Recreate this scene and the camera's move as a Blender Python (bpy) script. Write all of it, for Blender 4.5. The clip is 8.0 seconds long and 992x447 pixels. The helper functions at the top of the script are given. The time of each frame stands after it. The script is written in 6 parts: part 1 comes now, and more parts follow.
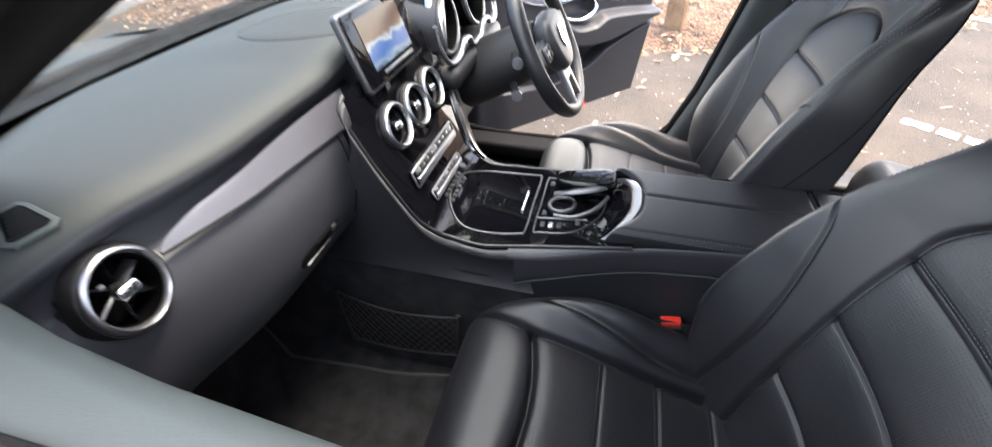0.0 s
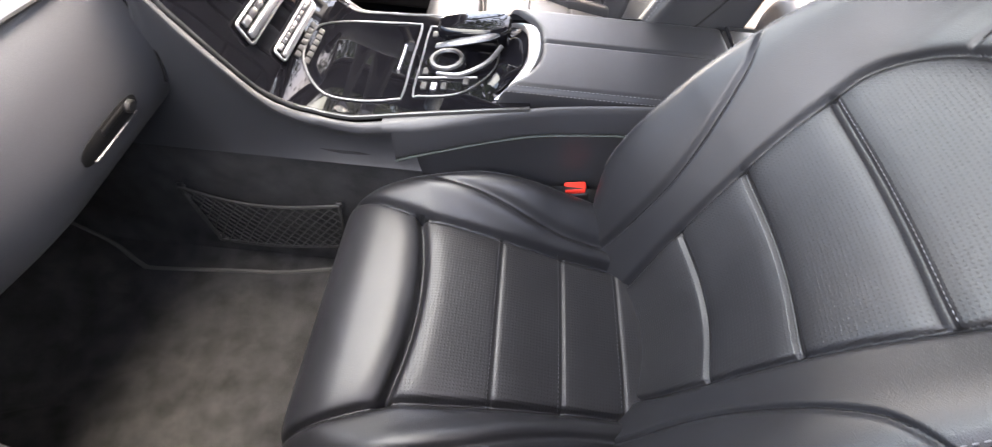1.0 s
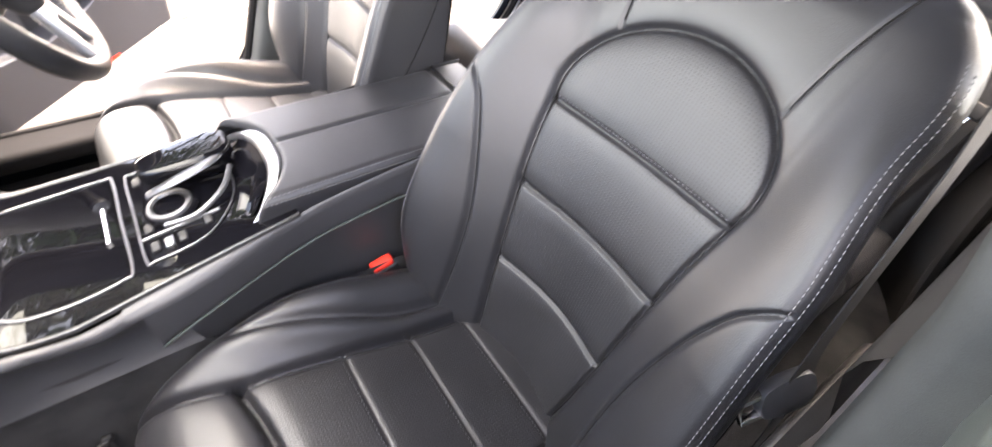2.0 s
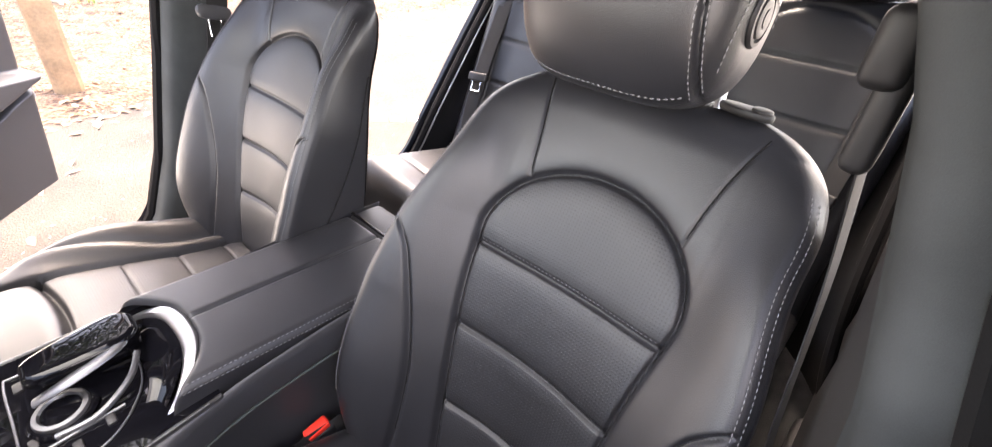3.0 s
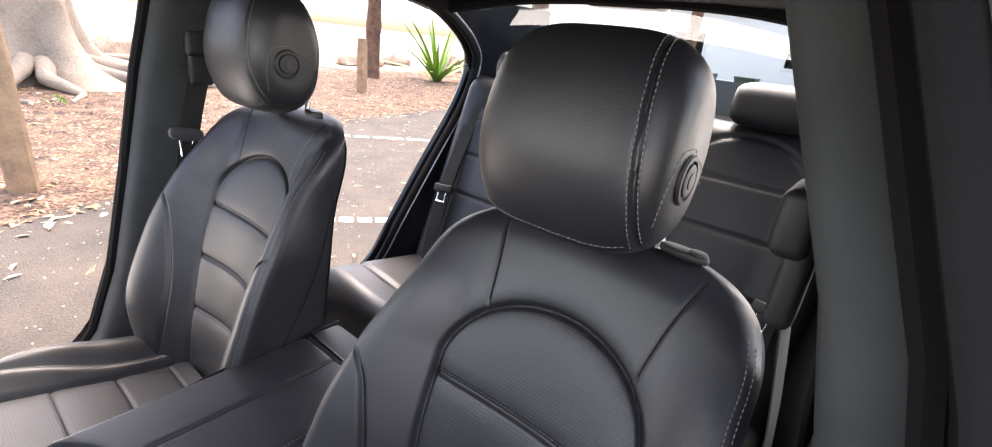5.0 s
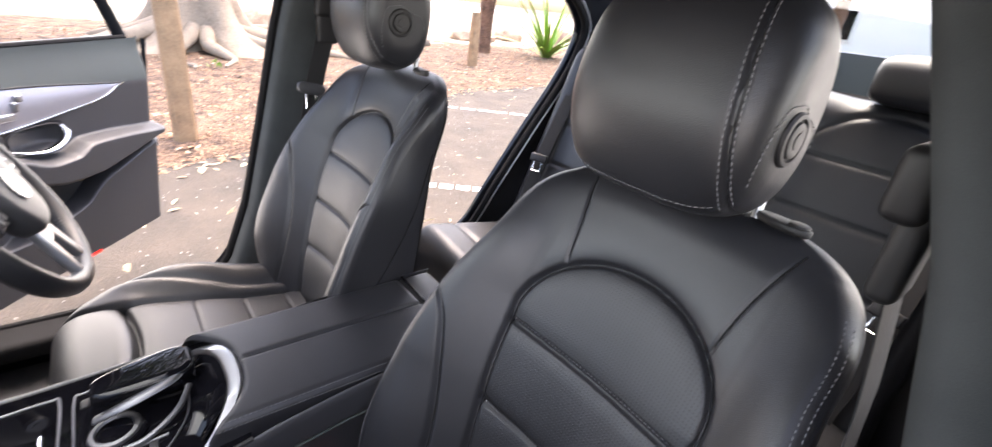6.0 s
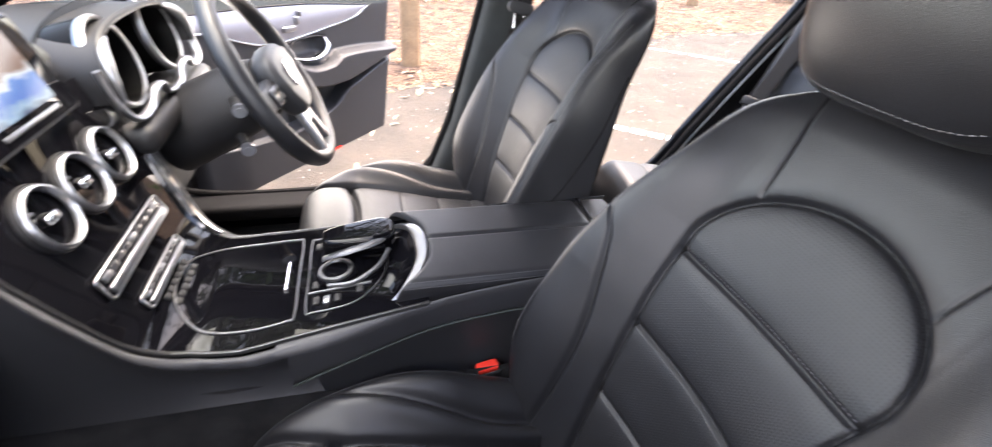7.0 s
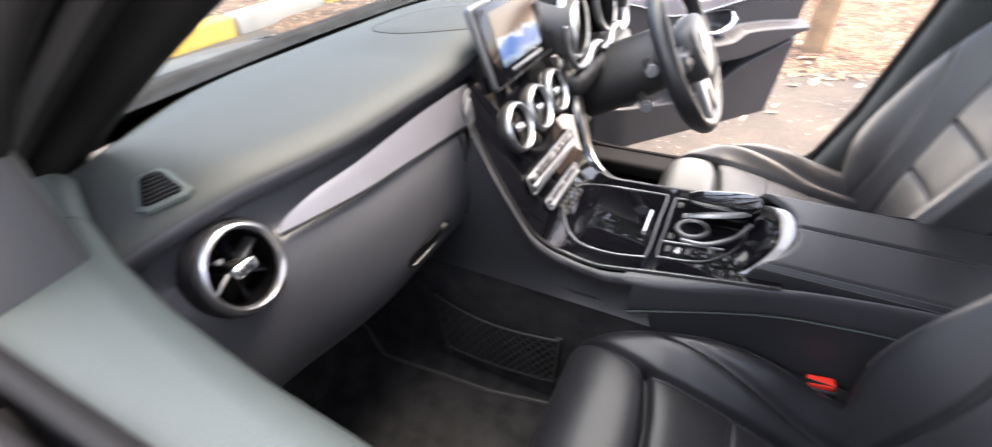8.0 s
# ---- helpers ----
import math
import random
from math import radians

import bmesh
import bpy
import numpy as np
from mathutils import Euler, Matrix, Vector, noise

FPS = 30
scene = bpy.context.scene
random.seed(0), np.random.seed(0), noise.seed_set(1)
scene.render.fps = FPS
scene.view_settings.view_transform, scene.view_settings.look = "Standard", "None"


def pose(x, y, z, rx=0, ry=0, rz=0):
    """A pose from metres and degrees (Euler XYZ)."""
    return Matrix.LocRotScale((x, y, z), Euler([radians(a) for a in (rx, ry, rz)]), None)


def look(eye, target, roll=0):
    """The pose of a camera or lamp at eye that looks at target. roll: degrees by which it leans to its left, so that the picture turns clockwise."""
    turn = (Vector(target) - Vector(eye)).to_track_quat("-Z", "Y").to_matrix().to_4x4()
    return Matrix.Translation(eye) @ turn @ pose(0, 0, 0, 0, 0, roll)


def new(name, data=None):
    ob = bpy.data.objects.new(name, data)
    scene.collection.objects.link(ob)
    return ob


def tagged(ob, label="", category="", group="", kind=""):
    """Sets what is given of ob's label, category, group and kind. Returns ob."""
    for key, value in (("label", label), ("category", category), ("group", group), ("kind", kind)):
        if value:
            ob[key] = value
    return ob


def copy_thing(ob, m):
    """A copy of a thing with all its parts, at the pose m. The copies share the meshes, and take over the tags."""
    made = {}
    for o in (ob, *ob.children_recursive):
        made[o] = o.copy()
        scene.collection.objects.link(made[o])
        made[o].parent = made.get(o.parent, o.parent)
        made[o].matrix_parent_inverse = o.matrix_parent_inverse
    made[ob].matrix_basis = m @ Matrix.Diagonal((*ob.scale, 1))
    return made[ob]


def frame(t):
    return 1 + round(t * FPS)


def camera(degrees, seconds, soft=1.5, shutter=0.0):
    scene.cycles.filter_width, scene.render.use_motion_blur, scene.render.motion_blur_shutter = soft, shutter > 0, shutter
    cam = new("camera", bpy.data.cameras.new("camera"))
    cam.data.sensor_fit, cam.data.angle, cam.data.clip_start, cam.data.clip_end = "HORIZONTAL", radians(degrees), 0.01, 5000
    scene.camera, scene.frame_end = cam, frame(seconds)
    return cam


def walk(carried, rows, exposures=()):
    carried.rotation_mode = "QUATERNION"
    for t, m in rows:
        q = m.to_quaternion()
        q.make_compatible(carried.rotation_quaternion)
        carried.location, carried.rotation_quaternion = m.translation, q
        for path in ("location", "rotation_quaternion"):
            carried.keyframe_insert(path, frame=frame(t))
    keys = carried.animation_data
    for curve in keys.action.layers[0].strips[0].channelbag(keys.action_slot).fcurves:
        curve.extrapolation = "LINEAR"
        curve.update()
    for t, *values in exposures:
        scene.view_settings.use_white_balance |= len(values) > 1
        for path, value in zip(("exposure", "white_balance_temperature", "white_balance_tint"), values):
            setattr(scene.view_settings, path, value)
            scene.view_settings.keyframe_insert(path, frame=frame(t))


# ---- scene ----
cam = camera(92.4, 8.0, soft=1.1, shutter=0.3)
PATH = [
    (0, (-0.059, -0.785, 1.229), (-0.443, 0.723, -0.027), -0.0),
    (0.5, (-0.035, -0.699, 1.162), (-0.218, 0.605, -0.343), 4.0),
    (1, (-0.019, -0.679, 1.14), (-0.004, 0.494, -0.48), 6.2),
    (1.5, (-0.029, -0.655, 1.128), (0.32, 0.478, -0.482), 8.5),
    (2, (-0.056, -0.623, 1.139), (0.841, 0.45, -0.291), 6.9),
    (3.3, (-0.055, -0.593, 1.203), (1.295, 0.516, 0.229), 5.6),
    (3.5, (-0.049, -0.588, 1.214), (1.346, 0.528, 0.314), 5.9),
    (4, (-0.044, -0.58, 1.239), (1.423, 0.541, 0.47), 6.3),
    (5.5, (-0.049, -0.616, 1.242), (1.429, 0.535, 0.542), 7.4),
    (6, (-0.05, -0.629, 1.216), (1.136, 0.75, 0.382), 7.3),
    (6.5, (-0.032, -0.642, 1.19), (0.906, 0.812, 0.188), 8.5),
    (7, (-0.054, -0.66, 1.173), (0.443, 0.939, 0.079), 5.4),
    (7.5, (-0.077, -0.679, 1.165), (-0.152, 0.932, -0.018), 3.0),
    (8, (-0.115, -0.752, 1.178), (-0.869, 0.667, -0.013), -2.6),
]
walk(cam, [(t, look(eye, target, roll)) for t, eye, target, roll in PATH],
     exposures=[(t, ev, k, g) for t, ev, k, g in ((0.0, 3.15, 6850, 12), (0.5, 3.9, 7300, 16), (1.0, 4.6, 7400, 15), (1.5, 4.9, 7650, 15), (2.0, 4.8, 7700, 17), (3.3, 3.7, 7650, 21), (4.2, 3.15, 7350, 19), (5.3, 3.08, 7050, 18), (6.5, 3.35, 7100, 18), (7.5, 3.55, 7250, 15), (8.0, 3.5, 7150, 15))])

# ---- world, sun and exposure ----
world = bpy.data.worlds.new("sky")
scene.world = world
world.use_nodes = True
wn = world.node_tree.nodes
sky = wn.new("ShaderNodeTexSky")
sky.sky_type, sky.sun_disc = "NISHITA", False
sky.sun_elevation, sky.sun_rotation = radians(67), radians(40)
sky.air_density, sky.dust_density = 1.0, 4.0
wn["Background"].inputs["Strength"].default_value = 0.15
world.node_tree.links.new(sky.outputs[0], wn["Background"].inputs["Color"])
sun = new("sun", bpy.data.lights.new("sun", "SUN"))
sun.data.energy, sun.data.angle, sun.data.color = 0.6, radians(40), (1.0, 0.96, 0.9)
sun.matrix_world = look((2.4, 2.9, 9.0), (0, 0, 0))


def opening(name, eye, target, wide, tall, watts):
    """An area lamp added at one of the car's openings to top up daylight."""
    lamp = new(name, bpy.data.lights.new(name, "AREA"))
    lamp.data.shape, lamp.data.size, lamp.data.size_y = "RECTANGLE", wide, tall
    lamp.data.energy, lamp.data.color = watts, (1.0, 0.985, 0.96)
    lamp.matrix_world = look(eye, target)
    return lamp


opening("window_daylight", (-0.32, -0.96, 1.20), (0.05, 0.1, 0.85), 0.60, 0.40, 0.80)
opening("rear_side_fill_lamp", (0.75, -0.80, 1.15), (0.10, -0.2, 0.85), 0.60, 0.35, 0.7)
opening("driver_side_fill_lamp", (-0.23, 0.86, 0.72), (-0.05, -0.4, 0.80), 0.56, 0.36, 0.7)
opening("windscreen_fill_lamp", (-0.36, 0.0, 1.30), (0.02, 0.0, 0.70), 0.95, 0.24, 0.8)
opening("rear_window_fill_lamp", (1.36, 0.0, 1.285), (-0.6, -0.2, 0.80), 0.95, 0.16, 0.35)

# ---- materials ----


def material(name, base, rough=0.5, metal=0.0, grain=0.0, size=500.0, var=0.15, patch=6.0, coat=0.0, kind="noise",
             tint=None, spec=0.5, depth=0.0004, sheen=0.0, rvar=0.08, island=0.0, piece=0.0):
    """A principled material with broad stains, fine grain and relief. size: grains to the metre."""
    m = bpy.data.materials.new(name)
    m.use_nodes = True
    nt = m.node_tree
    N, L = nt.nodes.new, nt.links.new
    b = nt.nodes["Principled BSDF"]
    co = N("ShaderNodeTexCoord").outputs["Object"]
    broad = N("ShaderNodeTexNoise")
    broad.inputs["Scale"].default_value, broad.inputs["Detail"].default_value = patch, 5.0
    L(co, broad.inputs["Vector"])
    fine = N("ShaderNodeTexNoise" if kind == "noise" else "ShaderNodeTexVoronoi")
    fine.inputs["Scale"].default_value = size
    L(co, fine.inputs["Vector"])
    value = fine.outputs["Fac"] if kind == "noise" else fine.outputs["Distance"]
    add = N("ShaderNodeMath")
    add.operation = "MULTIPLY_ADD"
    L(value, add.inputs[0])
    add.inputs[1].default_value = 0.45
    L(broad.outputs["Fac"], add.inputs[2])
    last = add.outputs[0]
    if island or piece:
        src = N("ShaderNodeNewGeometry").outputs["Random Per Island"] if island else N("ShaderNodeObjectInfo").outputs["Random"]
        a2 = N("ShaderNodeMath")
        a2.operation = "MULTIPLY_ADD"
        L(src, a2.inputs[0])
        a2.inputs[1].default_value = island or piece
        L(last, a2.inputs[2])
        last = a2.outputs[0]
    ramp = N("ShaderNodeValToRGB")
    lo = tuple(c * (1 - var) for c in base)
    hi = tuple(min(1, c * (1 + var)) for c in (tint or base))
    ramp.color_ramp.elements[0].position, ramp.color_ramp.elements[0].color = 0.45, (*lo, 1)
    ramp.color_ramp.elements[1].position, ramp.color_ramp.elements[1].color = 0.95 + (island or piece) * 0.7, (*hi, 1)
    L(last, ramp.inputs["Fac"])
    L(ramp.outputs["Color"], b.inputs["Base Color"])
    rr = N("ShaderNodeMapRange")
    rr.inputs["To Min"].default_value, rr.inputs["To Max"].default_value = max(0.01, rough - rvar), min(1, rough + rvar)
    L(broad.outputs["Fac"], rr.inputs["Value"])
    L(rr.outputs["Result"], b.inputs["Roughness"])
    b.inputs["Metallic"].default_value = metal
    b.inputs["Coat Weight"].default_value = coat
    b.inputs["Coat Roughness"].default_value = 0.03
    b.inputs["Specular IOR Level"].default_value = spec
    b.inputs["Sheen Weight"].default_value = sheen
    if grain:
        bump = N("ShaderNodeBump")
        bump.inputs["Strength"].default_value, bump.inputs["Distance"].default_value = grain, depth
        L(value, bump.inputs["Height"])
        L(bump.outputs["Normal"], b.inputs["Normal"])
    return m


def perforated(name, base, pitch):
    """Leather pierced by rows of small holes, laid out in the surface's own metres."""
    m = material(name, base, 0.44, grain=0.3, size=1000, kind="voronoi", var=0.2, patch=14, rvar=0.05)
    nt = m.node_tree
    N, L = nt.nodes.new, nt.links.new
    b = nt.nodes["Principled BSDF"]
    v = N("ShaderNodeTexVoronoi")
    v.voronoi_dimensions = "2D"
    v.inputs["Randomness"].default_value, v.inputs["Scale"].default_value = 0.0, 1 / pitch
    L(N("ShaderNodeUVMap").outputs["UV"], v.inputs["Vector"])
    r = N("ShaderNodeMapRange")
    r.inputs["From Min"].default_value, r.inputs["From Max"].default_value = 0.19, 0.29
    L(v.outputs["Distance"], r.inputs["Value"])
    old = b.inputs["Base Color"].links[0].from_socket
    mix = N("ShaderNodeMix")
    mix.data_type = "RGBA"
    mix.inputs["A"].default_value = (0.006, 0.006, 0.0065, 1)
    L(old, mix.inputs["B"])
    L(r.outputs["Result"], mix.inputs["Factor"])
    L(mix.outputs["Result"], b.inputs["Base Color"])
    bump = N("ShaderNodeBump")
    bump.inputs["Strength"].default_value, bump.inputs["Distance"].default_value = 0.35, 0.0006
    L(r.outputs["Result"], bump.inputs["Height"])
    L(b.inputs["Normal"].links[0].from_socket, bump.inputs["Normal"])
    L(bump.outputs["Normal"], b.inputs["Normal"])
    return m


def glass(name, tint, gloss=0.06):
    m = bpy.data.materials.new(name)
    m.use_nodes = True
    nt = m.node_tree
    nt.nodes.clear()
    N, L = nt.nodes.new, nt.links.new
    out, mix, clear, shine = N("ShaderNodeOutputMaterial"), N("ShaderNodeMixShader"), N("ShaderNodeBsdfTransparent"), N("ShaderNodeBsdfGlossy")
    fr = N("ShaderNodeFresnel")
    fr.inputs["IOR"].default_value = 1.45
    clear.inputs["Color"].default_value = (*tint, 1)
    shine.inputs["Roughness"].default_value = gloss * 0.3
    L(fr.outputs[0], mix.inputs[0])
    L(clear.outputs[0], mix.inputs[1])
    L(shine.outputs[0], mix.inputs[2])
    L(mix.outputs[0], out.inputs["Surface"])
    return m


def glowing(name, colour, strength):
    m = bpy.data.materials.new(name)
    m.use_nodes = True
    b = m.node_tree.nodes["Principled BSDF"]
    b.inputs["Base Color"].default_value = (0.01, 0.01, 0.01, 1)
    b.inputs["Roughness"].default_value = 0.15
    b.inputs["Emission Color"].default_value = (*colour, 1)
    b.inputs["Emission Strength"].default_value = strength
    return m


def display_picture(name):
    """The lit picture on the display: brown above, a blue wave below, white streaks between."""
    m = glowing(name, (0.2, 0.3, 0.8), 0.11)
    nt = m.node_tree
    N, L = nt.nodes.new, nt.links.new
    b = nt.nodes["Principled BSDF"]
    uv = N("ShaderNodeUVMap").outputs["UV"]
    sep = N("ShaderNodeSeparateXYZ")
    L(uv, sep.inputs[0])
    wav = N("ShaderNodeTexNoise")
    wav.inputs["Scale"].default_value, wav.inputs["Detail"].default_value = 4.0, 4.0
    L(uv, wav.inputs["Vector"])
    s = N("ShaderNodeMath")
    s.operation = "MULTIPLY_ADD"
    L(wav.outputs["Fac"], s.inputs[0])
    s.inputs[1].default_value = 0.45
    L(sep.outputs["Y"], s.inputs[2])
    ramp = N("ShaderNodeValToRGB")
    e = ramp.color_ramp.elements
    e[0].position, e[0].color = 0.2, (0.02, 0.06, 0.16, 1)
    e[1].position, e[1].color = 1.0, (0.16, 0.08, 0.05, 1)
    for p, c in ((0.3, (0.25, 0.42, 0.6)), (0.42, (0.03, 0.15, 0.55)), (0.6, (0.05, 0.2, 0.6)), (0.68, (0.6, 0.7, 0.8)), (0.76, (0.2, 0.12, 0.09))):
        k = e.new(p)
        k.color = (*c, 1)
    L(s.outputs[0], ramp.inputs["Fac"])
    L(ramp.outputs["Color"], b.inputs["Emission Color"])
    return m


LEATHER = material("black_leather", (0.0115, 0.012, 0.0142), 0.41, grain=0.4, size=950, kind="voronoi", var=0.18, patch=9, rvar=0.05)
PIERCED = perforated("perforated_leather", (0.0120, 0.0123, 0.0142), 0.0044)
DARKTHREAD = material("dark_thread", (0.07, 0.07, 0.075), 0.7, var=0.2, size=900)
THREAD = material("grey_thread", (0.12, 0.12, 0.127), 0.7, var=0.2, size=900)
SOFT = material("soft_dash_plastic", (0.0335, 0.0432, 0.0410), 0.66, grain=0.35, size=900, kind="voronoi", var=0.15, patch=4, depth=0.0003)
SOFTLOW = material("soft_lower_plastic", (0.030, 0.031, 0.0345), 0.47, grain=0.3, size=1100, kind="voronoi", var=0.12, patch=5, depth=0.0003)
# copy of SOFT, its colour darkened to offset strong light through the windscreen
DASHTOP = material("soft_dash_top", (0.0115, 0.0150, 0.0146), 0.68, grain=0.35, size=900, kind="voronoi", var=0.15, patch=4, depth=0.0003)
MESHTOP = material("pierced_dash_cover", (0.0085, 0.0112, 0.0110), 0.70, grain=0.5, size=420, kind="voronoi", var=0.2, patch=6, depth=0.0005)
LOWDASH = material("soft_dash_face", (0.041, 0.0428, 0.049), 0.5, grain=0.35, size=1000, kind="voronoi", var=0.14, patch=5, depth=0.0003)
HARD = material("hard_black_plastic", (0.007, 0.007, 0.0078), 0.55, grain=0.15, size=1200, var=0.2)
PIANO = material("gloss_black", (0.003, 0.003, 0.004), 0.025, coat=0.0, var=0.2, size=200, patch=30, rvar=0.012, spec=0.22)
CHROME = material("bright_chrome", (0.75, 0.76, 0.78), 0.12, 1.0, var=0.05, size=300, rvar=0.06)
SATIN = material("satin_aluminium", (0.38, 0.385, 0.40), 0.36, 1.0, var=0.08, size=700, rvar=0.08)
OUTLINE = material("dull_silver", (0.14, 0.142, 0.15), 0.46, 1.0, var=0.08, size=700, rvar=0.08)
TRIM = material("brushed_silver_trim", (0.33, 0.335, 0.375), 0.44, 0.75, grain=0.1, size=1500, var=0.1, rvar=0.05)
CARPET = material("black_carpet", (0.0255, 0.0257, 0.0270), 0.95, grain=0.9, size=900, var=0.5, patch=25, depth=0.002, sheen=0.05, spec=0.05)
PIPING = material("mat_piping", (0.055, 0.055, 0.054), 0.8, grain=0.4, size=900, var=0.2)
CLOTH = material("black_headliner", (0.009, 0.009, 0.0095), 0.95, grain=0.4, size=1400, var=0.2, patch=12, spec=0.1)
PILLAR = material("pillar_cloth", (0.042, 0.046, 0.047), 0.85, grain=0.4, size=1300, var=0.2, patch=14, spec=0.08)
RUBBER = material("rubber_seal", (0.008, 0.008, 0.0085), 0.8, spec=0.12, grain=0.2, size=500, var=0.25)
FRIT = material("black_border_and_recess", (0.0015, 0.0016, 0.0017), 0.4, var=0.2, size=200, spec=0.12)
NETTING = material("elastic_netting", (0.022, 0.022, 0.022), 0.7, grain=0.4, size=900, var=0.25)
BELT = material("black_webbing", (0.008, 0.008, 0.0085), 0.8, grain=0.6, size=1100, var=0.25)
PAINT = material("dark_blue_paint", (0.004, 0.006, 0.010), 0.32, 0.0, coat=0.25, spec=0.2, var=0.1, size=900)
GREYPAINT = material("dark_metal_paint", (0.05, 0.05, 0.055), 0.3, 0.4, coat=1.0, var=0.1, size=900)
RED = material("red_button", (0.75, 0.04, 0.025), 0.35, var=0.1, size=300, grain=0.1)
LAMPRED = glowing("red_lamp_lens", (1.0, 0.02, 0.01), 0.5)
SCREEN = display_picture("display_picture")
WINDOW = glass("window_glass", (0.86, 0.92, 0.89))
ASPHALT = material("asphalt", (0.055, 0.0465, 0.0375), 0.9, grain=0.9, size=140, kind="voronoi", var=0.28, patch=2.6, depth=0.006, tint=(0.080, 0.0645, 0.049))
MULCHBED = material("bark_mulch", (0.060, 0.032, 0.019), 0.95, grain=1.0, size=38, kind="voronoi", var=0.5, patch=5, depth=0.03, tint=(0.165, 0.102, 0.063))
CHIP = material("bark_chip", (0.045, 0.022, 0.013), 0.9, grain=0.4, size=120, var=0.6, island=0.8, tint=(0.24, 0.138, 0.082))
LEAF = material("dry_leaf", (0.17, 0.12, 0.07), 0.8, var=0.4, size=90, island=0.5, tint=(0.34, 0.27, 0.175))
LINE = material("road_paint", (0.6, 0.58, 0.55), 0.8, grain=0.6, size=120, var=0.3, patch=14, depth=0.003)
DUST = material("pale_dry_ground", (0.28, 0.245, 0.20), 0.95, grain=0.6, size=60, var=0.2, patch=0.8, depth=0.01)
POSTWOOD = material("weathered_post", (0.31, 0.195, 0.105), 0.8, grain=0.5, size=60, var=0.35, patch=7, depth=0.002)
BARK = material("smooth_grey_bark", (0.29, 0.225, 0.16), 0.85, grain=0.7, size=28, var=0.3, patch=2.5, depth=0.012)
REDBARK = material("rough_red_bark", (0.17, 0.09, 0.055), 0.9, grain=1.0, size=30, kind="voronoi", var=0.45, patch=6, depth=0.03)
ROCK = material("sandstone", (0.40, 0.25, 0.16), 0.9, grain=0.8, size=25, var=0.35, patch=3, depth=0.02, tint=(0.5, 0.38, 0.28))
BLADE = material("green_blade", (0.16, 0.28, 0.04), 0.5, var=0.3, size=40, island=0.4)
FOLIAGE = material("tree_leaves", (0.030, 0.050, 0.017), 0.6, var=0.4, size=30, island=0.6, tint=(0.065, 0.105, 0.034))
YELLOW = material("yellow_kerb_paint", (0.62, 0.38, 0.06), 0.7, grain=0.4, size=80, var=0.3, patch=6, depth=0.002)
CONCRETE = material("kerb_concrete", (0.36, 0.34, 0.31), 0.9, grain=0.5, size=90, var=0.25, patch=5, depth=0.003)
RENDERED = material("white_render", (0.78, 0.76, 0.72), 0.85, grain=0.3, size=60, var=0.08, patch=0.7)
ROOFING = material("roof_tiles", (0.3, 0.17, 0.12), 0.85, grain=0.4, size=12, var=0.3)
BINGREEN = material("bin_plastic", (0.03, 0.05, 0.035), 0.5, var=0.2, size=40)
STEEL = material("galvanised_steel", (0.42, 0.43, 0.44), 0.45, 0.7, var=0.15, size=40)

# ---- building helpers ----


def part(name, data, mat, parent=None, label="", smooth=40.0):
    """Links a bmesh or a mesh, built in world coordinates, as one object under a thing or part."""
    if isinstance(data, bmesh.types.BMesh):
        me = bpy.data.meshes.new(name)
        bmesh.ops.recalc_face_normals(data, faces=data.faces[:])
        if smooth:
            lim = radians(smooth)
            for f in data.faces:
                f.smooth = True
            for e in data.edges:
                e.smooth = len(e.link_faces) == 2 and e.calc_face_angle(0) < lim
        data.to_mesh(me)
        data.free()
    else:
        me = data
    me.materials.append(mat)
    ob = new(name, me)
    if parent is not None:
        ob.parent = parent
        ob.matrix_parent_inverse = HOME[parent.name].inverted()
    HOME[ob.name] = Matrix()
    if label:
        tagged(ob, label)
    return ob


HOME = {}


def thing(name, at, label, category, group="", kind=""):
    ob = new(name)
    ob.empty_display_size = 0.05
    ob.location = at
    HOME[ob.name] = Matrix.Translation(at)
    return tagged(ob, label, category, group, kind)


def single(name, data, mat, label, category, group="", kind="", smooth=40.0):
    return tagged(part(name, data, mat, None, "", smooth), label, category, group, kind)


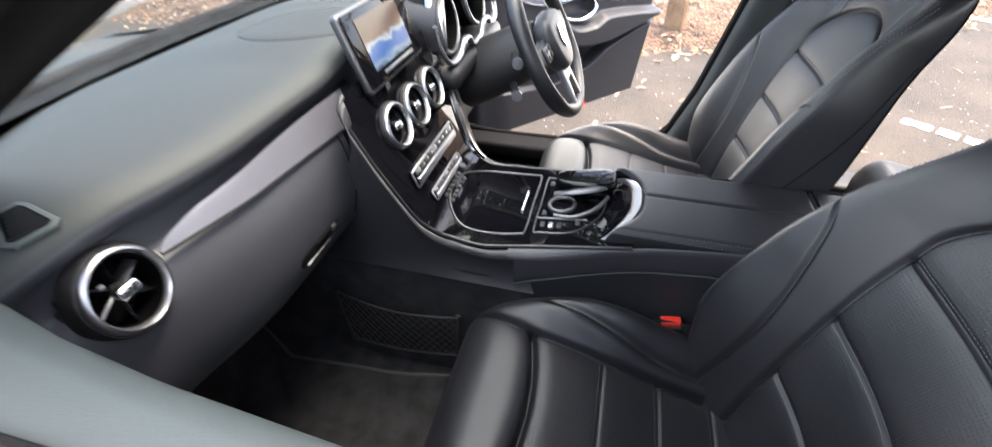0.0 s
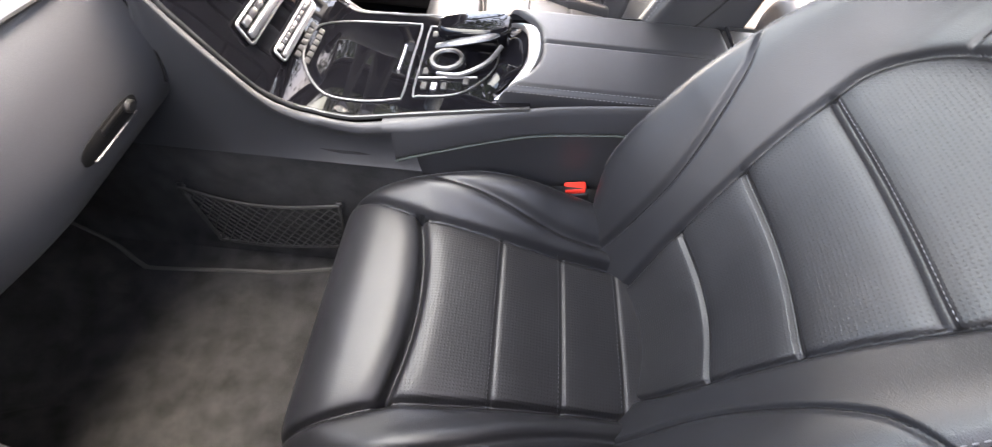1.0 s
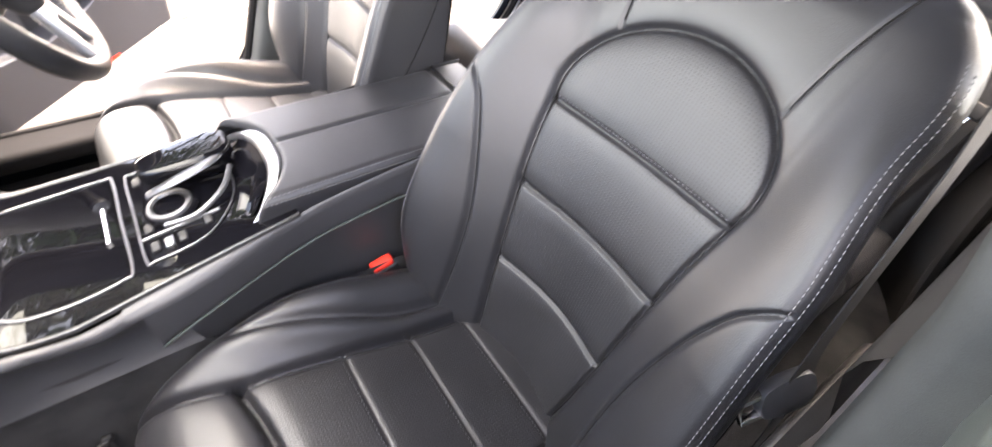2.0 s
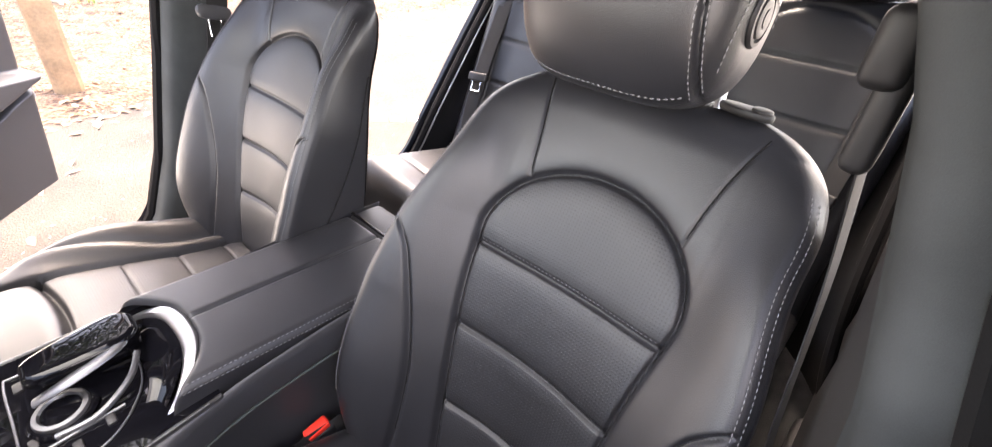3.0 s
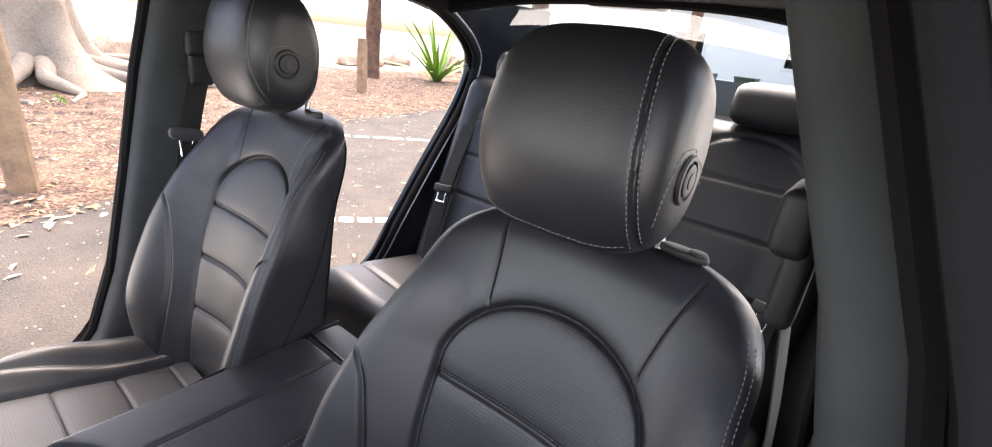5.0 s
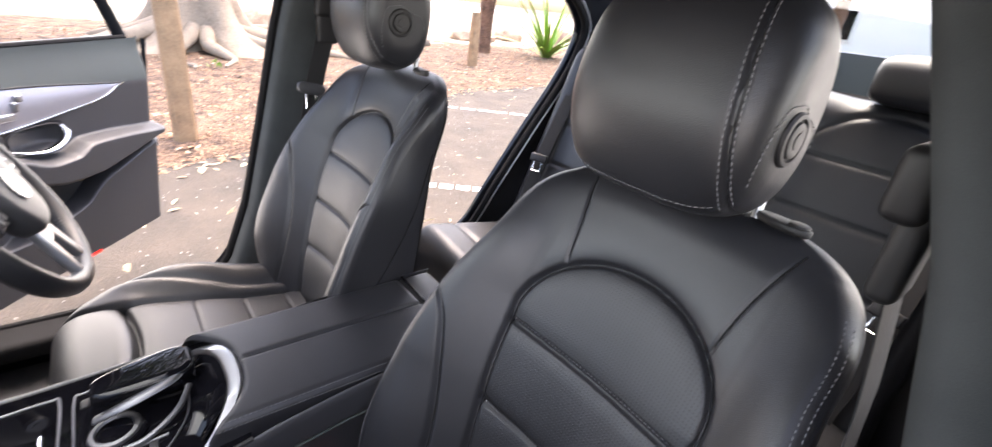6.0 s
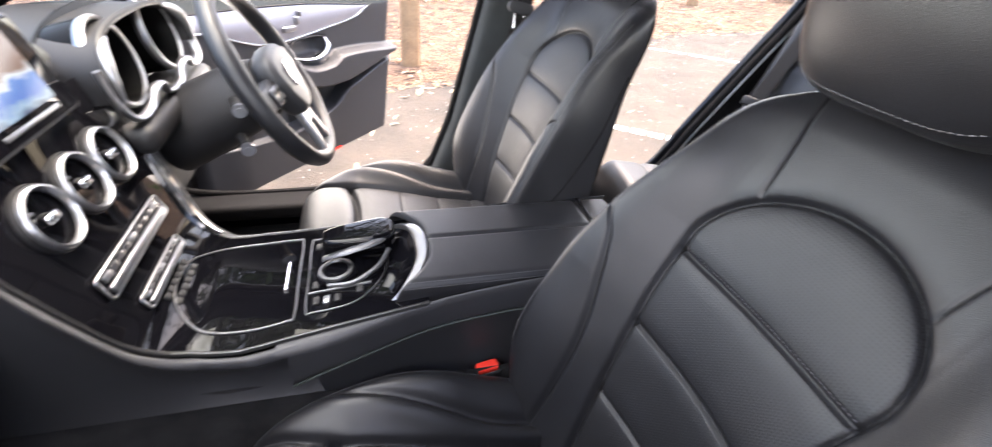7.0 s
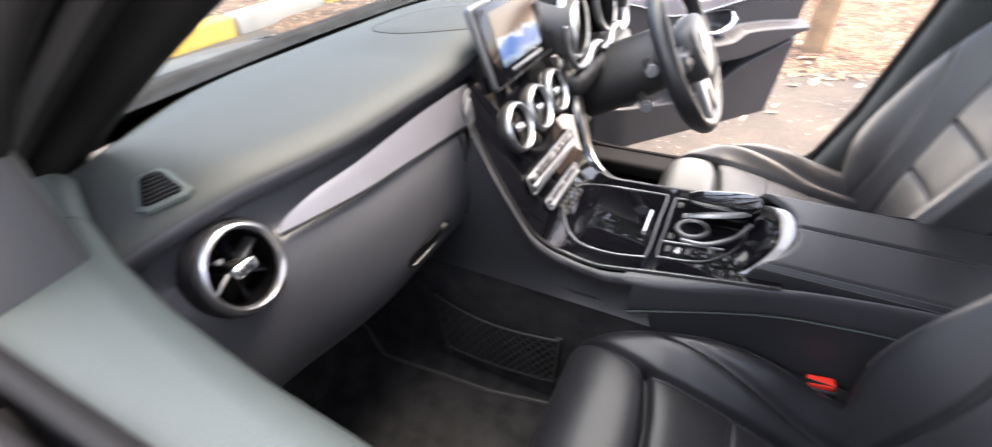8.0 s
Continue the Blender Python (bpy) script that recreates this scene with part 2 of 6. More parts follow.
def sheet(f, us, vs, keep=None, uv=None, closed=False, store=None):
    """A mesh from a function of two parameters; keep(u, v) picks the cells."""
    nu, nv = len(us), len(vs)
    if store:
        pts = store["pts"]
    else:
        pts = [tuple(f(u, v)) for u in us for v in vs]
        if store is not None:
            store["pts"] = pts
    faces = []
    for i in range(nu if closed else nu - 1):
        for j in range(nv - 1):
            if keep:
                uu, vv = (us[i] + us[(i + 1) % nu]) / 2, (vs[j] + vs[j + 1]) / 2
                if not keep(uu, vv):
                    continue
            k = (i + 1) % nu
            faces.append((i * nv + j, k * nv + j, k * nv + j + 1, i * nv + j + 1))
    used = sorted({q for fc in faces for q in fc})
    grid = np.array(pts, dtype=float).reshape(nu, nv, 3)
    du = np.roll(grid, -1, 0) - np.roll(grid, 1, 0) if closed else np.gradient(grid, axis=0)
    nrm = np.cross(du, np.gradient(grid, axis=1)).reshape(-1, 3)
    nrm /= np.maximum(np.linalg.norm(nrm, axis=1, keepdims=True), 1e-12)
    back = {q: i for i, q in enumerate(used)}
    me = bpy.data.meshes.new("sheet")
    me.from_pydata([pts[q] for q in used], [], [tuple(back[q] for q in fc) for fc in faces])
    if uv:
        lay = me.uv_layers.new(name="UVMap")
        flat = [uv(us[q // nv], vs[q % nv]) for q in used]
        for lp in me.loops:
            lay.data[lp.index].uv = flat[lp.vertex_index]
    me.polygons.foreach_set("use_smooth", [True] * len(me.polygons))
    me.update()
    if keep:
        me.normals_split_custom_set_from_vertices([tuple(nrm[q]) for q in used])
    return me


def loft(rings, closed=True, cap=True):
    """Skins rings of equal length into a bmesh."""
    bm = bmesh.new()
    vs = [[bm.verts.new(p) for p in r] for r in rings]
    n = len(rings[0])
    for a, b in zip(vs, vs[1:]):
        for i in range(n if closed else n - 1):
            bm.faces.new((a[i], a[(i + 1) % n], b[(i + 1) % n], b[i]))
    if cap and closed:
        bm.faces.new(vs[0][::-1])
        bm.faces.new(vs[-1])
    return bm


def spline(pts, n=8, loop=False):
    """Catmull-Rom through the points."""
    P = [Vector(p) for p in pts]
    out = []
    m = len(P)
    for i in range(m if loop else m - 1):
        a, b, c, d = (P[(i + k) % m] if loop else P[min(max(i + k, 0), m - 1)] for k in (-1, 0, 1, 2))
        for j in range(n):
            t = j / n
            out.append(0.5 * ((2 * b) + (c - a) * t + (2 * a - 5 * b + 4 * c - d) * t * t + (3 * b - a - 3 * c + d) * t ** 3))
    if not loop:
        out.append(P[-1])
    return out


def tube(pts, r, n=8, loop=False, flat=1.0, up=(0, 0, 1)):
    """Sweeps a round or flattened section along a line. r: a radius or one for each point."""
    P = [Vector(p) for p in pts]
    rings = []
    m = len(P)
    for i, p in enumerate(P):
        d = (P[(i + 1) % m] - P[i - 1]) if loop else (P[min(i + 1, m - 1)] - P[max(i - 1, 0)])
        d = d.normalized()
        s = d.cross(Vector(up))
        if s.length < 1e-4:
            s = d.cross(Vector((1, 0, 0)))
        s.normalize()
        w = s.cross(d)
        rad = r[i] if isinstance(r, (list, tuple)) else r
        rings.append([p + s * rad * math.cos(a) + w * rad * flat * math.sin(a) for a in (2 * math.pi * k / n for k in range(n))])
    if loop:
        rings.append(rings[0])
        bm = loft(rings, cap=False)
        bmesh.ops.remove_doubles(bm, verts=bm.verts[:], dist=1e-6)
        return bm
    return loft(rings)


def rbox(c, s, r=0.006, seg=3, m=None):
    """A box with rounded edges: centre, size."""
    bm = bmesh.new()
    bmesh.ops.create_cube(bm, size=1.0)
    bmesh.ops.scale(bm, vec=s, verts=bm.verts[:])
    bmesh.ops.bevel(bm, geom=bm.edges[:], offset=min(r, min(s) * 0.49), segments=seg, affect="EDGES", profile=0.5)
    bm.transform((m or Matrix()) if m else Matrix.Translation(c))
    return bm


def turned(profile, n, m, cap=True):
    """A turned form: pairs of radius and height along the local z axis, placed by m."""
    rings = [[(r * math.cos(2 * math.pi * k / n), r * math.sin(2 * math.pi * k / n), h) for k in range(n)] for r, h in profile]
    bm = loft(rings, cap=cap)
    bm.transform(m)
    return bm


def slab(outline, thick, m, r=0.003, seg=2):
    """A flat outline, extruded along local z and rounded at its edges, placed by m."""
    bm = bmesh.new()
    f = bm.faces.new([bm.verts.new((x, y, 0)) for x, y in outline])
    ex = bmesh.ops.extrude_face_region(bm, geom=[f])
    bmesh.ops.translate(bm, vec=(0, 0, thick), verts=[v for v in ex["geom"] if isinstance(v, bmesh.types.BMVert)])
    bmesh.ops.recalc_face_normals(bm, faces=bm.faces[:])
    if r:
        rim = [e for e in bm.edges if abs(e.verts[0].co.z - e.verts[1].co.z) < 1e-7]
        bmesh.ops.bevel(bm, geom=rim, offset=r, segments=seg, affect="EDGES", profile=0.5)
    bm.transform(m)
    return bm


def axes(o, x, y):
    """A frame at o with local x and y along the given directions."""
    x, y = Vector(x).normalized(), Vector(y)
    z = x.cross(y).normalized()
    y = z.cross(x)
    return Matrix((x, y, z)).transposed().to_4x4() if o is None else Matrix.Translation(o) @ Matrix((x, y, z)).transposed().to_4x4()


def ribbon(pts, sides, width, thick=0.0015):
    """A band along a line; sides: the direction of its width at each point."""
    rings = []
    for i, p in enumerate(pts):
        p = Vector(p)
        d = (Vector(pts[min(i + 1, len(pts) - 1)]) - Vector(pts[max(i - 1, 0)])).normalized()
        s = Vector(sides[i]).normalized()
        nrm = d.cross(s).normalized()
        rings.append([p - s * width / 2 - nrm * thick / 2, p + s * width / 2 - nrm * thick / 2, p + s * width / 2 + nrm * thick / 2, p - s * width / 2 + nrm * thick / 2])
    return loft(rings)


def stitching(lines, length=0.0042, gap=0.0028, r=0.0007):
    """Rows of short threads lying on the given lines."""
    verts, faces = [], []
    for line in lines:
        P = [Vector(p) for p in line]
        acc = [0.0]
        for a, b in zip(P, P[1:]):
            acc.append(acc[-1] + (b - a).length)

        def on(q):
            for i in range(len(P) - 1):
                if q <= acc[i + 1]:
                    w = (q - acc[i]) / max(acc[i + 1] - acc[i], 1e-9)
                    return P[i].lerp(P[i + 1], w)
            return P[-1]
        q = 0.0
        while q + length < acc[-1]:
            a, b = on(q), on(q + length)
            d = (b - a).normalized()
            s = d.cross(Vector((0.3, 0.2, 0.93))).normalized()
            t = s.cross(d)
            k = len(verts)
            for p, w in ((a, 0.5), (a.lerp(b, 0.5), 1.0), (b, 0.5)):
                for g in range(4):
                    an = math.pi / 4 + g * math.pi / 2
                    verts.append(p + (s * math.cos(an) + t * math.sin(an)) * r * w * 1.3)
            for i in (0, 1):
                for g in range(4):
                    faces.append((k + i * 4 + g, k + i * 4 + (g + 1) % 4, k + i * 4 + 4 + (g + 1) % 4, k + i * 4 + 4 + g))
            faces += [(k + 3, k + 2, k + 1, k), (k + 8, k + 9, k + 10, k + 11)]
            q += length + gap
    me = bpy.data.meshes.new("stitching")
    me.from_pydata([tuple(v) for v in verts], [], faces)
    me.update()
    return me


def ease(a, b, x):
    t = min(max((x - a) / (b - a), 0.0), 1.0)
    return t * t * (3 - 2 * t)


def lin(a, b, n):
    return [a + (b - a) * i / (n - 1) for i in range(n)]


def knots(x, table):
    """Smooth reading of a short table of (x, value)."""
    if x <= table[0][0]:
        return table[0][1]
    n = len(table)
    for i in range(n - 1):
        (a, p), (b, q) = table[i], table[i + 1]
        if x <= b:
            h = b - a
            g = (q - p) / h
            m0 = (q - table[i - 1][1]) / (b - table[i - 1][0]) if i else 0.0
            m1 = (table[i + 2][1] - p) / (table[i + 2][0] - a) if i + 2 < n else 0.0
            if g == 0 or m0 * g < 0:
                m0 = 0.0
            if g == 0 or m1 * g < 0:
                m1 = 0.0
            t = (x - a) / h
            return p * (1 + 2 * t) * (1 - t) ** 2 + q * t * t * (3 - 2 * t) + h * m0 * t * (1 - t) ** 2 + h * m1 * t * t * (t - 1)
    return table[-1][1]


def straight(x, table):
    if x <= table[0][0]:
        return table[0][1]
    for (a, p), (b, q) in zip(table, table[1:]):
        if x <= b:
            return p + (q - p) * (x - a) / (b - a)
    return table[-1][1]

# ---- front seats ----
SEAT_Y = -0.37
BN, BS = Vector((-0.891, 0, 0.454)), Vector((0.454, 0, 0.891))
SEAMS = (0.885, 0.768, 0.653)


def back_width(s):
    w = knots(s, ((0.44, 0.190), (0.58, 0.243), (0.72, 0.253), (0.88, 0.241), (1.02, 0.217)))
    if s > 1.0:
        w *= max(1 - ((s - 1.0) / 0.156) ** 3, 0.0) ** (1 / 3)
    return max(w, 0.012)


def ridge_depth(s):
    """How far the edge of the side bolsters stands proud of the frame."""
    return knots(s, ((0.44, 0.085), (0.62, 0.146), (0.78, 0.148), (0.95, 0.124), (1.06, 0.088), (1.156, 0.048)))


def insert_edge(y, s):
    """Distance outside the arched centre panel of the backrest; negative inside it."""
    a = abs(y)
    if s < 0.91:
        return a - (0.140 - (0.91 - s) * 0.13)
    return (math.hypot(a / 0.140, (s - 0.91) / 0.114) - 1) * 0.13


def wing_seam(s):
    return knots(s, ((0.44, 0.150), (0.60, 0.150), (0.67, 0.155), (0.72, 0.164), (0.775, 0.178), (0.81, 0.189), (0.845, 0.204), (0.868, 0.224), (0.88, 0.241)))


def back_depth(y, s):
    w, a, g = back_width(s), abs(y), insert_edge(y, s)
    hw = 0.140 - max(0.91 - s, 0) * 0.13
    d = knots(s, ((0.44, 0.012), (0.65, 0.032), (0.86, 0.05)))
    rise = max(ridge_depth(s) - d - 0.010, 0.0)
    d += rise * (0.27 * min(a / hw, 1.0) ** 2 + 0.73 * ease(hw - 0.01, max(w - 0.018, hw + 0.03), a))
    if g < 0:
        d += 0.008 * (1 - math.exp(g / 0.018))
        for q in SEAMS:
            d -= 0.005 * math.exp(-((s - q) / 0.0034) ** 2) + 0.002 * math.exp(-((s - q) / 0.015) ** 2)
    else:
        d += 0.008 * (1 - math.exp(-g / 0.014))
    d -= 0.007 * math.exp(-(g / 0.0034) ** 2)
    if s > 0.98:
        d -= 0.004 * math.exp(-((a - 0.105 - (s - 0.99) * 0.24 + 0.006 * math.sin((s - 0.99) * 20)) / 0.0020) ** 2) * ease(0.985, 0.998, s) * ease(0.0, 0.04, w - a) * ease(1.13, 1.09, s)
    if s < 0.88:
        d -= 0.0065 * math.exp(-((a - wing_seam(s)) / 0.0034) ** 2) * ease(0.0, 0.025, w - a)
    r = 0.022
    if a > w - r:
        d -= 0.021 * (1 - math.sqrt(max(0.0, 1 - ((a - w + r) / r) ** 2)))
    if s > 1.085:
        d -= 0.055 * (1 - math.sqrt(max(0.0, 1 - ((s - 1.085) / 0.0715) ** 2)))
    return d


def sway(s):
    return -0.018 * ease(0.85, 0.55, s)


def back_across(u, s):
    c = min(max(u, -1.0), 1.0)
    return back_width(s) * (0.55 * c + 0.45 * math.sin(c * math.pi / 2))


def back_point(u, s):
    y = back_across(u, s)
    d = back_depth(y, s)
    if abs(u) > 1:
        k = (abs(u) - 1) / 0.4
        far = knots(s, ((0.44, -0.060), (0.75, -0.024), (0.95, 0.012), (1.156, 0.022)))
        y *= 1 - 0.08 * k * k
        d += (min(far, d) - d) * k
    p = BS * s + BN * d
    return (p.x, SEAT_Y + y + sway(s), p.z)


def on_back(y, s, lift=0.0006):
    p = BS * s + BN * (back_depth(y, s) + lift)
    return Vector((p.x, SEAT_Y + y + sway(s), p.z))


CUSH_SEAMS = (0.0, 0.095, 0.185)
CUSH_Y = SEAT_Y - 0.018


def cush_half(x):
    return knots(x, ((-0.26, 0.205), (-0.14, 0.230), (0.05, 0.240), (0.22, 0.234)))


def cush_inner(x):
    return straight(x, ((-0.26, 0.185), (-0.17, 0.155), (-0.11, 0.138), (0.02, 0.126), (0.10, 0.120), (0.22, 0.116)))


def cush_gap(y):
    return -0.110 - 0.026 * (y / 0.16) ** 2


def cush_height(x, y):
    a, w, hw = abs(y), cush_half(x), cush_inner(x)
    z = knots(x, ((-0.26, 0.535), (-0.13, 0.547), (0.0, 0.523), (0.10, 0.495), (0.22, 0.475)))
    g = a - hw
    z += knots(x, ((-0.24, 0.0), (-0.16, 0.008), (-0.04, 0.034), (0.04, 0.040), (0.10, 0.034), (0.22, 0.026))) * ease(hw - 0.008, 0.205, a)
    z -= 0.010 * math.exp(-(g / 0.005) ** 2)
    if g < 0:
        z += 0.008 * (1 - math.exp(g / 0.02))
        z -= 0.018 * math.exp(-((x - cush_gap(y)) / 0.0055) ** 2) + 0.008 * math.exp(-((x - cush_gap(y)) / 0.02) ** 2)
        for q in CUSH_SEAMS:
            z -= 0.0028 * math.exp(-((x - q) / 0.0036) ** 2) + 0.0006 * math.exp(-((x - q) / 0.014) ** 2)
    else:
        z += 0.008 * (1 - math.exp(-g / 0.012))
        crease = hw + 0.066 - 0.034 * ease(-0.14, 0.14, x)
        z += 0.007 * math.exp(-((a - crease + 0.02) / 0.015) ** 2) * ease(-0.17, -0.05, x)
        z -= 0.009 * math.exp(-((a - crease) / 0.007) ** 2) * ease(-0.16, -0.06, x)
        z += 0.010 * ease(0.0, 0.035, a - crease) * ease(-0.16, -0.02, x)
    r = 0.05
    if a > w - r:
        z -= r * (1 - math.sqrt(max(0.0, 1 - ((a - w + r) / r) ** 2)))
    if x < -0.185:
        z -= 0.075 * (1 - math.sqrt(max(0.0, 1 - ((-0.185 - x) / 0.0765) ** 2)))
    return z


def cush_point(u, x):
    c = min(max(u, -1.0), 1.0)
    xx = max(x, -0.26)
    y = cush_half(xx) * (0.55 * c + 0.45 * math.sin(c * math.pi / 2))
    z = cush_height(xx, y)
    if x < -0.26:
        k = (-0.26 - x) / 0.1
        xx = -0.26 + 0.035 * k * k
        z += (min(z, 0.395) - z) * k
    if abs(u) > 1:
        k = (abs(u) - 1) / 0.3
        z += (min(0.41, z) - z) * k
        y *= 1 - 0.03 * k * k
    return (xx, CUSH_Y + y, z)


HEAD_TILT = Matrix.Translation((0.430, SEAT_Y + 0.026, 1.158)) @ Matrix.Rotation(radians(17), 4, "Y")


def head_seam(pz):
    """The sewn line between the headrest's face and its flank runs outwards towards the bottom."""
    return -0.087 + 0.013 * pz


def head_ring(y, n=96):
    hw = 0.121
    k = max(1 - (abs(y) / hw) ** 4.0, 0.0) ** (1 / 2.5)
    ring = []
    for i in range(n):
        t = 2 * math.pi * i / n
        c, s = math.cos(t), math.sin(t)
        e = 2 / 2.7
        px, pz = math.copysign(abs(c) ** e, c), math.copysign(abs(s) ** e, s)
        groove = math.exp(-((y - head_seam(pz)) / 0.0024) ** 2) * 0.005 * ease(0.3, -0.1, px)
        deep = (0.068 if px < 0 else 0.084) * (0.35 + 0.65 * k)
        deep *= 1 - 0.42 * max(-pz, 0) ** 2.0 if px < 0 else 1 - 0.40 * max(pz, 0) ** 1.4 + 0.16 * max(-pz, 0)
        tall = (0.113 if pz > 0 else 0.120) * (0.30 + 0.70 * k)
        x = px * (deep - groove) + 0.010 * (y / hw) ** 2
        z = pz * (tall - groove)
        if abs(y) > hw * 0.995:
            x, z = x * 0.2, z * 0.2
        ring.append(HEAD_TILT @ Vector((x, y, z)))
    return ring


def head_at(y, t, lift=0.0008):
    ring = head_ring(y, 144)
    i = int(t / (2 * math.pi) * 144) % 144
    centre = sum(ring, Vector()) / 144
    return ring[i] + (ring[i] - centre).normalized() * lift


def front_seat():
    seat = thing("front_seat", (0.0, SEAT_Y, 0.30), "black leather passenger seat with grey stitching and perforated panels", "car seat", "front seats")
    rows = lin(0.44, 1.1558, 280)
    cols = lin(-1.0, 1.0, 230)
    full, mid = {}, {}
    uv = lambda u, s: (back_across(u, s), s)
    side = lin(1.008, 1.4, 14)
    wide = [-q for q in side[::-1]] + cols + side

    def region(u, s):
        y = back_across(u, s)
        if abs(u) <= 1 and insert_edge(y, s) < 0:
            return "insert"
        if s < 0.88 and abs(y) > wing_seam(s):
            return "wing_a" if y > 0 else "wing_b"
        return "cover"
    back = part("backrest", sheet(back_point, wide, rows, lambda u, s: region(u, s) == "cover", store=full), LEATHER, seat)
    for lo, hi in zip((0.4,) + SEAMS[::-1], SEAMS[::-1] + (1.2,)):
        part("centre_panel", sheet(back_point, cols, rows, lambda u, s: region(u, s) == "insert" and lo < s <= hi, uv, store=mid), PIERCED, back, "perforated leather centre panel")
    for side in ("wing_a", "wing_b"):
        part("side_bolster", sheet(back_point, wide, rows, lambda u, s: region(u, s) == side, store=full), LEATHER, back)
    # dark tubes along the sewn seams, added to put shade into the grooves
    arch = [(0.140 - (0.91 - s) * 0.13, s) for s in lin(0.53, 0.90, 24)] + [(0.140 * math.cos(t), 0.91 + 0.114 * math.sin(t)) for t in lin(0.02, math.pi / 2, 22)]
    arch = arch + [(-a, s) for a, s in arch[-2::-1]]
    seams = [[on_back(a, s, 0.0) for a, s in arch]]
    for q in SEAMS:
        h = 0.135 - max(0.91 - q, 0) * 0.13
        seams.append([on_back(y, q, -0.0004) for y in lin(-h, h, 40)])
    for sg in (-1, 1):
        seams.append([on_back(sg * (0.105 + (s - 0.99) * 0.24 - 0.006 * math.sin((s - 0.99) * 20)), s, 0.0006) for s in lin(1.002, 1.125, 40)])
        seams.append([on_back(sg * wing_seam(s), s, 0.0) for s in lin(0.58, 0.855, 50)])
    for sg in (-1, 1):
        seams.append([Vector(back_point(sg * (1.03 + 0.33 * ease(0.50, 1.02, s)), s)) + Vector((0, sg * 0.0006, 0)) for s in lin(0.50, 1.0, 50)])
    for i, line in enumerate(seams):
        part("seam", tube(line, (0.0013, 0.0011, 0.0011, 0.0011, 0.0012, 0.0012, 0.0015, 0.0012, 0.0016, 0.0016)[i], 6), RUBBER, back)
    # rear shell of the backrest

    def shell(u, s):
        d = knots(s, ((0.40, -0.062), (0.75, -0.026), (0.95, 0.010), (1.14, 0.019))) - 0.012 * (1 - u * u)
        p = BS * s + BN * d
        return (p.x, SEAT_Y + u * back_width(s) * 0.93, p.z)
    part("back_shell", sheet(shell, lin(-1, 1, 17), lin(0.40, 1.15, 31)), HARD, back, "black plastic backrest shell")
    lines = []
    for sg in (-1, 1):
        for off in (0.007, 0.0135):
            lines.append([on_back(sg * (back_width(s) - off), s, 0.0015) for s in lin(0.60, 1.085, 80)])
    lines.append([on_back(y, SEAMS[0] + 0.005) for y in lin(-0.130, 0.130, 30)])
    tagged(part("stitching", stitching(lines, 0.0036, 0.0024, 0.0005), THREAD, back, "pale grey stitching"), kind="stuff")
    # cushion
    xs = [-0.36, -0.335, -0.31, -0.285] + lin(-0.26, 0.22, 200)
    uc = lin(-1.0, 1.0, 210)
    full = {}
    wide = [-1.3, -1.2, -1.1, -1.04] + uc + [1.04, 1.1, 1.2, 1.3]
    across = lambda u, x: cush_half(max(x, -0.26)) * (0.55 * min(max(u, -1), 1) + 0.45 * math.sin(min(max(u, -1), 1) * math.pi / 2))

    def zone(u, x):
        y = across(u, x)
        if abs(y) < cush_inner(x):
            return "front" if x < cush_gap(y) else "middle"
        return "left" if y > 0 else "right"
    cush = part("seat_cushion", sheet(cush_point, wide, xs, lambda u, x: zone(u, x) == "middle", lambda u, x: (across(u, x), x), store=full), PIERCED, seat, "perforated leather seat panel")
    part("thigh_support", sheet(cush_point, wide, xs, lambda u, x: zone(u, x) == "front", store=full), LEATHER, seat, "smooth leather thigh support roll")
    for side in ("left", "right"):
        part("cushion_bolster", sheet(cush_point, wide, xs, lambda u, x: zone(u, x) == side, store=full), LEATHER, seat)
    lines = []
    for q in CUSH_SEAMS:
        lines.append([Vector((q - 0.005, CUSH_Y + y, cush_height(q - 0.005, y) + 0.0006)) for y in lin(-0.13, 0.13, 30)])
    for sg in (-1, 1):
        lines.append([Vector((x, CUSH_Y + sg * (cush_half(x) - 0.016), cush_height(x, cush_half(x) - 0.016) + 0.0008)) for x in lin(-0.22, 0.2, 40)])
    tagged(part("stitching", stitching(lines, 0.0036, 0.0026, 0.0005), DARKTHREAD, cush, "dark grey stitching"), kind="stuff")
    for sg in (-1, 1):
        part("side_valance", rbox((-0.01, SEAT_Y + sg * 0.236, 0.385), (0.42, 0.03, 0.09), 0.012), HARD, seat, "black plastic seat side panel")
        part("seat_rail", rbox((-0.02, SEAT_Y + sg * 0.19, 0.315), (0.5, 0.04, 0.03), 0.006), STEEL, seat, "steel seat rail")
    part("seat_pan", rbox((-0.01, SEAT_Y, 0.405), (0.40, 0.42, 0.05), 0.015), HARD, seat)
    part("height_lever", slab([(-0.045, -0.012), (0.05, -0.008), (0.06, 0.004), (0.05, 0.014), (-0.045, 0.012)], 0.014, axes((-0.02, SEAT_Y - 0.252, 0.40), (1, 0, 0), (0, 0, 1)), 0.004), HARD, seat)
    # headrest
    ys = [q * 0.121 for q in (-1.0, -0.997, -0.99, -0.975, -0.955)] + lin(-0.113, 0.113, 170) + [q * 0.121 for q in (0.955, 0.975, 0.99, 0.997, 1.0)]
    head = part("headrest", loft([head_ring(y) for y in ys]), LEATHER, seat, "smooth black leather headrest", 60)
    lines = [[head_at(y, 1.38 * math.pi) for y in lin(-0.090, 0.10, 40)]]
    height = lambda t: math.copysign(abs(math.sin(t)) ** (2 / 2.7), math.sin(t))
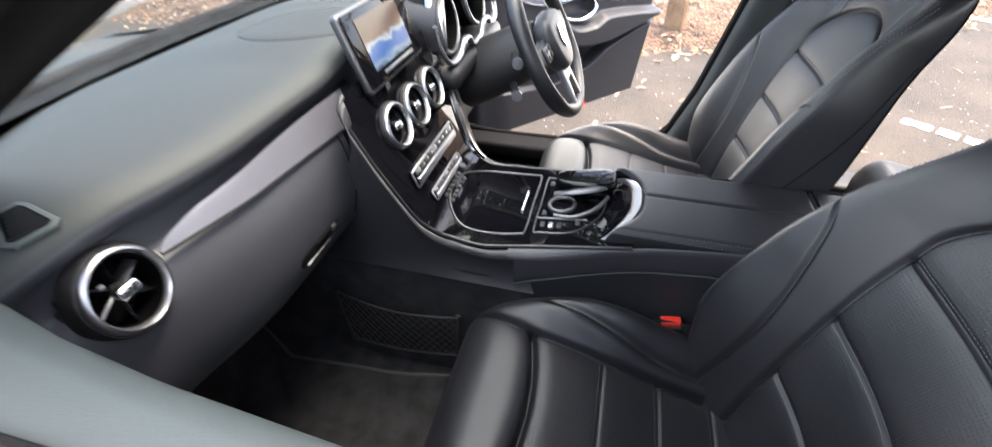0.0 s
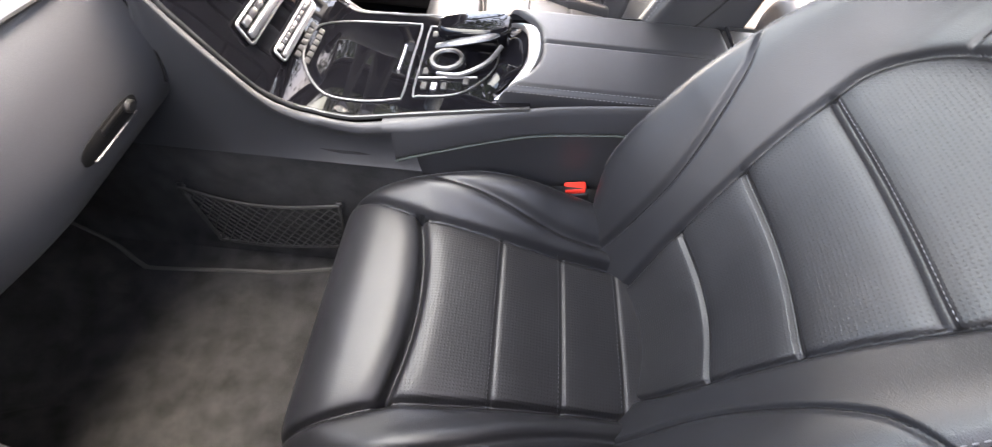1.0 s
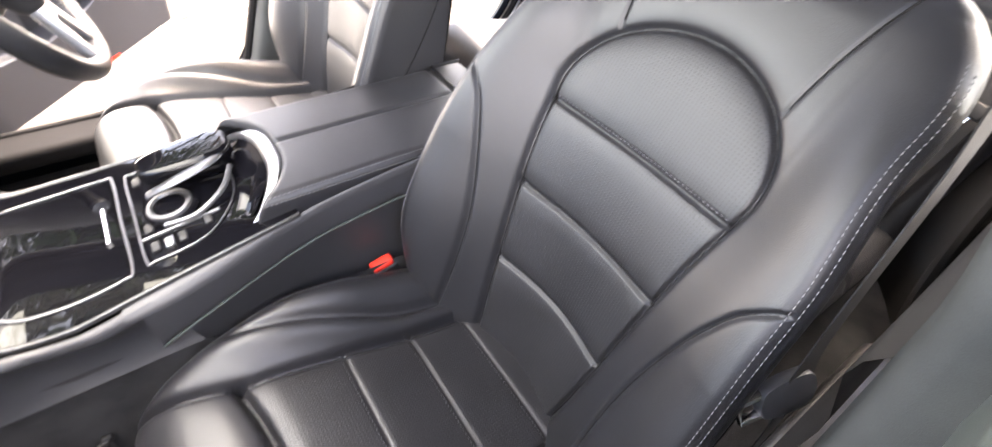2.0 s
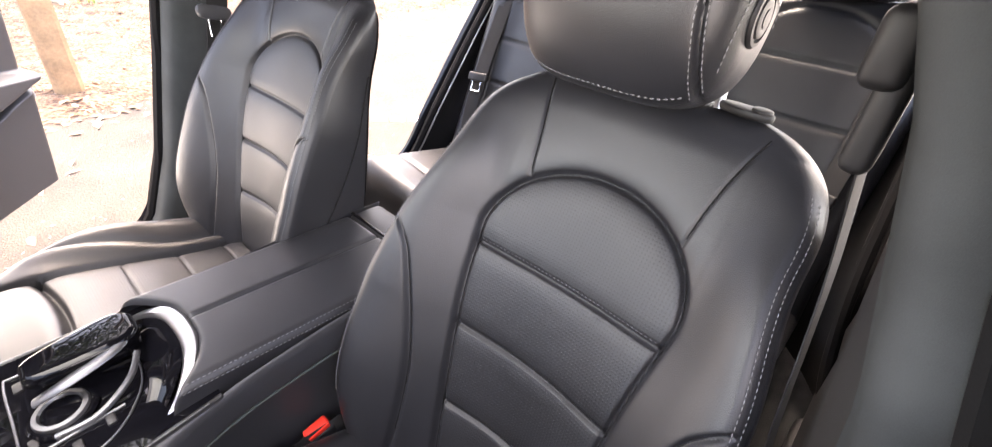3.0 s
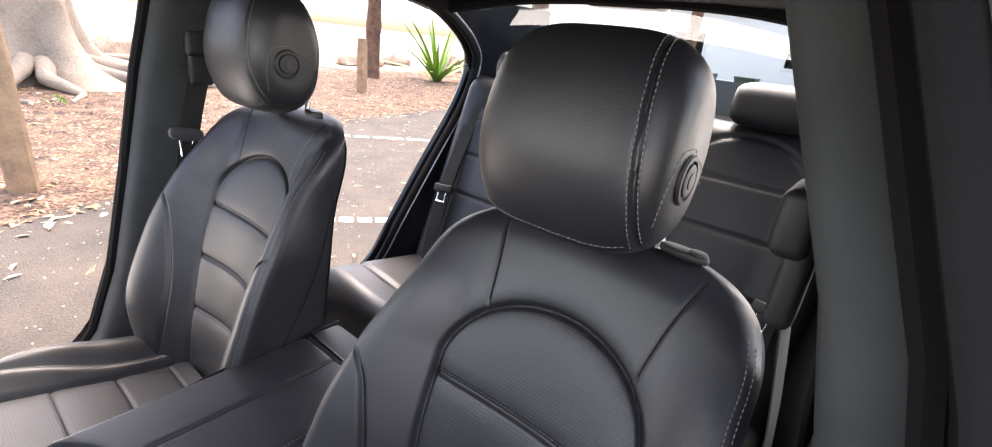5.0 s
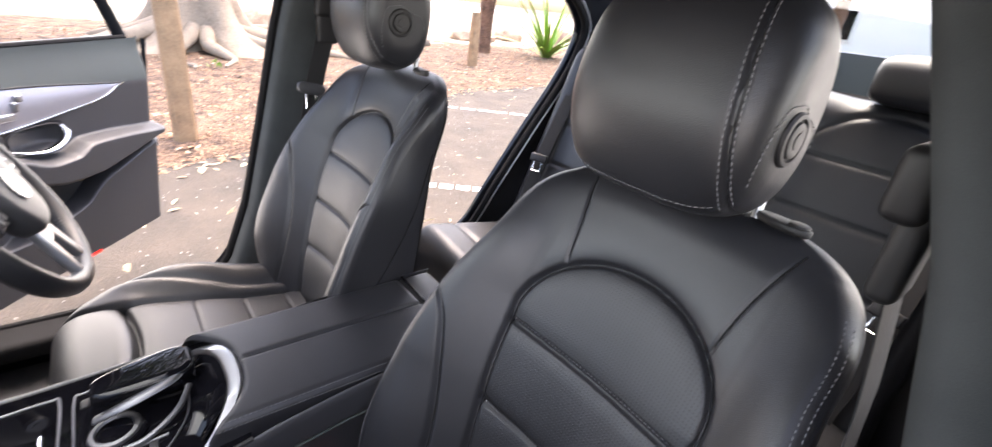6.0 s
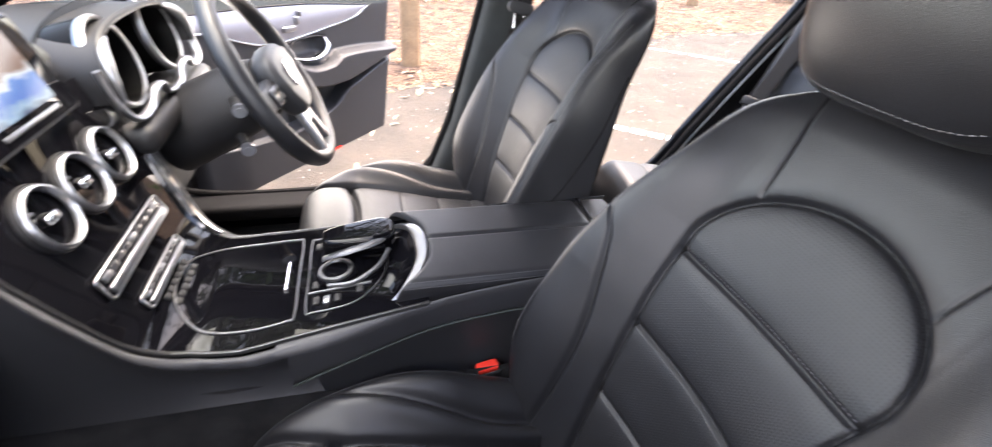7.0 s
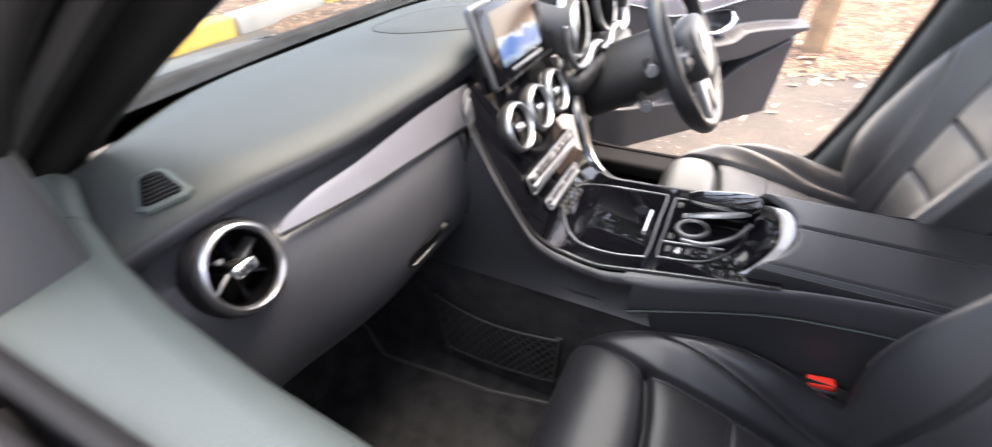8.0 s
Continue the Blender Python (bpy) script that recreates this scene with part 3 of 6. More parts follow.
    for sg in (-1, 1):
        for off in ((-0.0045, 0.0045) if sg < 0 else ()):
            lines.append([head_at(head_seam(height(t)) + off, t) for t in lin(0.55 * math.pi, 1.45 * math.pi, 60)])
        cen = HEAD_TILT @ Vector((0.006, sg * 0.1185, -0.022))
        m = axes(cen, (1, 0, -0.3), (0.3, 0, 1)) if sg < 0 else axes(cen, (-1, 0, 0.3), (0.3, 0, 1))
        but = part("adjuster_button", turned([(0.026, -0.012), (0.026, 0.003), (0.024, 0.0055), (0.0205, 0.006), (0.0195, 0.003), (0.0175, 0.003), (0.0165, 0.0065), (0.012, 0.0078), (0.0085, 0.0072), (0.008, 0.0082), (0.002, 0.0085)], 32, m), HARD, head, "round black headrest button", 30)
        flank = [p for y in lin(0.075, 0.1205, 40) for p in head_ring(sg * y, 200)]
        arch = []
        for q in lin(-0.25, 1.0, 30):
            a = math.pi * q
            goal = cen + (m.to_3x3() @ Vector((-0.037 * math.cos(a) * sg * -1, 0.036 * math.sin(a) if a > 0 else 0.05 * math.sin(a) * 1.6, 0)))
            near = sorted(flank, key=lambda p: (p - goal).length)[:3]
            p = (near[0] + near[1] + near[2]) / 3
            arch.append(p + Vector((0, sg * 0.0012, 0)))
        for _ in range(4):
            arch = [arch[0]] + [(a + 2 * b + c) / 4 for a, b, c in zip(arch, arch[1:], arch[2:])] + [arch[-1]]
        lines.append(arch)
        crest = [max((on_back(sg * q, v, 0.0) for v in lin(1.0, 1.15, 80)), key=lambda p: p.z - 0.25 * p.x) for q in (0.060, 0.090, 0.118)]
        side = (crest[2] - crest[0]).normalized()
        base = crest[1] + Vector((0, 0, 0.002))
        stand = crest[0].lerp(crest[1], 0.25)
        foot = stand + HEAD_TILT.to_3x3() @ Vector((0, 0.004 * -sg, 0.040))
        part("headrest_post", tube([foot, foot.lerp(stand, 0.5), stand], 0.005, 14), SATIN, head, "chrome headrest post")
        m = axes(base, side * sg, Vector((0, 0, 1)).cross(side * sg) + Vector((0, 0, 0.25 * sg)) * 0)
        part("post_collar", slab([(0.030 * math.cos(t) + 0.006 * sg, 0.0125 * math.sin(t)) for t in lin(0, 2 * math.pi * 27 / 28, 28)], 0.009, m @ Matrix.Translation((0, 0, -0.001)), 0.003), HARD, head, "black plastic post collar")
        part("collar_button", slab([(0.011 * math.cos(t) + 0.022 * sg, 0.009 * math.sin(t)) for t in lin(0, 2 * math.pi * 19 / 20, 20)], 0.005, m @ Matrix.Translation((0, 0, 0.006)), 0.002), HARD, head)
    tagged(part("stitching", stitching(lines, 0.0040, 0.0024, 0.00058), THREAD, head, "pale grey double stitching"), kind="stuff")
    return seat


passenger_seat = front_seat()
driver_seat = copy_thing(passenger_seat, pose(0.025, -SEAT_Y - 0.005, 0.317))
# the driver's cushion is set lower at its front edge, the backrest steeper
hinge, upright = Matrix.Translation((0.215, 0, 0.47)), Matrix.Translation((0.30, 0, 0.68))
for o in driver_seat.children:
    if o.name.split(".")[0] in ("seat_cushion", "thigh_support", "cushion_bolster"):
        o.matrix_basis = hinge @ Matrix.Rotation(radians(-4.0), 4, "Y") @ hinge.inverted()
    if o.name.split(".")[0] in ("backrest", "headrest"):
        o.matrix_basis = upright @ Matrix.Rotation(radians(-4.5), 4, "Y") @ upright.inverted()
    for fitting in o.children:
        if fitting.name.split(".")[0] in ("headrest_post", "post_collar", "collar_button"):
            fitting.matrix_basis = Matrix.Translation((-0.018, 0, 0.001))
tagged(driver_seat, "black leather driver's seat with grey double stitching beside the open door")


# ---- rear bench ----
def rear_bench():
    bench = thing("rear_seat", (1.0, 0.0, 0.30), "black leather rear bench seat with arched seams and low headrests", "car seat")

    def lay(u, v):
        # v: along the cushion from its front edge to the back
        y = 0.60 * u
        x = 0.66 + 0.44 * max(v, 0)
        z = 0.552 - 0.07 * max(v, 0)
        z -= 0.07 * (1 - math.sqrt(max(0.0, 1 - (max(0.12 - v, 0) / 0.125) ** 2)))
        q = (abs(y) - 0.36) / 0.2
        z -= 0.018 * math.exp(-(q / 0.55) ** 2)
        z -= 0.008 * math.exp(-((v - 0.32) / 0.02) ** 2) + 0.007 * math.exp(-((abs(y) - 0.17) / 0.008) ** 2)
        r = max(abs(u) - 0.93, 0) / 0.07
        z -= 0.04 * (1 - math.sqrt(max(0, 1 - r * r)))
        if v < 0:
            x += 0.02 * v * v
            z += v * 0.18
        return (x, y, z)
    part("bench_cushion", sheet(lay, lin(-1, 1, 120), lin(-1, 0, 7)[:-1] + lin(0, 1, 60)), LEATHER, bench)
    n2, s2 = Vector((-0.94, 0, 0.34)), Vector((0.34, 0, 0.94))

    def rise(u, v):
        y = 0.60 * u
        a = abs(abs(y) - 0.36)
        d = 0.02 + 0.03 * ease(0.09, 0.22, a) - 0.01
        g = (math.hypot(a / 0.16, max(v - 0.55, 0) / 0.14) - 1) * 0.15
        d -= 0.008 * math.exp(-(g / 0.006) ** 2)
        if g < 0:
            for q in (0.30, 0.44, 0.57):
                d -= 0.005 * math.exp(-((v - q) / 0.006) ** 2)
        d -= 0.006 * math.exp(-((abs(y) - 0.14) / 0.006) ** 2)
        if v > 0.66:
            d -= 0.06 * (1 - math.sqrt(max(0, 1 - ((v - 0.66) / 0.071) ** 2)))
        r = max(abs(u) - 0.93, 0) / 0.07
        d -= 0.05 * (1 - math.sqrt(max(0, 1 - r * r)))
        p = Vector((1.06, 0, 0.44)) + s2 * v + n2 * d
        return (p.x, y, p.z)
    part("bench_backrest", sheet(rise, lin(-1, 1, 150), lin(0.0, 0.73, 120)), LEATHER, bench)
    for y in (-0.385, 0.385, 0.0):
        w = 0.105 if y else 0.085
        rings = []
        for k in lin(-1, 1, 40):
            f = max(1 - abs(k) ** 4.5, 0.0) ** (1 / 3)
            ring = []
            for i in range(36):
                t = 2 * math.pi * i / 36
                c, s = math.cos(t), math.sin(t)
                ring.append((1.315 + math.copysign(abs(c) ** 0.75, c) * 0.052 * (0.3 + 0.7 * f) + 0.1 * s * 0.06, y + k * w, 1.165 + math.copysign(abs(s) ** 0.75, s) * (0.055 if y else 0.04) * (0.35 + 0.65 * f)))
            rings.append(ring)
        part("rear_headrest", loft(rings), LEATHER, bench, "low black leather rear headrest", 60)
    return bench


rear_bench()


# ---- centre console ----
PROFILE = ((0.02, 0.668), (-0.06, 0.660), (-0.165, 0.647), (-0.25, 0.638), (-0.315, 0.643), (-0.36, 0.676), (-0.392, 0.745), (-0.418, 0.815), (-0.444, 0.885), (-0.458, 0.925))
PLINE = spline([(x, 0, z) for x, z in PROFILE], 10)
PWIDE = ((0.0, 0.118), (0.2, 0.132), (0.33, 0.142), (0.43, 0.136), (0.52, 0.146), (0.64, 0.166), (0.78, 0.186), (0.90, 0.197), (0.95, 0.195), (1.0, 0.172))


def deck(k, y, lift=0.0):
    """A point on the gloss deck: k from the armrest to the display, y across."""
    i = min(max(k, 0), 0.99999) * (len(PLINE) - 1)
    a, b = PLINE[int(i)], PLINE[min(int(i) + 1, len(PLINE) - 1)]
    p = a.lerp(b, i - int(i))
    d = (b - a).normalized()
    nrm = Vector((d.z, 0, -d.x))
    crown = 0.0015 - 0.10 * y * y
    return p + nrm * (crown + lift) + Vector((0, y, 0))


def deck_frame(k, y, lift=0.0):
    o = deck(k, y, lift)
    dx = (deck(k - 0.004, y) - deck(k + 0.004, y)).normalized()
    dy = (deck(k, y + 0.004) - deck(k, y - 0.004)).normalized()
    return axes(o, dx, dy)


console = thing("centre_console", (-0.1, 0.0, 0.30), "centre console with gloss black deck, silver outlines and soft black sides", "console")
panel = part("gloss_deck", sheet(lambda k, u: deck(k, u * straight(k, PWIDE)), lin(0, 1, 110), lin(-1, 1, 40)), PIANO, console, "gloss black centre console panel")


def rim(k, sg):
    w = straight(k, PWIDE)
    return deck(k, sg * w)


def deck_k_f(x):
    n = len(PLINE) - 1
    for i in range(n):
        if PLINE[i + 1].x <= x <= PLINE[i].x:
            return (i + (PLINE[i].x - x) / max(PLINE[i].x - PLINE[i + 1].x, 1e-9)) / n
    return 0.0 if x > PLINE[0].x else 1.0


for sg in (-1, 1):
    # chrome line and the soft cheek below the deck
    part("deck_edge_strip", tube([rim(k, sg) + Vector((0, sg * 0.002, 0.0005)) for k in lin(0.03, 0.47, 60)], 0.0010, 8), OUTLINE, console, "thin chrome edge strip")
    part("deck_edge", tube([rim(k, sg) + Vector((0, 0, -0.003)) for k in lin(0.0, 1.0, 70)], 0.004, 8), HARD, console)

    def cheek(k, v):
        p = rim(k, sg)
        top = p + Vector((0.004, sg * 0.006, -0.006))
        if v < 0.12:
            q = v / 0.12
            return top + Vector((0.012 * q, sg * 0.012 * math.sin(q * 1.57), -0.012 * (1 - math.cos(q * 1.57)) + 0.004 * math.sin(q * 3.14)))
        q = (v - 0.12) / 0.88
        t = top + Vector((0.012, sg * 0.012, -0.012))
        low = Vector((t.x + 0.02 * q - 0.38 * ease(0.42, 1.0, k) * q, sg * (0.149 + 0.006 * q), 0.543))
        f = ease(0, 1, q) * 0.25 + q * 0.75
        return t.lerp(low, f) - Vector((0, sg * 0.012 * math.sin(q * math.pi), 0))
    part("console_side", sheet(cheek, lin(0.24, 1.0, 80), lin(0, 1, 40)), SOFTLOW, console, "soft black console side")

    # rear side panel below the armrest

    def flank(x, v):
        top = 0.628 + 0.05 * ease(-0.2, 0.25, x)
        z = top + (0.33 - top) * v
        y = 0.121 - 0.004 * ease(0.05, 0.35, v) + 0.036 * ease(0.07, -0.19, x)
        arc = 0.545 + 0.085 * math.sqrt(max(0, min(1, (x + 0.20) / 0.36)))
        y -= 0.009 * ease(arc + 0.003, arc - 0.003, z) * (1 if x > -0.19 else 0)
        return (x, sg * y, z)
    part("console_flank", sheet(flank, lin(-0.185, 0.42, 80), lin(0, 1, 90)), SOFTLOW, console, "soft black console flank with a curved crease")

    # soft shoulder between the deck and the flank

    def shoulder(x, v):
        top = 0.628 + 0.05 * ease(-0.2, 0.25, x)
        y1 = 0.121 + 0.036 * ease(0.07, -0.19, x)
        e, q = rim(deck_k_f(x), sg), ease(-0.03, 0.05, x)
        y0 = (abs(e.y) + 0.0035) * (1 - q) + 0.1165 * q
        z0 = (e.z - 0.004) * (1 - q) + (top + 0.014) * q
        a = v * math.pi / 2
        return (x, sg * (y0 + (y1 - y0) * math.sin(a)), top - 0.001 + (z0 - top + 0.001) * math.cos(a))
    part("console_shoulder", sheet(shoulder, lin(-0.20, 0.42, 90), lin(0, 1, 14)), SOFTLOW, console, "soft black shoulder along the console")
    # paler tube along the crease, its colour standing in for the highlight
    part("flank_crease_highlight", tube([(x, sg * (0.1195 + 0.036 * ease(0.07, -0.19, x)), 0.545 + 0.085 * math.sqrt(max(0, min(1, (x + 0.20) / 0.36)))) for x in [-0.185 + 0.605 * (q / 59) ** 1.6 for q in range(60)]], 0.0022, 6), SOFT, console)

part("stack_strip", tube([rim(k, 1) + Vector((0, 0.003, 0.001)) for k in lin(0.46, 0.80, 30)], [0.004 + 0.007 * math.sin(math.pi * i / 29) for i in range(30)], 8), CHROME, console, "chrome strip along the centre stack")
# silver outlines on the deck


def outline(pts, lift=0.0012):
    return [deck(deck_k_f(x), y, lift) for x, y in pts]


loop = [p.to_2d() for p in spline([(-0.178, -0.092, 0), (-0.178, 0.0, 0), (-0.178, 0.092, 0), (-0.19, 0.104, 0), (-0.25, 0.108, 0), (-0.305, 0.098, 0), (-0.342, 0.055, 0), (-0.350, 0.0, 0), (-0.342, -0.055, 0), (-0.305, -0.098, 0), (-0.25, -0.108, 0), (-0.19, -0.104, 0)], 8, True)]
part("cup_holder_outline", tube(outline(loop), 0.0019, 8, True), OUTLINE, console, "satin silver outline of the cup holder cover")
part("cup_holder_cover", sheet(lambda x, u: deck(deck_k_f(x), u * (0.098 - 0.045 * ease(-0.30, -0.345, x)), 0.0008), lin(-0.182, -0.343, 40), lin(-1, 1, 24)), PIANO, console, "gloss black roller cover")
part("cover_pull", tube([deck(deck_k_f(-0.196), y, 0.003) for y in lin(-0.035, 0.035, 8)], 0.0028, 8), CHROME, console, "slim chrome pull bar")
loop = [p.to_2d() for p in spline([(-0.162, -0.088, 0), (-0.162, 0.0, 0), (-0.162, 0.086, 0), (-0.15, 0.094, 0), (-0.08, 0.09, 0), (-0.045, 0.055, 0), (-0.035, 0.0, 0), (-0.05, -0.05, 0), (-0.09, -0.09, 0), (-0.15, -0.096, 0)], 8, True)]
part("control_outline", tube(outline(loop), 0.0016, 8, True), OUTLINE, console, "satin silver outline of the control panel")
part("control_divider", tube(outline([(x, -0.052) for x in lin(-0.16, -0.065, 14)]), 0.0022, 8), OUTLINE, console)
m = deck_frame(deck_k_f(-0.118), -0.012, 0.0)
dial = part("rotary_controller", turned([(0.029, 0.0), (0.029, 0.007), (0.0275, 0.010), (0.0225, 0.0105), (0.0205, 0.007)], 40, m), OUTLINE, console, "satin silver rotary controller", 30)
part("dial_top", turned([(0.0212, 0.004), (0.0205, 0.0075), (0.001, 0.0085)], 32, m), PIANO, dial, "gloss black centre")
part("rotary_skirt", turned([(0.036, -0.002), (0.036, 0.003), (0.033, 0.006), (0.0, 0.006)], 40, m), PIANO, console)
pad = [p for p in spline([(-0.062, 0.0, 0), (-0.05, 0.024, 0), (0.03, 0.034, 0), (0.056, 0.022, 0), (0.06, 0.0, 0), (0.056, -0.022, 0), (0.03, -0.034, 0), (-0.05, -0.024, 0)], 6, True)]
mp = deck_frame(deck_k_f(-0.075), 0.045, 0.018)
part("touchpad", slab([(p.x, p.y) for p in pad], 0.022, mp, 0.008, 4), PIANO, console, "gloss black palm rest with touchpad")
part("touchpad_stem", slab([(p.x * 0.55 + 0.02, p.y * 0.6) for p in pad], 0.022, deck_frame(deck_k_f(-0.075), 0.045, -0.002), 0.004), PIANO, console)
arm = spline([deck(deck_k_f(-0.135), 0.006, 0.020), deck(deck_k_f(-0.10), 0.0, 0.030), deck(deck_k_f(-0.05), 0.008, 0.034), deck(deck_k_f(-0.03), 0.03, 0.032)], 8)
part("controller_bridge", tube(arm, [0.009 - 0.004 * abs(i / (len(arm) - 1) - 0.4) for i in range(len(arm))], 10, flat=0.45), OUTLINE, console, "satin silver bridge over the controller")
arm = spline([deck(deck_k_f(-0.13), -0.045, 0.004), deck(deck_k_f(-0.09), -0.05, 0.006), deck(deck_k_f(-0.05), -0.03, 0.014), deck(deck_k_f(-0.03), 0.0, 0.022)], 8)
part("lower_bridge", tube(arm, 0.004, 8), OUTLINE, console)
for i, (x, y) in enumerate(((-0.148, -0.072), (-0.132, -0.073), (-0.116, -0.073), (-0.15, 0.07), (-0.15, -0.035), (-0.082, -0.062))):
    part("control_button", rbox(None, (0.010, 0.017, 0.005), 0.002, 2, deck_frame(deck_k_f(x), y, 0.001)), SATIN if i == 1 else HARD, console)
# silver bow in front of the armrest
bow = [Vector((0.022 - 0.07 * (abs(u) ** 2.6), 0.118 * u, 0.694 - 0.052 * abs(u) ** 3.2)) for u in lin(-1, 1, 49)]
rings = []
for i, p in enumerate(bow):
    u = -1 + 2 * i / 48
    w = 0.011 + 0.010 * ease(0.75, 1.0, abs(u))
    rings.append([p + Vector((-w, 0, -0.004)), p + Vector((-w * 0.6, 0, 0.002)), p + Vector((w * 0.6, 0, 0.004)), p + Vector((w, 0, -0.002)), p + Vector((w, 0, -0.014)), p + Vector((-w, 0, -0.014))])
part("silver_bow", loft(rings), SATIN, console, "satin silver bow in front of the armrest", 50)
for sg in (-1, 1):
    part("bow_foot", rbox((-0.044, sg * 0.123, 0.643), (0.046, 0.006, 0.026), 0.0025), SATIN, console)
part("bow_dish", sheet(lambda u, v: (0.012 - 0.07 * abs(u) ** 2.6 - 0.045 * v * (1 - 0.3 * u * u), 0.108 * u, 0.690 - 0.045 * abs(u) ** 3.2 - 0.018 * math.sin(v * 1.4)), lin(-1, 1, 40), lin(0, 1, 14)), PIANO, console)
# armrest lids


def lid(u, v):
    """Rounded lid: u across, v along."""
    y = 0.004 + 0.112 * u
    front = 0.030 - 0.06 * abs(u) ** 2.6
    x = front + (0.345 - front) * v
    z = 0.697 - 0.004 * u * u
    r = max(abs(u) - 0.86, 0) / 0.14
    z -= 0.020 * (1 - math.sqrt(max(0, 1 - r * r)))
    z -= 0.005 * math.exp(-((y - 0.012) / 0.0035) ** 2)
    e = max(0.03 - v, 0, v - 0.97) / 0.03
    z -= 0.010 * (1 - math.sqrt(max(0, 1 - e * e)))
    if abs(u) > 1:
        z -= (abs(u) - 1) * 0.20
        y = 0.004 + 0.112 * math.copysign(1 + 0.02 * math.sin((abs(u) - 1) * 10), u)
    return (x, y, z)


us = [-1.16, -1.1, -1.05] + lin(-1, 1, 120) + [1.05, 1.1, 1.16]
vs = lin(0, 1, 70)
armrest = part("armrest", sheet(lid, us, vs, lambda u, v: 0.004 + 0.112 * u < 0.012), LEATHER, console, "black leather armrest lid")
part("armrest_lid", sheet(lid, us, vs, lambda u, v: 0.004 + 0.112 * u >= 0.012), LEATHER, console, "black leather armrest lid")
tagged(part("stitching", stitching([[Vector(lid(q, v)) + Vector((0, 0, 0.0006)) for v in lin(0.03, 0.97, 30)] for q in (-0.93, -0.98, 0.95)], 0.0036, 0.0026, 0.0005), THREAD, armrest, "pale grey stitching"), kind="stuff")
part("armrest_body", rbox((0.17, 0.004, 0.62), (0.36, 0.222, 0.09), 0.008), SOFTLOW, console)
part("rear_cap", rbox((0.378, 0.004, 0.672), (0.075, 0.215, 0.045), 0.014, 4), HARD, console, "black rear end of the console")
part("rear_cap_strip", rbox((0.352, 0.004, 0.694), (0.006, 0.212, 0.005), 0.002), PIANO, console)
part("console_rear", rbox((0.385, 0.0, 0.50), (0.05, 0.25, 0.34), 0.02), SOFTLOW, console)
# climate and radio rows below the vents
for x, w, h, name in ((-0.389, 0.108, 0.032, "climate_panel"), (-0.366, 0.078, 0.020, "radio_panel")):
    k = deck_k_f(x)
    m = deck_frame(k, -0.005, 0.002)
    base = part(name, rbox(None, (h, 2 * w, 0.005), 0.002, 3, m), PIANO, console, "gloss black switch row in a silver frame")
    rc = [(sx * (h / 2 - 0.005) + 0.005 * math.cos(a), sy * (w - 0.005) + 0.005 * math.sin(a)) for sx, sy, a0 in ((1, 1, 0), (-1, 1, 90), (-1, -1, 180), (1, -1, 270)) for a in (radians(a0 + q) for q in (0, 30, 60, 90))]
    part("row_frame", tube([m @ Vector((x, y, 0.0025)) for x, y in rc], 0.0022, 8, True), SATIN, base, "satin silver frame")
    part("toggle_bar", rbox(None, (h * 0.34, 1.84 * w, 0.008), 0.003, 3, m @ Matrix.Translation((h * 0.20, 0, 0.004))), SATIN, base, "satin silver toggle bar")
    for i in range(9):
        part("switch", rbox(None, (h * 0.30, 2 * w / 11, 0.005), 0.0015, 2, m @ Matrix.Translation((-h * 0.24, -w * 0.80 + i * w * 0.20, 0.003))), GREYPAINT if i % 4 else SATIN, base)
for i in range(6):
    for j in range(2):
        part("menu_button", rbox(None, (0.009, 0.013, 0.005), 0.0015, 2, deck_frame(deck_k_f(-0.352 + j * 0.012), -0.047 + i * 0.016, 0.001)), HARD, console)


# ---- dashboard ----
def air_vent(parent, o, facing, up, r):
    """Round turbine vent: silver ring, dark throat, cross vanes and a silver knob."""
    f = Vector(facing).normalized()
    u = Vector(up)
    m = axes(o, u.cross(f), u)
    ring = part("air_vent", turned([(r * 0.84, -0.002), (r * 0.99, 0.0), (r, 0.004), (r * 0.96, 0.008), (r * 0.89, 0.009), (r * 0.835, 0.006), (r * 0.825, 0.0)], 56, m, False), SATIN, parent, "round air vent with a satin silver ring", 50)
    part("vent_throat", turned([(r * 0.832, 0.001), (r * 0.80, -0.04), (r * 0.3, -0.042), (0.001, -0.042)], 40, m, False), FRIT, ring)
    part("vent_collar", turned([(r * 0.99, -0.025), (r * 1.06, -0.022), (r * 1.07, -0.003), (r * 1.04, 0.001), (r * 0.98, 0.001)], 48, m, False), HARD, ring)
    for a in (0, 1, 2, 3, 4, 5):
        mm = m @ Matrix.Rotation(a * math.pi / 3 + 0.4, 4, "Z") @ Matrix.Translation((r * 0.45, 0, -0.016)) @ Matrix.Rotation(0.5, 4, "X")
        part("vane", rbox(None, (r * 0.66, 0.004, 0.014), 0.001, 2, mm), PIANO if a % 3 else OUTLINE, ring)
    part("vent_knob", turned([(r * 0.16, -0.038), (r * 0.16, -0.02), (r * 0.20, -0.010), (r * 0.19, -0.002), (r * 0.15, 0.001), (r * 0.03, 0.002)], 28, m), HARD, ring)
    part("knob_grip", rbox(None, (r * 0.56, r * 0.30, 0.010), 0.004, 3, m @ Matrix.Translation((0, 0, 0.002))), CHROME, ring, "bright oblong vent knob")
    part("vane_tab", rbox(None, (r * 0.13, r * 0.10, 0.004), 0.001, 2, m @ Matrix.Translation((-r * 0.30, r * 0.36, -0.004))), SATIN, ring)
    return ring


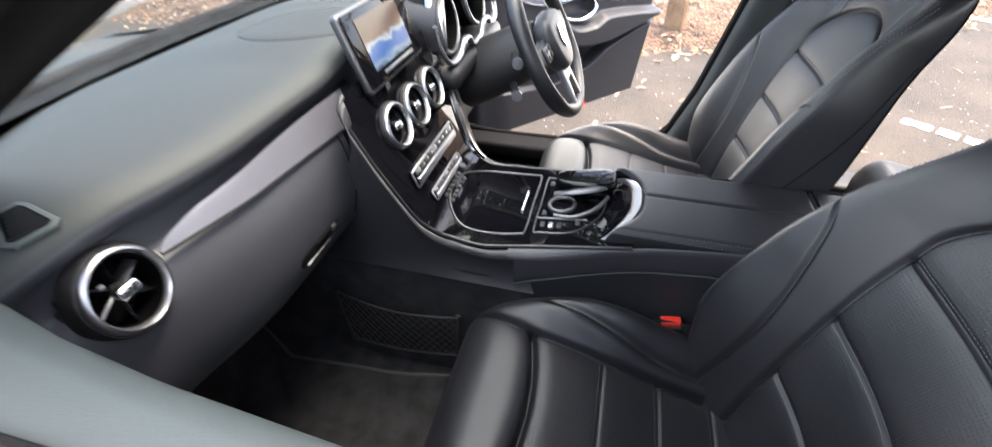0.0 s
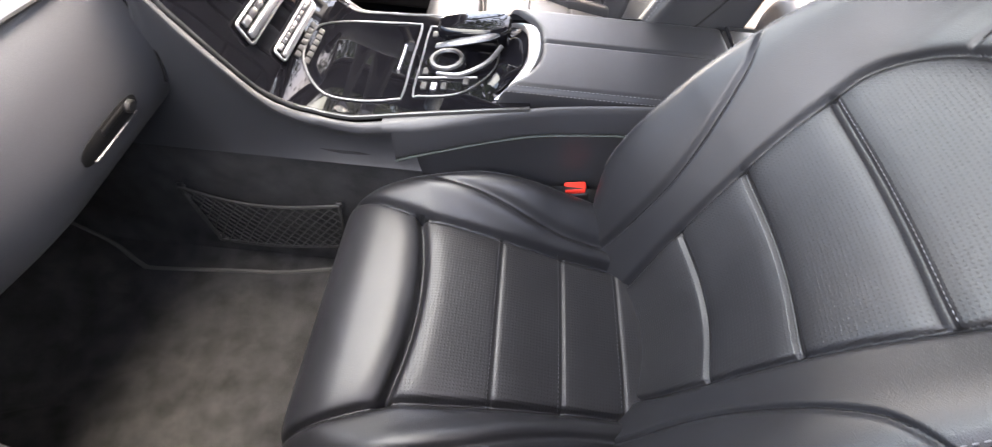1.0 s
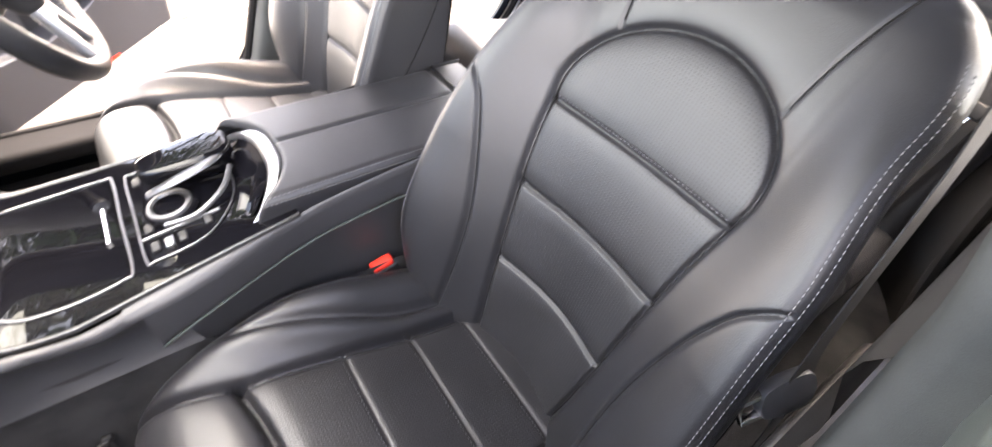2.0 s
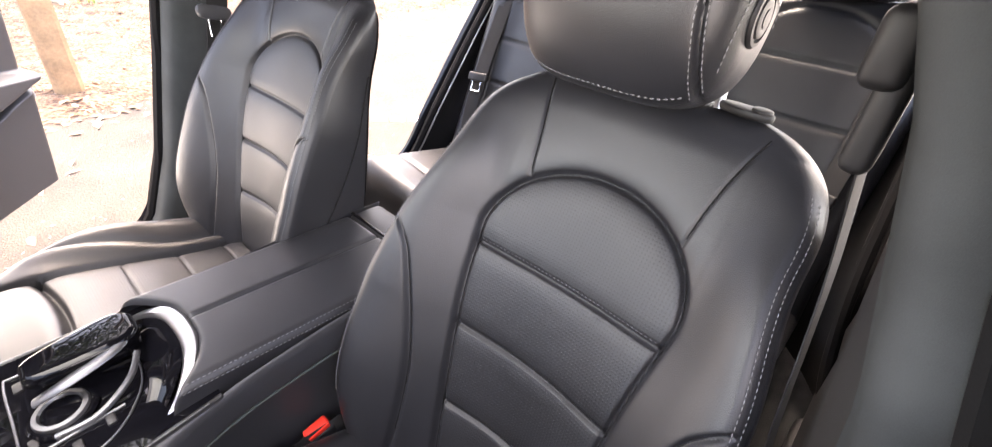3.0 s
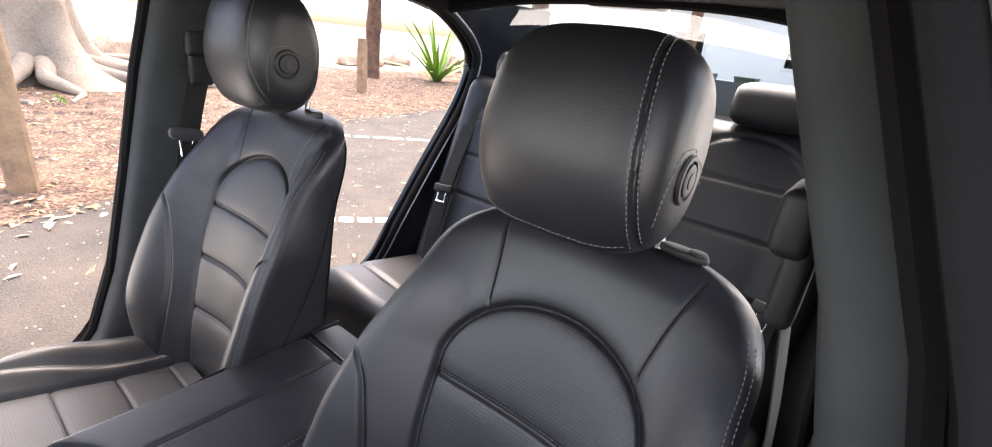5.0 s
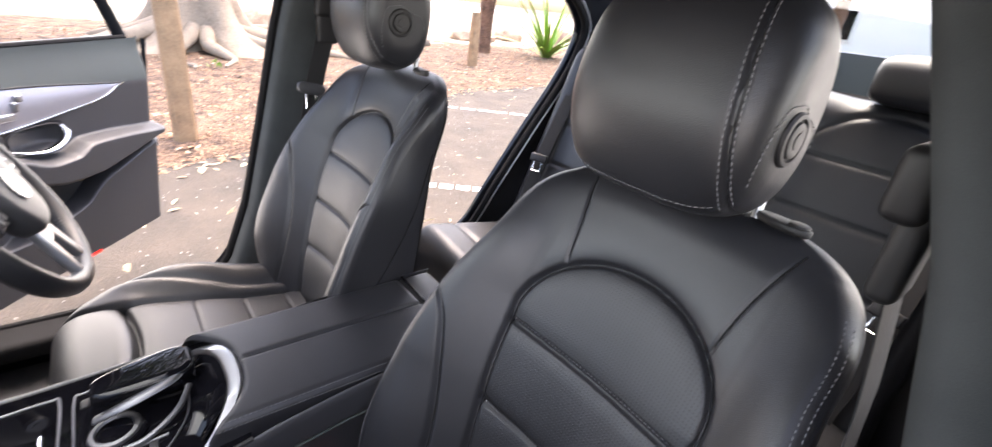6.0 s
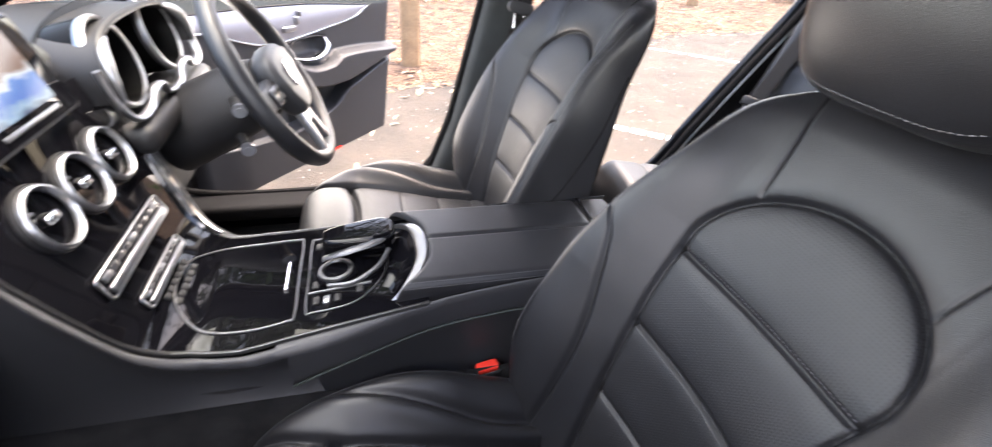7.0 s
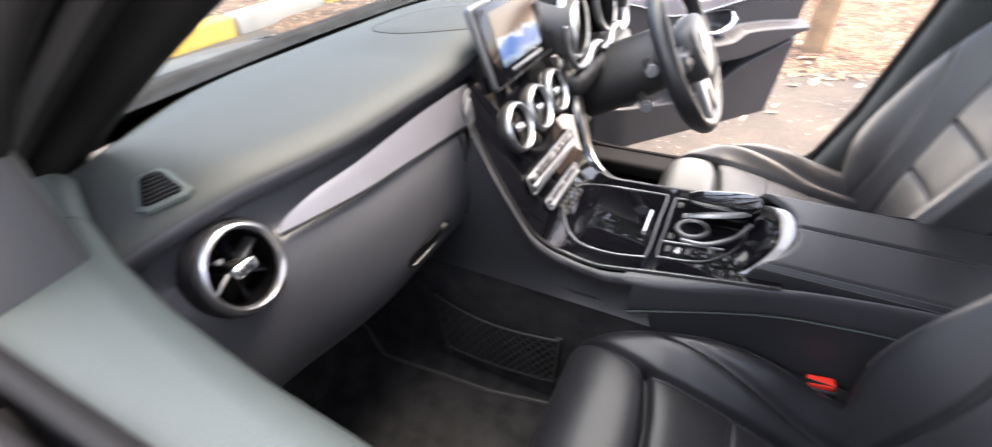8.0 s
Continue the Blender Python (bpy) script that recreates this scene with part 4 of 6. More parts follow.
DASHROW = ((-0.97, 0.885), (-0.86, 0.925), (-0.72, 0.950), (-0.60, 0.962), (-0.53, 0.962), (-0.497, 0.953), (-0.487, 0.940), (-0.493, 0.925), (-0.503, 0.912), (-0.503, 0.880), (-0.482, 0.862), (-0.470, 0.83), (-0.466, 0.79), (-0.468, 0.745), (-0.478, 0.705), (-0.498, 0.668), (-0.53, 0.650), (-0.62, 0.64), (-0.80, 0.62), (-0.97, 0.58))
DASHLINE = spline([(x, 0, z) for x, z in DASHROW], 5)


def dash_point(y, v):
    i = v * (len(DASHLINE) - 1)
    p = DASHLINE[int(i)].lerp(DASHLINE[min(int(i) + 1, len(DASHLINE) - 1)], i - int(i))
    a = abs(y)
    x, z = p.x, p.z
    face = ease(-0.75, -0.5, x)
    x -= 0.06 * ease(0.36, 0.70, a) * face
    z -= 0.025 * ease(0.50, 0.70, a) * ease(-0.95, -0.6, x)
    z -= 0.022 * ease(0.2, 0.55, a) * ease(-0.7, -0.97, x)
    if x < -0.55:
        x += 0.14 * ease(0.30, 0.70, a) * ease(-0.6, -0.97, x)
    # gentle swelling above the driver's dials and behind the display
    z += 0.012 * ease(0.20, 0.06, a) * ease(-0.9, -0.6, x) * (1 if z > 0.9 else 0)
    return (x, y, z)


dash = thing("dashboard", (-0.7, 0.0, 0.60), "black soft-touch dashboard with a silver trim blade and round air vents", "dashboard")
ys = lin(-0.665, 0.665, 130)
part("dash_top", sheet(dash_point, ys, lin(0, 0.305, 34)), DASHTOP, dash, "matt black soft dash top")


def dash_solid(y, v):
    """The dash face is open behind the centre stack and behind each outer vent."""
    off = Vector(dash_point(abs(y), v)) - Vector((-0.509, 0.552, 0.870))
    off -= VENT_AXIS * off.dot(VENT_AXIS)
    return off.length > 0.041 and not (abs(y) < 0.165 and v > 0.44)


VENT_AXIS = Vector((0.93, -0.10, 0.30)).normalized()
part("dash_face", sheet(dash_point, lin(-0.665, 0.665, 220), lin(0.305, 1.0, 160), dash_solid), LOWDASH, dash, "black soft dash face")


def dash_over(x, y, lift=0.0012):
    """A place on the dash top, by its place on the plan."""
    lo, hi = 0.0, 0.30
    for _ in range(24):
        mid = (lo + hi) / 2
        lo, hi = (mid, hi) if dash_point(y, mid)[0] < x else (lo, mid)
    return Vector((x, y, dash_point(y, lo)[2] + lift))


# oval cover of the centre loudspeaker, let into the dash top
part("speaker_grille", sheet(lambda a, r: dash_over(-0.622 + 0.115 * r * math.cos(a), 0.099 * r * math.sin(a), 0.0014 - 0.0010 * r ** 12), lin(0, 2 * math.pi * 63 / 64, 64), lin(0.02, 1, 14), closed=True), MESHTOP, dash, "finely pierced oval loudspeaker cover")
part("grille_seam", tube([dash_over(-0.622 + 0.116 * math.cos(a), 0.100 * math.sin(a), 0.0002) for a in lin(0, 2 * math.pi * 63 / 64, 64)], 0.0007, 6, True), RUBBER, dash)
for sg in (-1, 1):
    part("dash_end", sheet(lambda v, w: tuple(Vector(dash_point(sg * 0.665, v)).lerp(Vector((-0.75, sg * 0.68, 0.80)), w)), lin(0, 1, 60), lin(0, 1, 6)), SOFTLOW, dash)

    # silver blade, pointed towards the door

    def blade(k, w):
        y = 0.135 + (0.372 - 0.06 * w ** 2.2) * k
        lo = 0.852 + 0.031 * ease(-0.35, 1.0, k)
        hi = 0.917 + 0.006 * math.sin(math.pi * k) - 0.010 * k
        z = lo + (hi - lo) * w
        return (-0.484 - 0.06 * ease(0.36, 0.70, y) + 0.008 * (1 - w), sg * y, z)
    part("trim_blade", sheet(blade, lin(0, 1, 50), lin(0, 1, 10)), TRIM, dash, "brushed silver trim blade")
    part("blade_edge", tube([Vector(blade(k, 0.0)) + Vector((-0.002, 0, -0.002)) for k in lin(0, 1, 30)], 0.003, 8), HARD, dash)
    air_vent(dash, (-0.509, sg * 0.552, 0.870), (0.93, -0.10 * sg, 0.30), (-0.3, 0, 0.95), 0.047)
    # slatted demister vent on the top, near the door
    c = Vector((-0.566, sg * 0.562, 0.9502))
    m = axes(c, (0.92, 0.39 * sg, -0.152), (-0.30 * sg, 0.95, -0.137 * sg)) @ Matrix.Diagonal((0.84, 0.84, 1.0, 1.0))
    dem = part("demister_vent", slab([(-0.036, -0.011), (-0.026, -0.019), (0.024, -0.027), (0.034, -0.018), (0.034, 0.022), (0.026, 0.030), (-0.024, 0.018), (-0.036, 0.010)], 0.007, m, 0.003), SOFT, dash, "slatted demister vent")
    # near-black plate on the solid vent, its colour standing in for a shaded recess
    part("vent_recess_shade", slab([(-0.029, -0.008), (-0.022, -0.013), (0.022, -0.020), (0.027, -0.014), (0.027, 0.017), (0.022, 0.022), (-0.021, 0.012), (-0.029, 0.007)], 0.002, m @ Matrix.Translation((0, 0, 0.0055)), 0), FRIT, dem)
    for i in range(7):
        x = -0.023 + i * 0.0076
        part("slat", rbox(None, (0.0013, 0.016 + 0.020 * i / 6, 0.0014), 0.0004, 2, m @ Matrix.Translation((x, 0.001, 0.0080)) @ Matrix.Rotation(-0.2, 4, "Y")), HARD, dem)
# glove box outline, catch and lock
glove = []
for y, v in ((-0.185, 0.50), (-0.182, 0.56), (-0.180, 0.66), (-0.18, 0.74)):
    glove.append(Vector(dash_point(y, v)) + Vector((0.0012, 0, 0)))
part("glove_box_seam", tube(spline(glove, 8), 0.0018, 6), RUBBER, dash)
mc = axes((-0.4735, -0.300, 0.728), (0, 0.99, 0.0), (0.22, 0, 0.97))
# dark oval plate laid on the face in place of a hollow
part("catch_recess_plate", slab([(0.056 * math.copysign(abs(math.cos(t)) ** 0.6, math.cos(t)), 0.016 * math.copysign(abs(math.sin(t)) ** 0.7, math.sin(t))) for t in lin(0, 2 * math.pi * 35 / 36, 36)], 0.0025, mc, 0.0005), RUBBER, dash)
catch = part("glove_box_catch", rbox(None, (0.060, 0.012, 0.006), 0.003, 3, mc @ Matrix.Translation((0.016, 0.006, 0.001))), RUBBER, dash, "black glove box catch")
part("catch_edge", rbox(None, (0.088, 0.0028, 0.004), 0.001, 2, mc @ Matrix.Translation((0.004, -0.0135, 0.003))), OUTLINE, catch, "thin silver edge")
part("lock", turned([(0.0085, 0), (0.0085, 0.004), (0.007, 0.0055), (0.002, 0.0055)], 20, mc @ Matrix.Translation((0.038, 0.004, 0.0035))), HARD, catch)
# three round centre vents set into the gloss panel
for y in (-0.083, 0.004, 0.091):
    k = deck_k_f(-0.424)
    mm = deck_frame(k, 0, 0)
    nrm = mm.to_3x3() @ Vector((0, 0, 1))
    air_vent(dash, deck(k, y, 0.004), nrm, (-0.35, 0, 0.93), 0.0415)
part("stack_backing", rbox((-0.545, 0, 0.80), (0.09, 0.30, 0.20), 0.02), HARD, dash)

# ---- display on the dash ----
disp = thing("infotainment_display", (-0.47, -0.01, 0.90), "tablet-like display with a silver rim showing a blue and brown picture", "display")
md = axes((-0.462, -0.012, 0.962), (0, 1, 0), (-0.33, 0, 0.944))
RR = lambda w, h, r: [(sx * (w - r) + r * math.cos(a), sy * (h - r) + r * math.sin(a)) for sx, sy, a0 in ((1, 1, 0), (-1, 1, 90), (-1, -1, 180), (1, -1, 270)) for a in (radians(a0 + q) for q in (0, 22.5, 45, 67.5, 90))]
part("display_rim", slab(RR(0.113, 0.064, 0.008), 0.014, md @ Matrix.Translation((0, 0, -0.006)), 0.004, 3), OUTLINE, disp, "satin silver display rim")
part("display_glass", slab(RR(0.108, 0.059, 0.006), 0.002, md @ Matrix.Translation((0, 0, 0.0075)), 0.0008), PIANO, disp, "gloss black display glass")
part("lit_picture", sheet(lambda u, v: md @ Vector(((u - 0.5) * 0.150, (v - 0.5) * 0.084 + 0.004, 0.0105)), lin(0, 1, 2), lin(0, 1, 2), None, lambda u, v: (u, v)), SCREEN, disp, "lit colour picture")
part("display_buttons", rbox(None, (0.12, 0.006, 0.002), 0.0008, 2, md @ Matrix.Translation((0.01, -0.048, 0.010))), SATIN, disp)
part("display_neck", rbox((-0.495, -0.01, 0.915), (0.05, 0.12, 0.08), 0.015), HARD, disp)

# ---- instruments ----
dials = thing("instrument_cluster", (-0.44, 0.37, 0.85), "hooded instrument cluster with two silver-ringed dials", "instruments")


def hood(t, v):
    """Arched cowl over the dials; t: round the arch, v: from the face to the rear."""
    a = math.pi * t
    w, h = 0.212 - 0.012 * v, 0.098 + 0.004 * v
    return (-0.412 - 0.22 * v - 0.03 * math.sin(a), 0.365 - w * math.copysign(abs(math.cos(a)) ** 0.7, math.cos(a)), 0.885 + h * max(math.sin(a), 0) ** 0.6 - 0.02 * v)


part("cluster_hood", sheet(hood, lin(0, 1, 50), lin(0, 1, 10)), HARD, dials, "matt black cluster hood")
part("cluster_hood_inner", sheet(lambda t, v: tuple(Vector(hood(t, v * 0.6)) + Vector((0, 0.012 * math.cos(math.pi * t), -0.008 * math.sin(math.pi * t)))), lin(0, 1, 50), lin(0, 1, 8)), HARD, dials)
part("hood_lip", tube([Vector(hood(t, 0)) + Vector((0.0, 0.004 * math.cos(math.pi * t), -0.004 * math.sin(math.pi * t))) for t in lin(0.0, 1.0, 60)], 0.006, 8), HARD, dials)
for a, b in ((0.0, 0.30), (0.70, 1.0)):
    part("hood_rim", tube([Vector(hood(t, 0)) + Vector((0.004, 0.010 * math.cos(math.pi * t), -0.008 * math.sin(math.pi * t))) for t in lin(a, b, 24)], [0.004 + 0.006 * math.sin(math.pi * i / 23) for i in range(24)], 10), SATIN, dials, "satin silver hood rim")
part("cluster_face", slab([(0.195 * math.cos(t), 0.085 * math.copysign(abs(math.sin(t)) ** 0.7, math.sin(t))) for t in lin(0, 2 * math.pi * 39 / 40, 40)], 0.006, axes((-0.505, 0.365, 0.905), (0, 1, 0), (-0.25, 0, 0.97)), 0.002), FRIT, dials)
for sg in (-1, 1):
    m = axes((-0.50, 0.365 + sg * 0.112, 0.905), (0, 1, 0), (-0.25, 0, 0.97))
    dial = part("dial", turned([(0.070, 0.0), (0.072, 0.05), (0.069, 0.062), (0.064, 0.062), (0.061, 0.045), (0.056, 0.008), (0.001, 0.006)], 48, m), FRIT, dials, "deep round dial")
    part("dial_ring", turned([(0.073, 0.052), (0.0745, 0.060), (0.071, 0.066), (0.066, 0.065), (0.065, 0.058)], 48, m, False), SATIN, dial, "satin silver dial ring")
    part("needle", rbox(None, (0.004, 0.045, 0.002), 0.0008, 2, m @ Matrix.Rotation(2.3, 4, "Z") @ Matrix.Translation((0, 0.02, 0.012))), RED, dial)
    for i in range(13):
        an = radians(-130 + i * 260 / 12)
        part("dial_mark", rbox(None, (0.0025, 0.009, 0.0015), 0.0005, 1, m @ Matrix.Rotation(an, 4, "Z") @ Matrix.Translation((0, 0.047, 0.009))), THREAD, dial)
sweep = spline([(-0.425, 0.150, 0.935), (-0.415, 0.155, 0.885), (-0.405, 0.178, 0.852), (-0.403, 0.235, 0.852), (-0.402, 0.265, 0.872), (-0.402, 0.30, 0.872), (-0.402, 0.33, 0.848), (-0.402, 0.40, 0.848), (-0.402, 0.43, 0.872), (-0.402, 0.465, 0.872), (-0.403, 0.495, 0.852), (-0.405, 0.55, 0.852), (-0.415, 0.575, 0.885), (-0.425, 0.58, 0.935)], 6)
part("cluster_surround", tube(sweep, 0.0085, 10, flat=0.6), SATIN, dials, "satin silver cluster surround")
part("cluster_shelf", rbox((-0.435, 0.365, 0.815), (0.10, 0.40, 0.05), 0.02, 4), HARD, dials)
part("knee_panel", rbox((-0.49, 0.40, 0.70), (0.10, 0.44, 0.20), 0.035, 5), HARD, dials)

# ---- steering wheel ----
WHEEL = Vector((-0.222, 0.37, 0.856))
WN = Vector((0.88, 0, 0.475)).normalized()
wheel = thing("steering_wheel", WHEEL, "black leather three-spoke steering wheel with silver spokes", "steering wheel")
mw = axes(WHEEL, (0, 1, 0), (-0.475, 0, 0.88))
rimpts = [mw @ Vector((0.182 * math.cos(t), math.sin(t) * (0.182 - 0.010 * ease(-0.3, -1.0, math.sin(t))), 0.0)) for t in lin(0, 2 * math.pi * 71 / 72, 72)]
rings = []
for i, p in enumerate(rimpts):
    t = 2 * math.pi * i / 72
    rad = (p - WHEEL).normalized()
    grip = 0.0155 + 0.0022 * math.exp(-((abs(math.cos(t)) - 0.87) / 0.15) ** 2)
    rings.append([p + rad * grip * math.cos(a) + WN * grip * 1.08 * math.sin(a) for a in lin(0, 2 * math.pi * 15 / 16, 16)])
bm = loft(rings + [rings[0]], cap=False)
bmesh.ops.remove_doubles(bm, verts=bm.verts[:], dist=1e-6)
wr = part("rim", bm, LEATHER, wheel, "stitched black leather rim")
tagged(part("stitching", stitching([[mw @ Vector((0.1665 * math.cos(t), math.sin(t) * (0.1665 - 0.010 * ease(-0.3, -1.0, math.sin(t))), 0.003 * sg)) for t in lin(0, 2 * math.pi, 90)] for sg in (-1, 1)], 0.0036, 0.003, 0.0005), THREAD, wr), kind="stuff")
pad = spline([(-0.062, 0.05, 0), (0, 0.062, 0), (0.062, 0.05, 0), (0.078, 0.01, 0), (0.06, -0.045, 0), (0.03, -0.072, 0), (-0.03, -0.072, 0), (-0.06, -0.045, 0), (-0.078, 0.01, 0)], 6, True)
hub = part("airbag_pad", slab([(p.x, p.y) for p in pad], 0.045, mw @ Matrix.Translation((0, 0, -0.012)), 0.016, 5), SOFTLOW, wheel, "soft black airbag pad")
part("emblem_ring", turned([(0.026, 0.032), (0.0275, 0.035), (0.026, 0.037), (0.0235, 0.037), (0.0225, 0.034)], 32, mw), CHROME, hub, "chrome emblem ring")
part("emblem_disc", turned([(0.0225, 0.030), (0.022, 0.035), (0.001, 0.0355)], 32, mw), SATIN, hub)
for sg in (-1, 1):
    part("spoke", slab([(0.065, 0.026), (0.12, 0.022), (0.174, 0.026), (0.174, -0.012), (0.12, -0.022), (0.065, -0.03)], 0.02, mw @ Matrix.Rotation(0 if sg > 0 else math.pi, 4, "Z") @ Matrix.Scale(sg, 4, (0, 1, 0)) @ Matrix.Translation((0, 0, -0.008)), 0.005), SOFTLOW, wheel)
    key = part("spoke_keys", rbox(None, (0.055, 0.036, 0.010), 0.005, 3, mw @ Matrix.Translation((sg * 0.105, -0.002, 0.014))), GREYPAINT, wheel, "dark grey switch cluster")
    for i in range(4):
        part("key", rbox(None, (0.018, 0.011, 0.006), 0.002, 2, mw @ Matrix.Translation((sg * (0.094 + 0.022 * (i % 2)), 0.007 - 0.017 * (i // 2), 0.018))), HARD, key)
part("lower_spoke", slab([(-0.034, -0.06), (0.034, -0.06), (0.046, -0.164), (0.026, -0.166), (0.016, -0.10), (-0.016, -0.10), (-0.026, -0.166), (-0.046, -0.164)], 0.016, mw @ Matrix.Translation((0, 0, -0.004)), 0.004), SATIN, wheel, "satin silver forked lower spoke")
# column and stalks
col = thing("steering_column", (-0.33, 0.37, 0.78), "black steering column shroud with control stalks", "steering column")
part("column_shroud", tube([WHEEL - WN * 0.02, WHEEL - WN * 0.06, WHEEL - WN * 0.16, WHEEL - WN * 0.25], [0.055, 0.068, 0.075, 0.075], 20), HARD, col)
for sg, dz in ((-1, 0.02), (-1, -0.055), (1, 0.02), (1, -0.05)):
    a = WHEEL - WN * 0.085 + Vector((0, sg * 0.05, dz))
    b = a + Vector((0.025, sg * 0.075, 0.005))
    st = part("stalk", tube(spline([a, a.lerp(b, 0.5), b], 4), [0.011, 0.010, 0.009, 0.009, 0.009, 0.009, 0.010, 0.012, 0.012][:9], 12), HARD, col)
    part("stalk_tip", tube([b, b.lerp(b + (b - a), 0.12)], 0.0125, 14), SATIN, st, "satin silver stalk ring")
    part("stalk_cap", tube([b.lerp(b + (b - a), 0.12), b.lerp(b + (b - a), 0.15)], 0.006, 12), SATIN, st, "small satin silver stalk cap")


# ---- car body, floor and roof ----
def floor_height(x):
    return 0.275 + 0.26 * ease(-0.76, -1.02, x) + 0.03 * ease(0.45, 0.6, x)


body = thing("car_shell", (0.0, 0.0, 0.25), "dark car body with black headliner, carpet and pillars", "car body", kind="structure")
part("carpet", sheet(lambda x, y: (x, y, floor_height(x) + 0.004 * noise.noise((x * 6, y * 6, 0))), lin(-1.04, 1.2, 80), lin(-0.74, 0.74, 50)), CARPET, body, "black carpet floor")
part("under_floor", rbox((0.1, 0, 0.235), (2.3, 1.5, 0.05), 0.02), HARD, body)
part("firewall", rbox((-1.03, 0, 0.68), (0.04, 1.46, 0.45), 0.01), CARPET, body)
for sg in (-1, 1):
    def tunnel(x, v):
        y = 0.146 + 0.018 * v + 0.02 * ease(0.85, 1.0, v)
        top = 0.53 + 0.035 * ease(-0.17, -0.24, x)
        z = top + (floor_height(x) + 0.002 - top) * v
        return (x, sg * y, z)
    part("tunnel_carpet", sheet(tunnel, lin(-1.02, 0.4, 60), lin(0, 1, 14)), CARPET, body)
    # door sill and kick panel
    part("sill_trim", rbox((-0.1, sg * 0.735, 0.355), (1.15, 0.11, 0.05), 0.016, 4), RUBBER, body, "black plastic sill cover")
    part("sill_outer", rbox((0.25, sg * 0.82, 0.27), (1.9, 0.10, 0.14), 0.03, 4), PAINT, body)
    part("rear_sill_trim", rbox((0.68, sg * 0.735, 0.355), (0.40, 0.11, 0.05), 0.016, 4), HARD, body)
    part("sill_seal", tube(spline([(-0.66, sg * 0.755, 0.70), (-0.64, sg * 0.765, 0.46), (-0.52, sg * 0.77, 0.385), (-0.1, sg * 0.772, 0.383), (0.10, sg * 0.77, 0.39)], 8), 0.009, 8), RUBBER, body, "rubber door seal")
    part("kick_panel", rbox((-0.80, sg * 0.70, 0.50), (0.34, 0.05, 0.50), 0.02), CARPET, body)
    # front pillar with its cloth cover
    a, b, c = Vector((-0.876, sg * 0.563, 0.909)), Vector((-0.512, sg * 0.533, 1.133)), Vector((-0.128, sg * 0.505, 1.351))
    line = spline([a, b, c], 12)
    part("front_pillar", tube(line, [0.056 - 0.004 * math.sin(i * 0.2) for i in range(len(line))], 14, flat=0.8, up=(0, 1, 0)), CLOTH, body, "black cloth front pillar cover", 60)
    part("front_pillar_outer", tube([p + Vector((-0.01, sg * 0.075, 0.012)) for p in line], 0.038, 12), GREYPAINT, body)
    part("pillar_seal", tube([p + Vector((0.035, sg * 0.05, -0.012)) for p in line], 0.012, 8), RUBBER, body)
    # centre pillar
    zs = lin(1.345, 0.34, 34)

    def inner_y(z):
        return straight(-z, ((-1.345, 0.495), (-1.28, 0.525), (-1.17, 0.572), (-1.10, 0.602), (-0.90, 0.660), (-0.60, 0.700), (-0.34, 0.715)))

    def front_x(z):
        return straight(-z, ((-1.345, 0.325), (-1.20, 0.305), (-0.90, 0.262), (-0.62, 0.205), (-0.45, 0.145), (-0.34, 0.04)))
    rings = []
    for z in zs:
        y0, x0 = inner_y(z), front_x(z)
        w = 0.125 + 0.05 * ease(0.9, 0.4, z)
        sec = ((0.0, 0.055), (0.0, 0.02), (0.012, 0.004), (0.03, 0.0), (w * 0.5, -0.004), (w - 0.03, 0.0), (w - 0.01, 0.006), (w, 0.02), (w, 0.06), (w * 0.5, 0.07))
        rings.append([(x0 + dx, sg * (y0 + dy), z) for dx, dy in sec])
    part("centre_pillar", loft(rings), PILLAR, body, "black cloth-covered centre pillar", 60)
    part("pillar_seal", tube([(front_x(z) - 0.004, sg * (inner_y(z) + 0.060), z) for z in zs], 0.012, 8), RUBBER, body, "rubber door seal")
    part("pillar_outer", loft([[(front_x(z) + 0.0, sg * (inner_y(z) + 0.07), z), (front_x(z) + 0.13, sg * (inner_y(z) + 0.07), z), (front_x(z) + 0.13, sg * (inner_y(z) + 0.115), z), (front_x(z) + 0.0, sg * (inner_y(z) + 0.115), z)] for z in zs]), PIANO, body)
    # roof rail above the doors
    rail = spline([(-0.13, sg * 0.515, 1.345), (0.15, sg * 0.525, 1.375), (0.55, sg * 0.525, 1.382), (0.85, sg * 0.53, 1.365), (1.06, sg * 0.545, 1.335)], 8)
    part("roof_rail", tube(rail, 0.035, 12, flat=0.8), CLOTH, body)
    part("roof_rail_outer", tube([p + Vector((0, sg * 0.055, 0.01)) for p in rail], 0.035, 12), PAINT, body)
    # rear door opening: seal, side trim and rear pillar
    edge = spline([(0.86, sg * 0.545, 1.362), (1.03, sg * 0.560, 1.338), (1.16, sg * 0.580, 1.292), (1.265, sg * 0.595, 1.225), (1.305, sg * 0.605, 1.15), (1.255, sg * 0.612, 1.01), (1.145, sg * 0.632, 0.82), (1.02, sg * 0.655, 0.60), (0.955, sg * 0.685, 0.45), (0.90, sg * 0.72, 0.37)], 8)
    part("rear_door_seal", tube(edge, 0.013, 8), RUBBER, body, "rubber seal round the rear door opening")
    part("rear_opening_flange", tube([p + Vector((0.012, sg * 0.045, 0)) for p in edge], 0.016, 8), PAINT, body)
    part("seal_bead", tube([p + Vector((0.016, -sg * 0.010, 0.004)) for p in edge[8:]], 0.0035, 6), STEEL, body)
    n = len(edge) - 1

    def trim(t, v):
        i = t * n
        p = edge[int(i)].lerp(edge[min(int(i) + 1, n)], i - int(i))
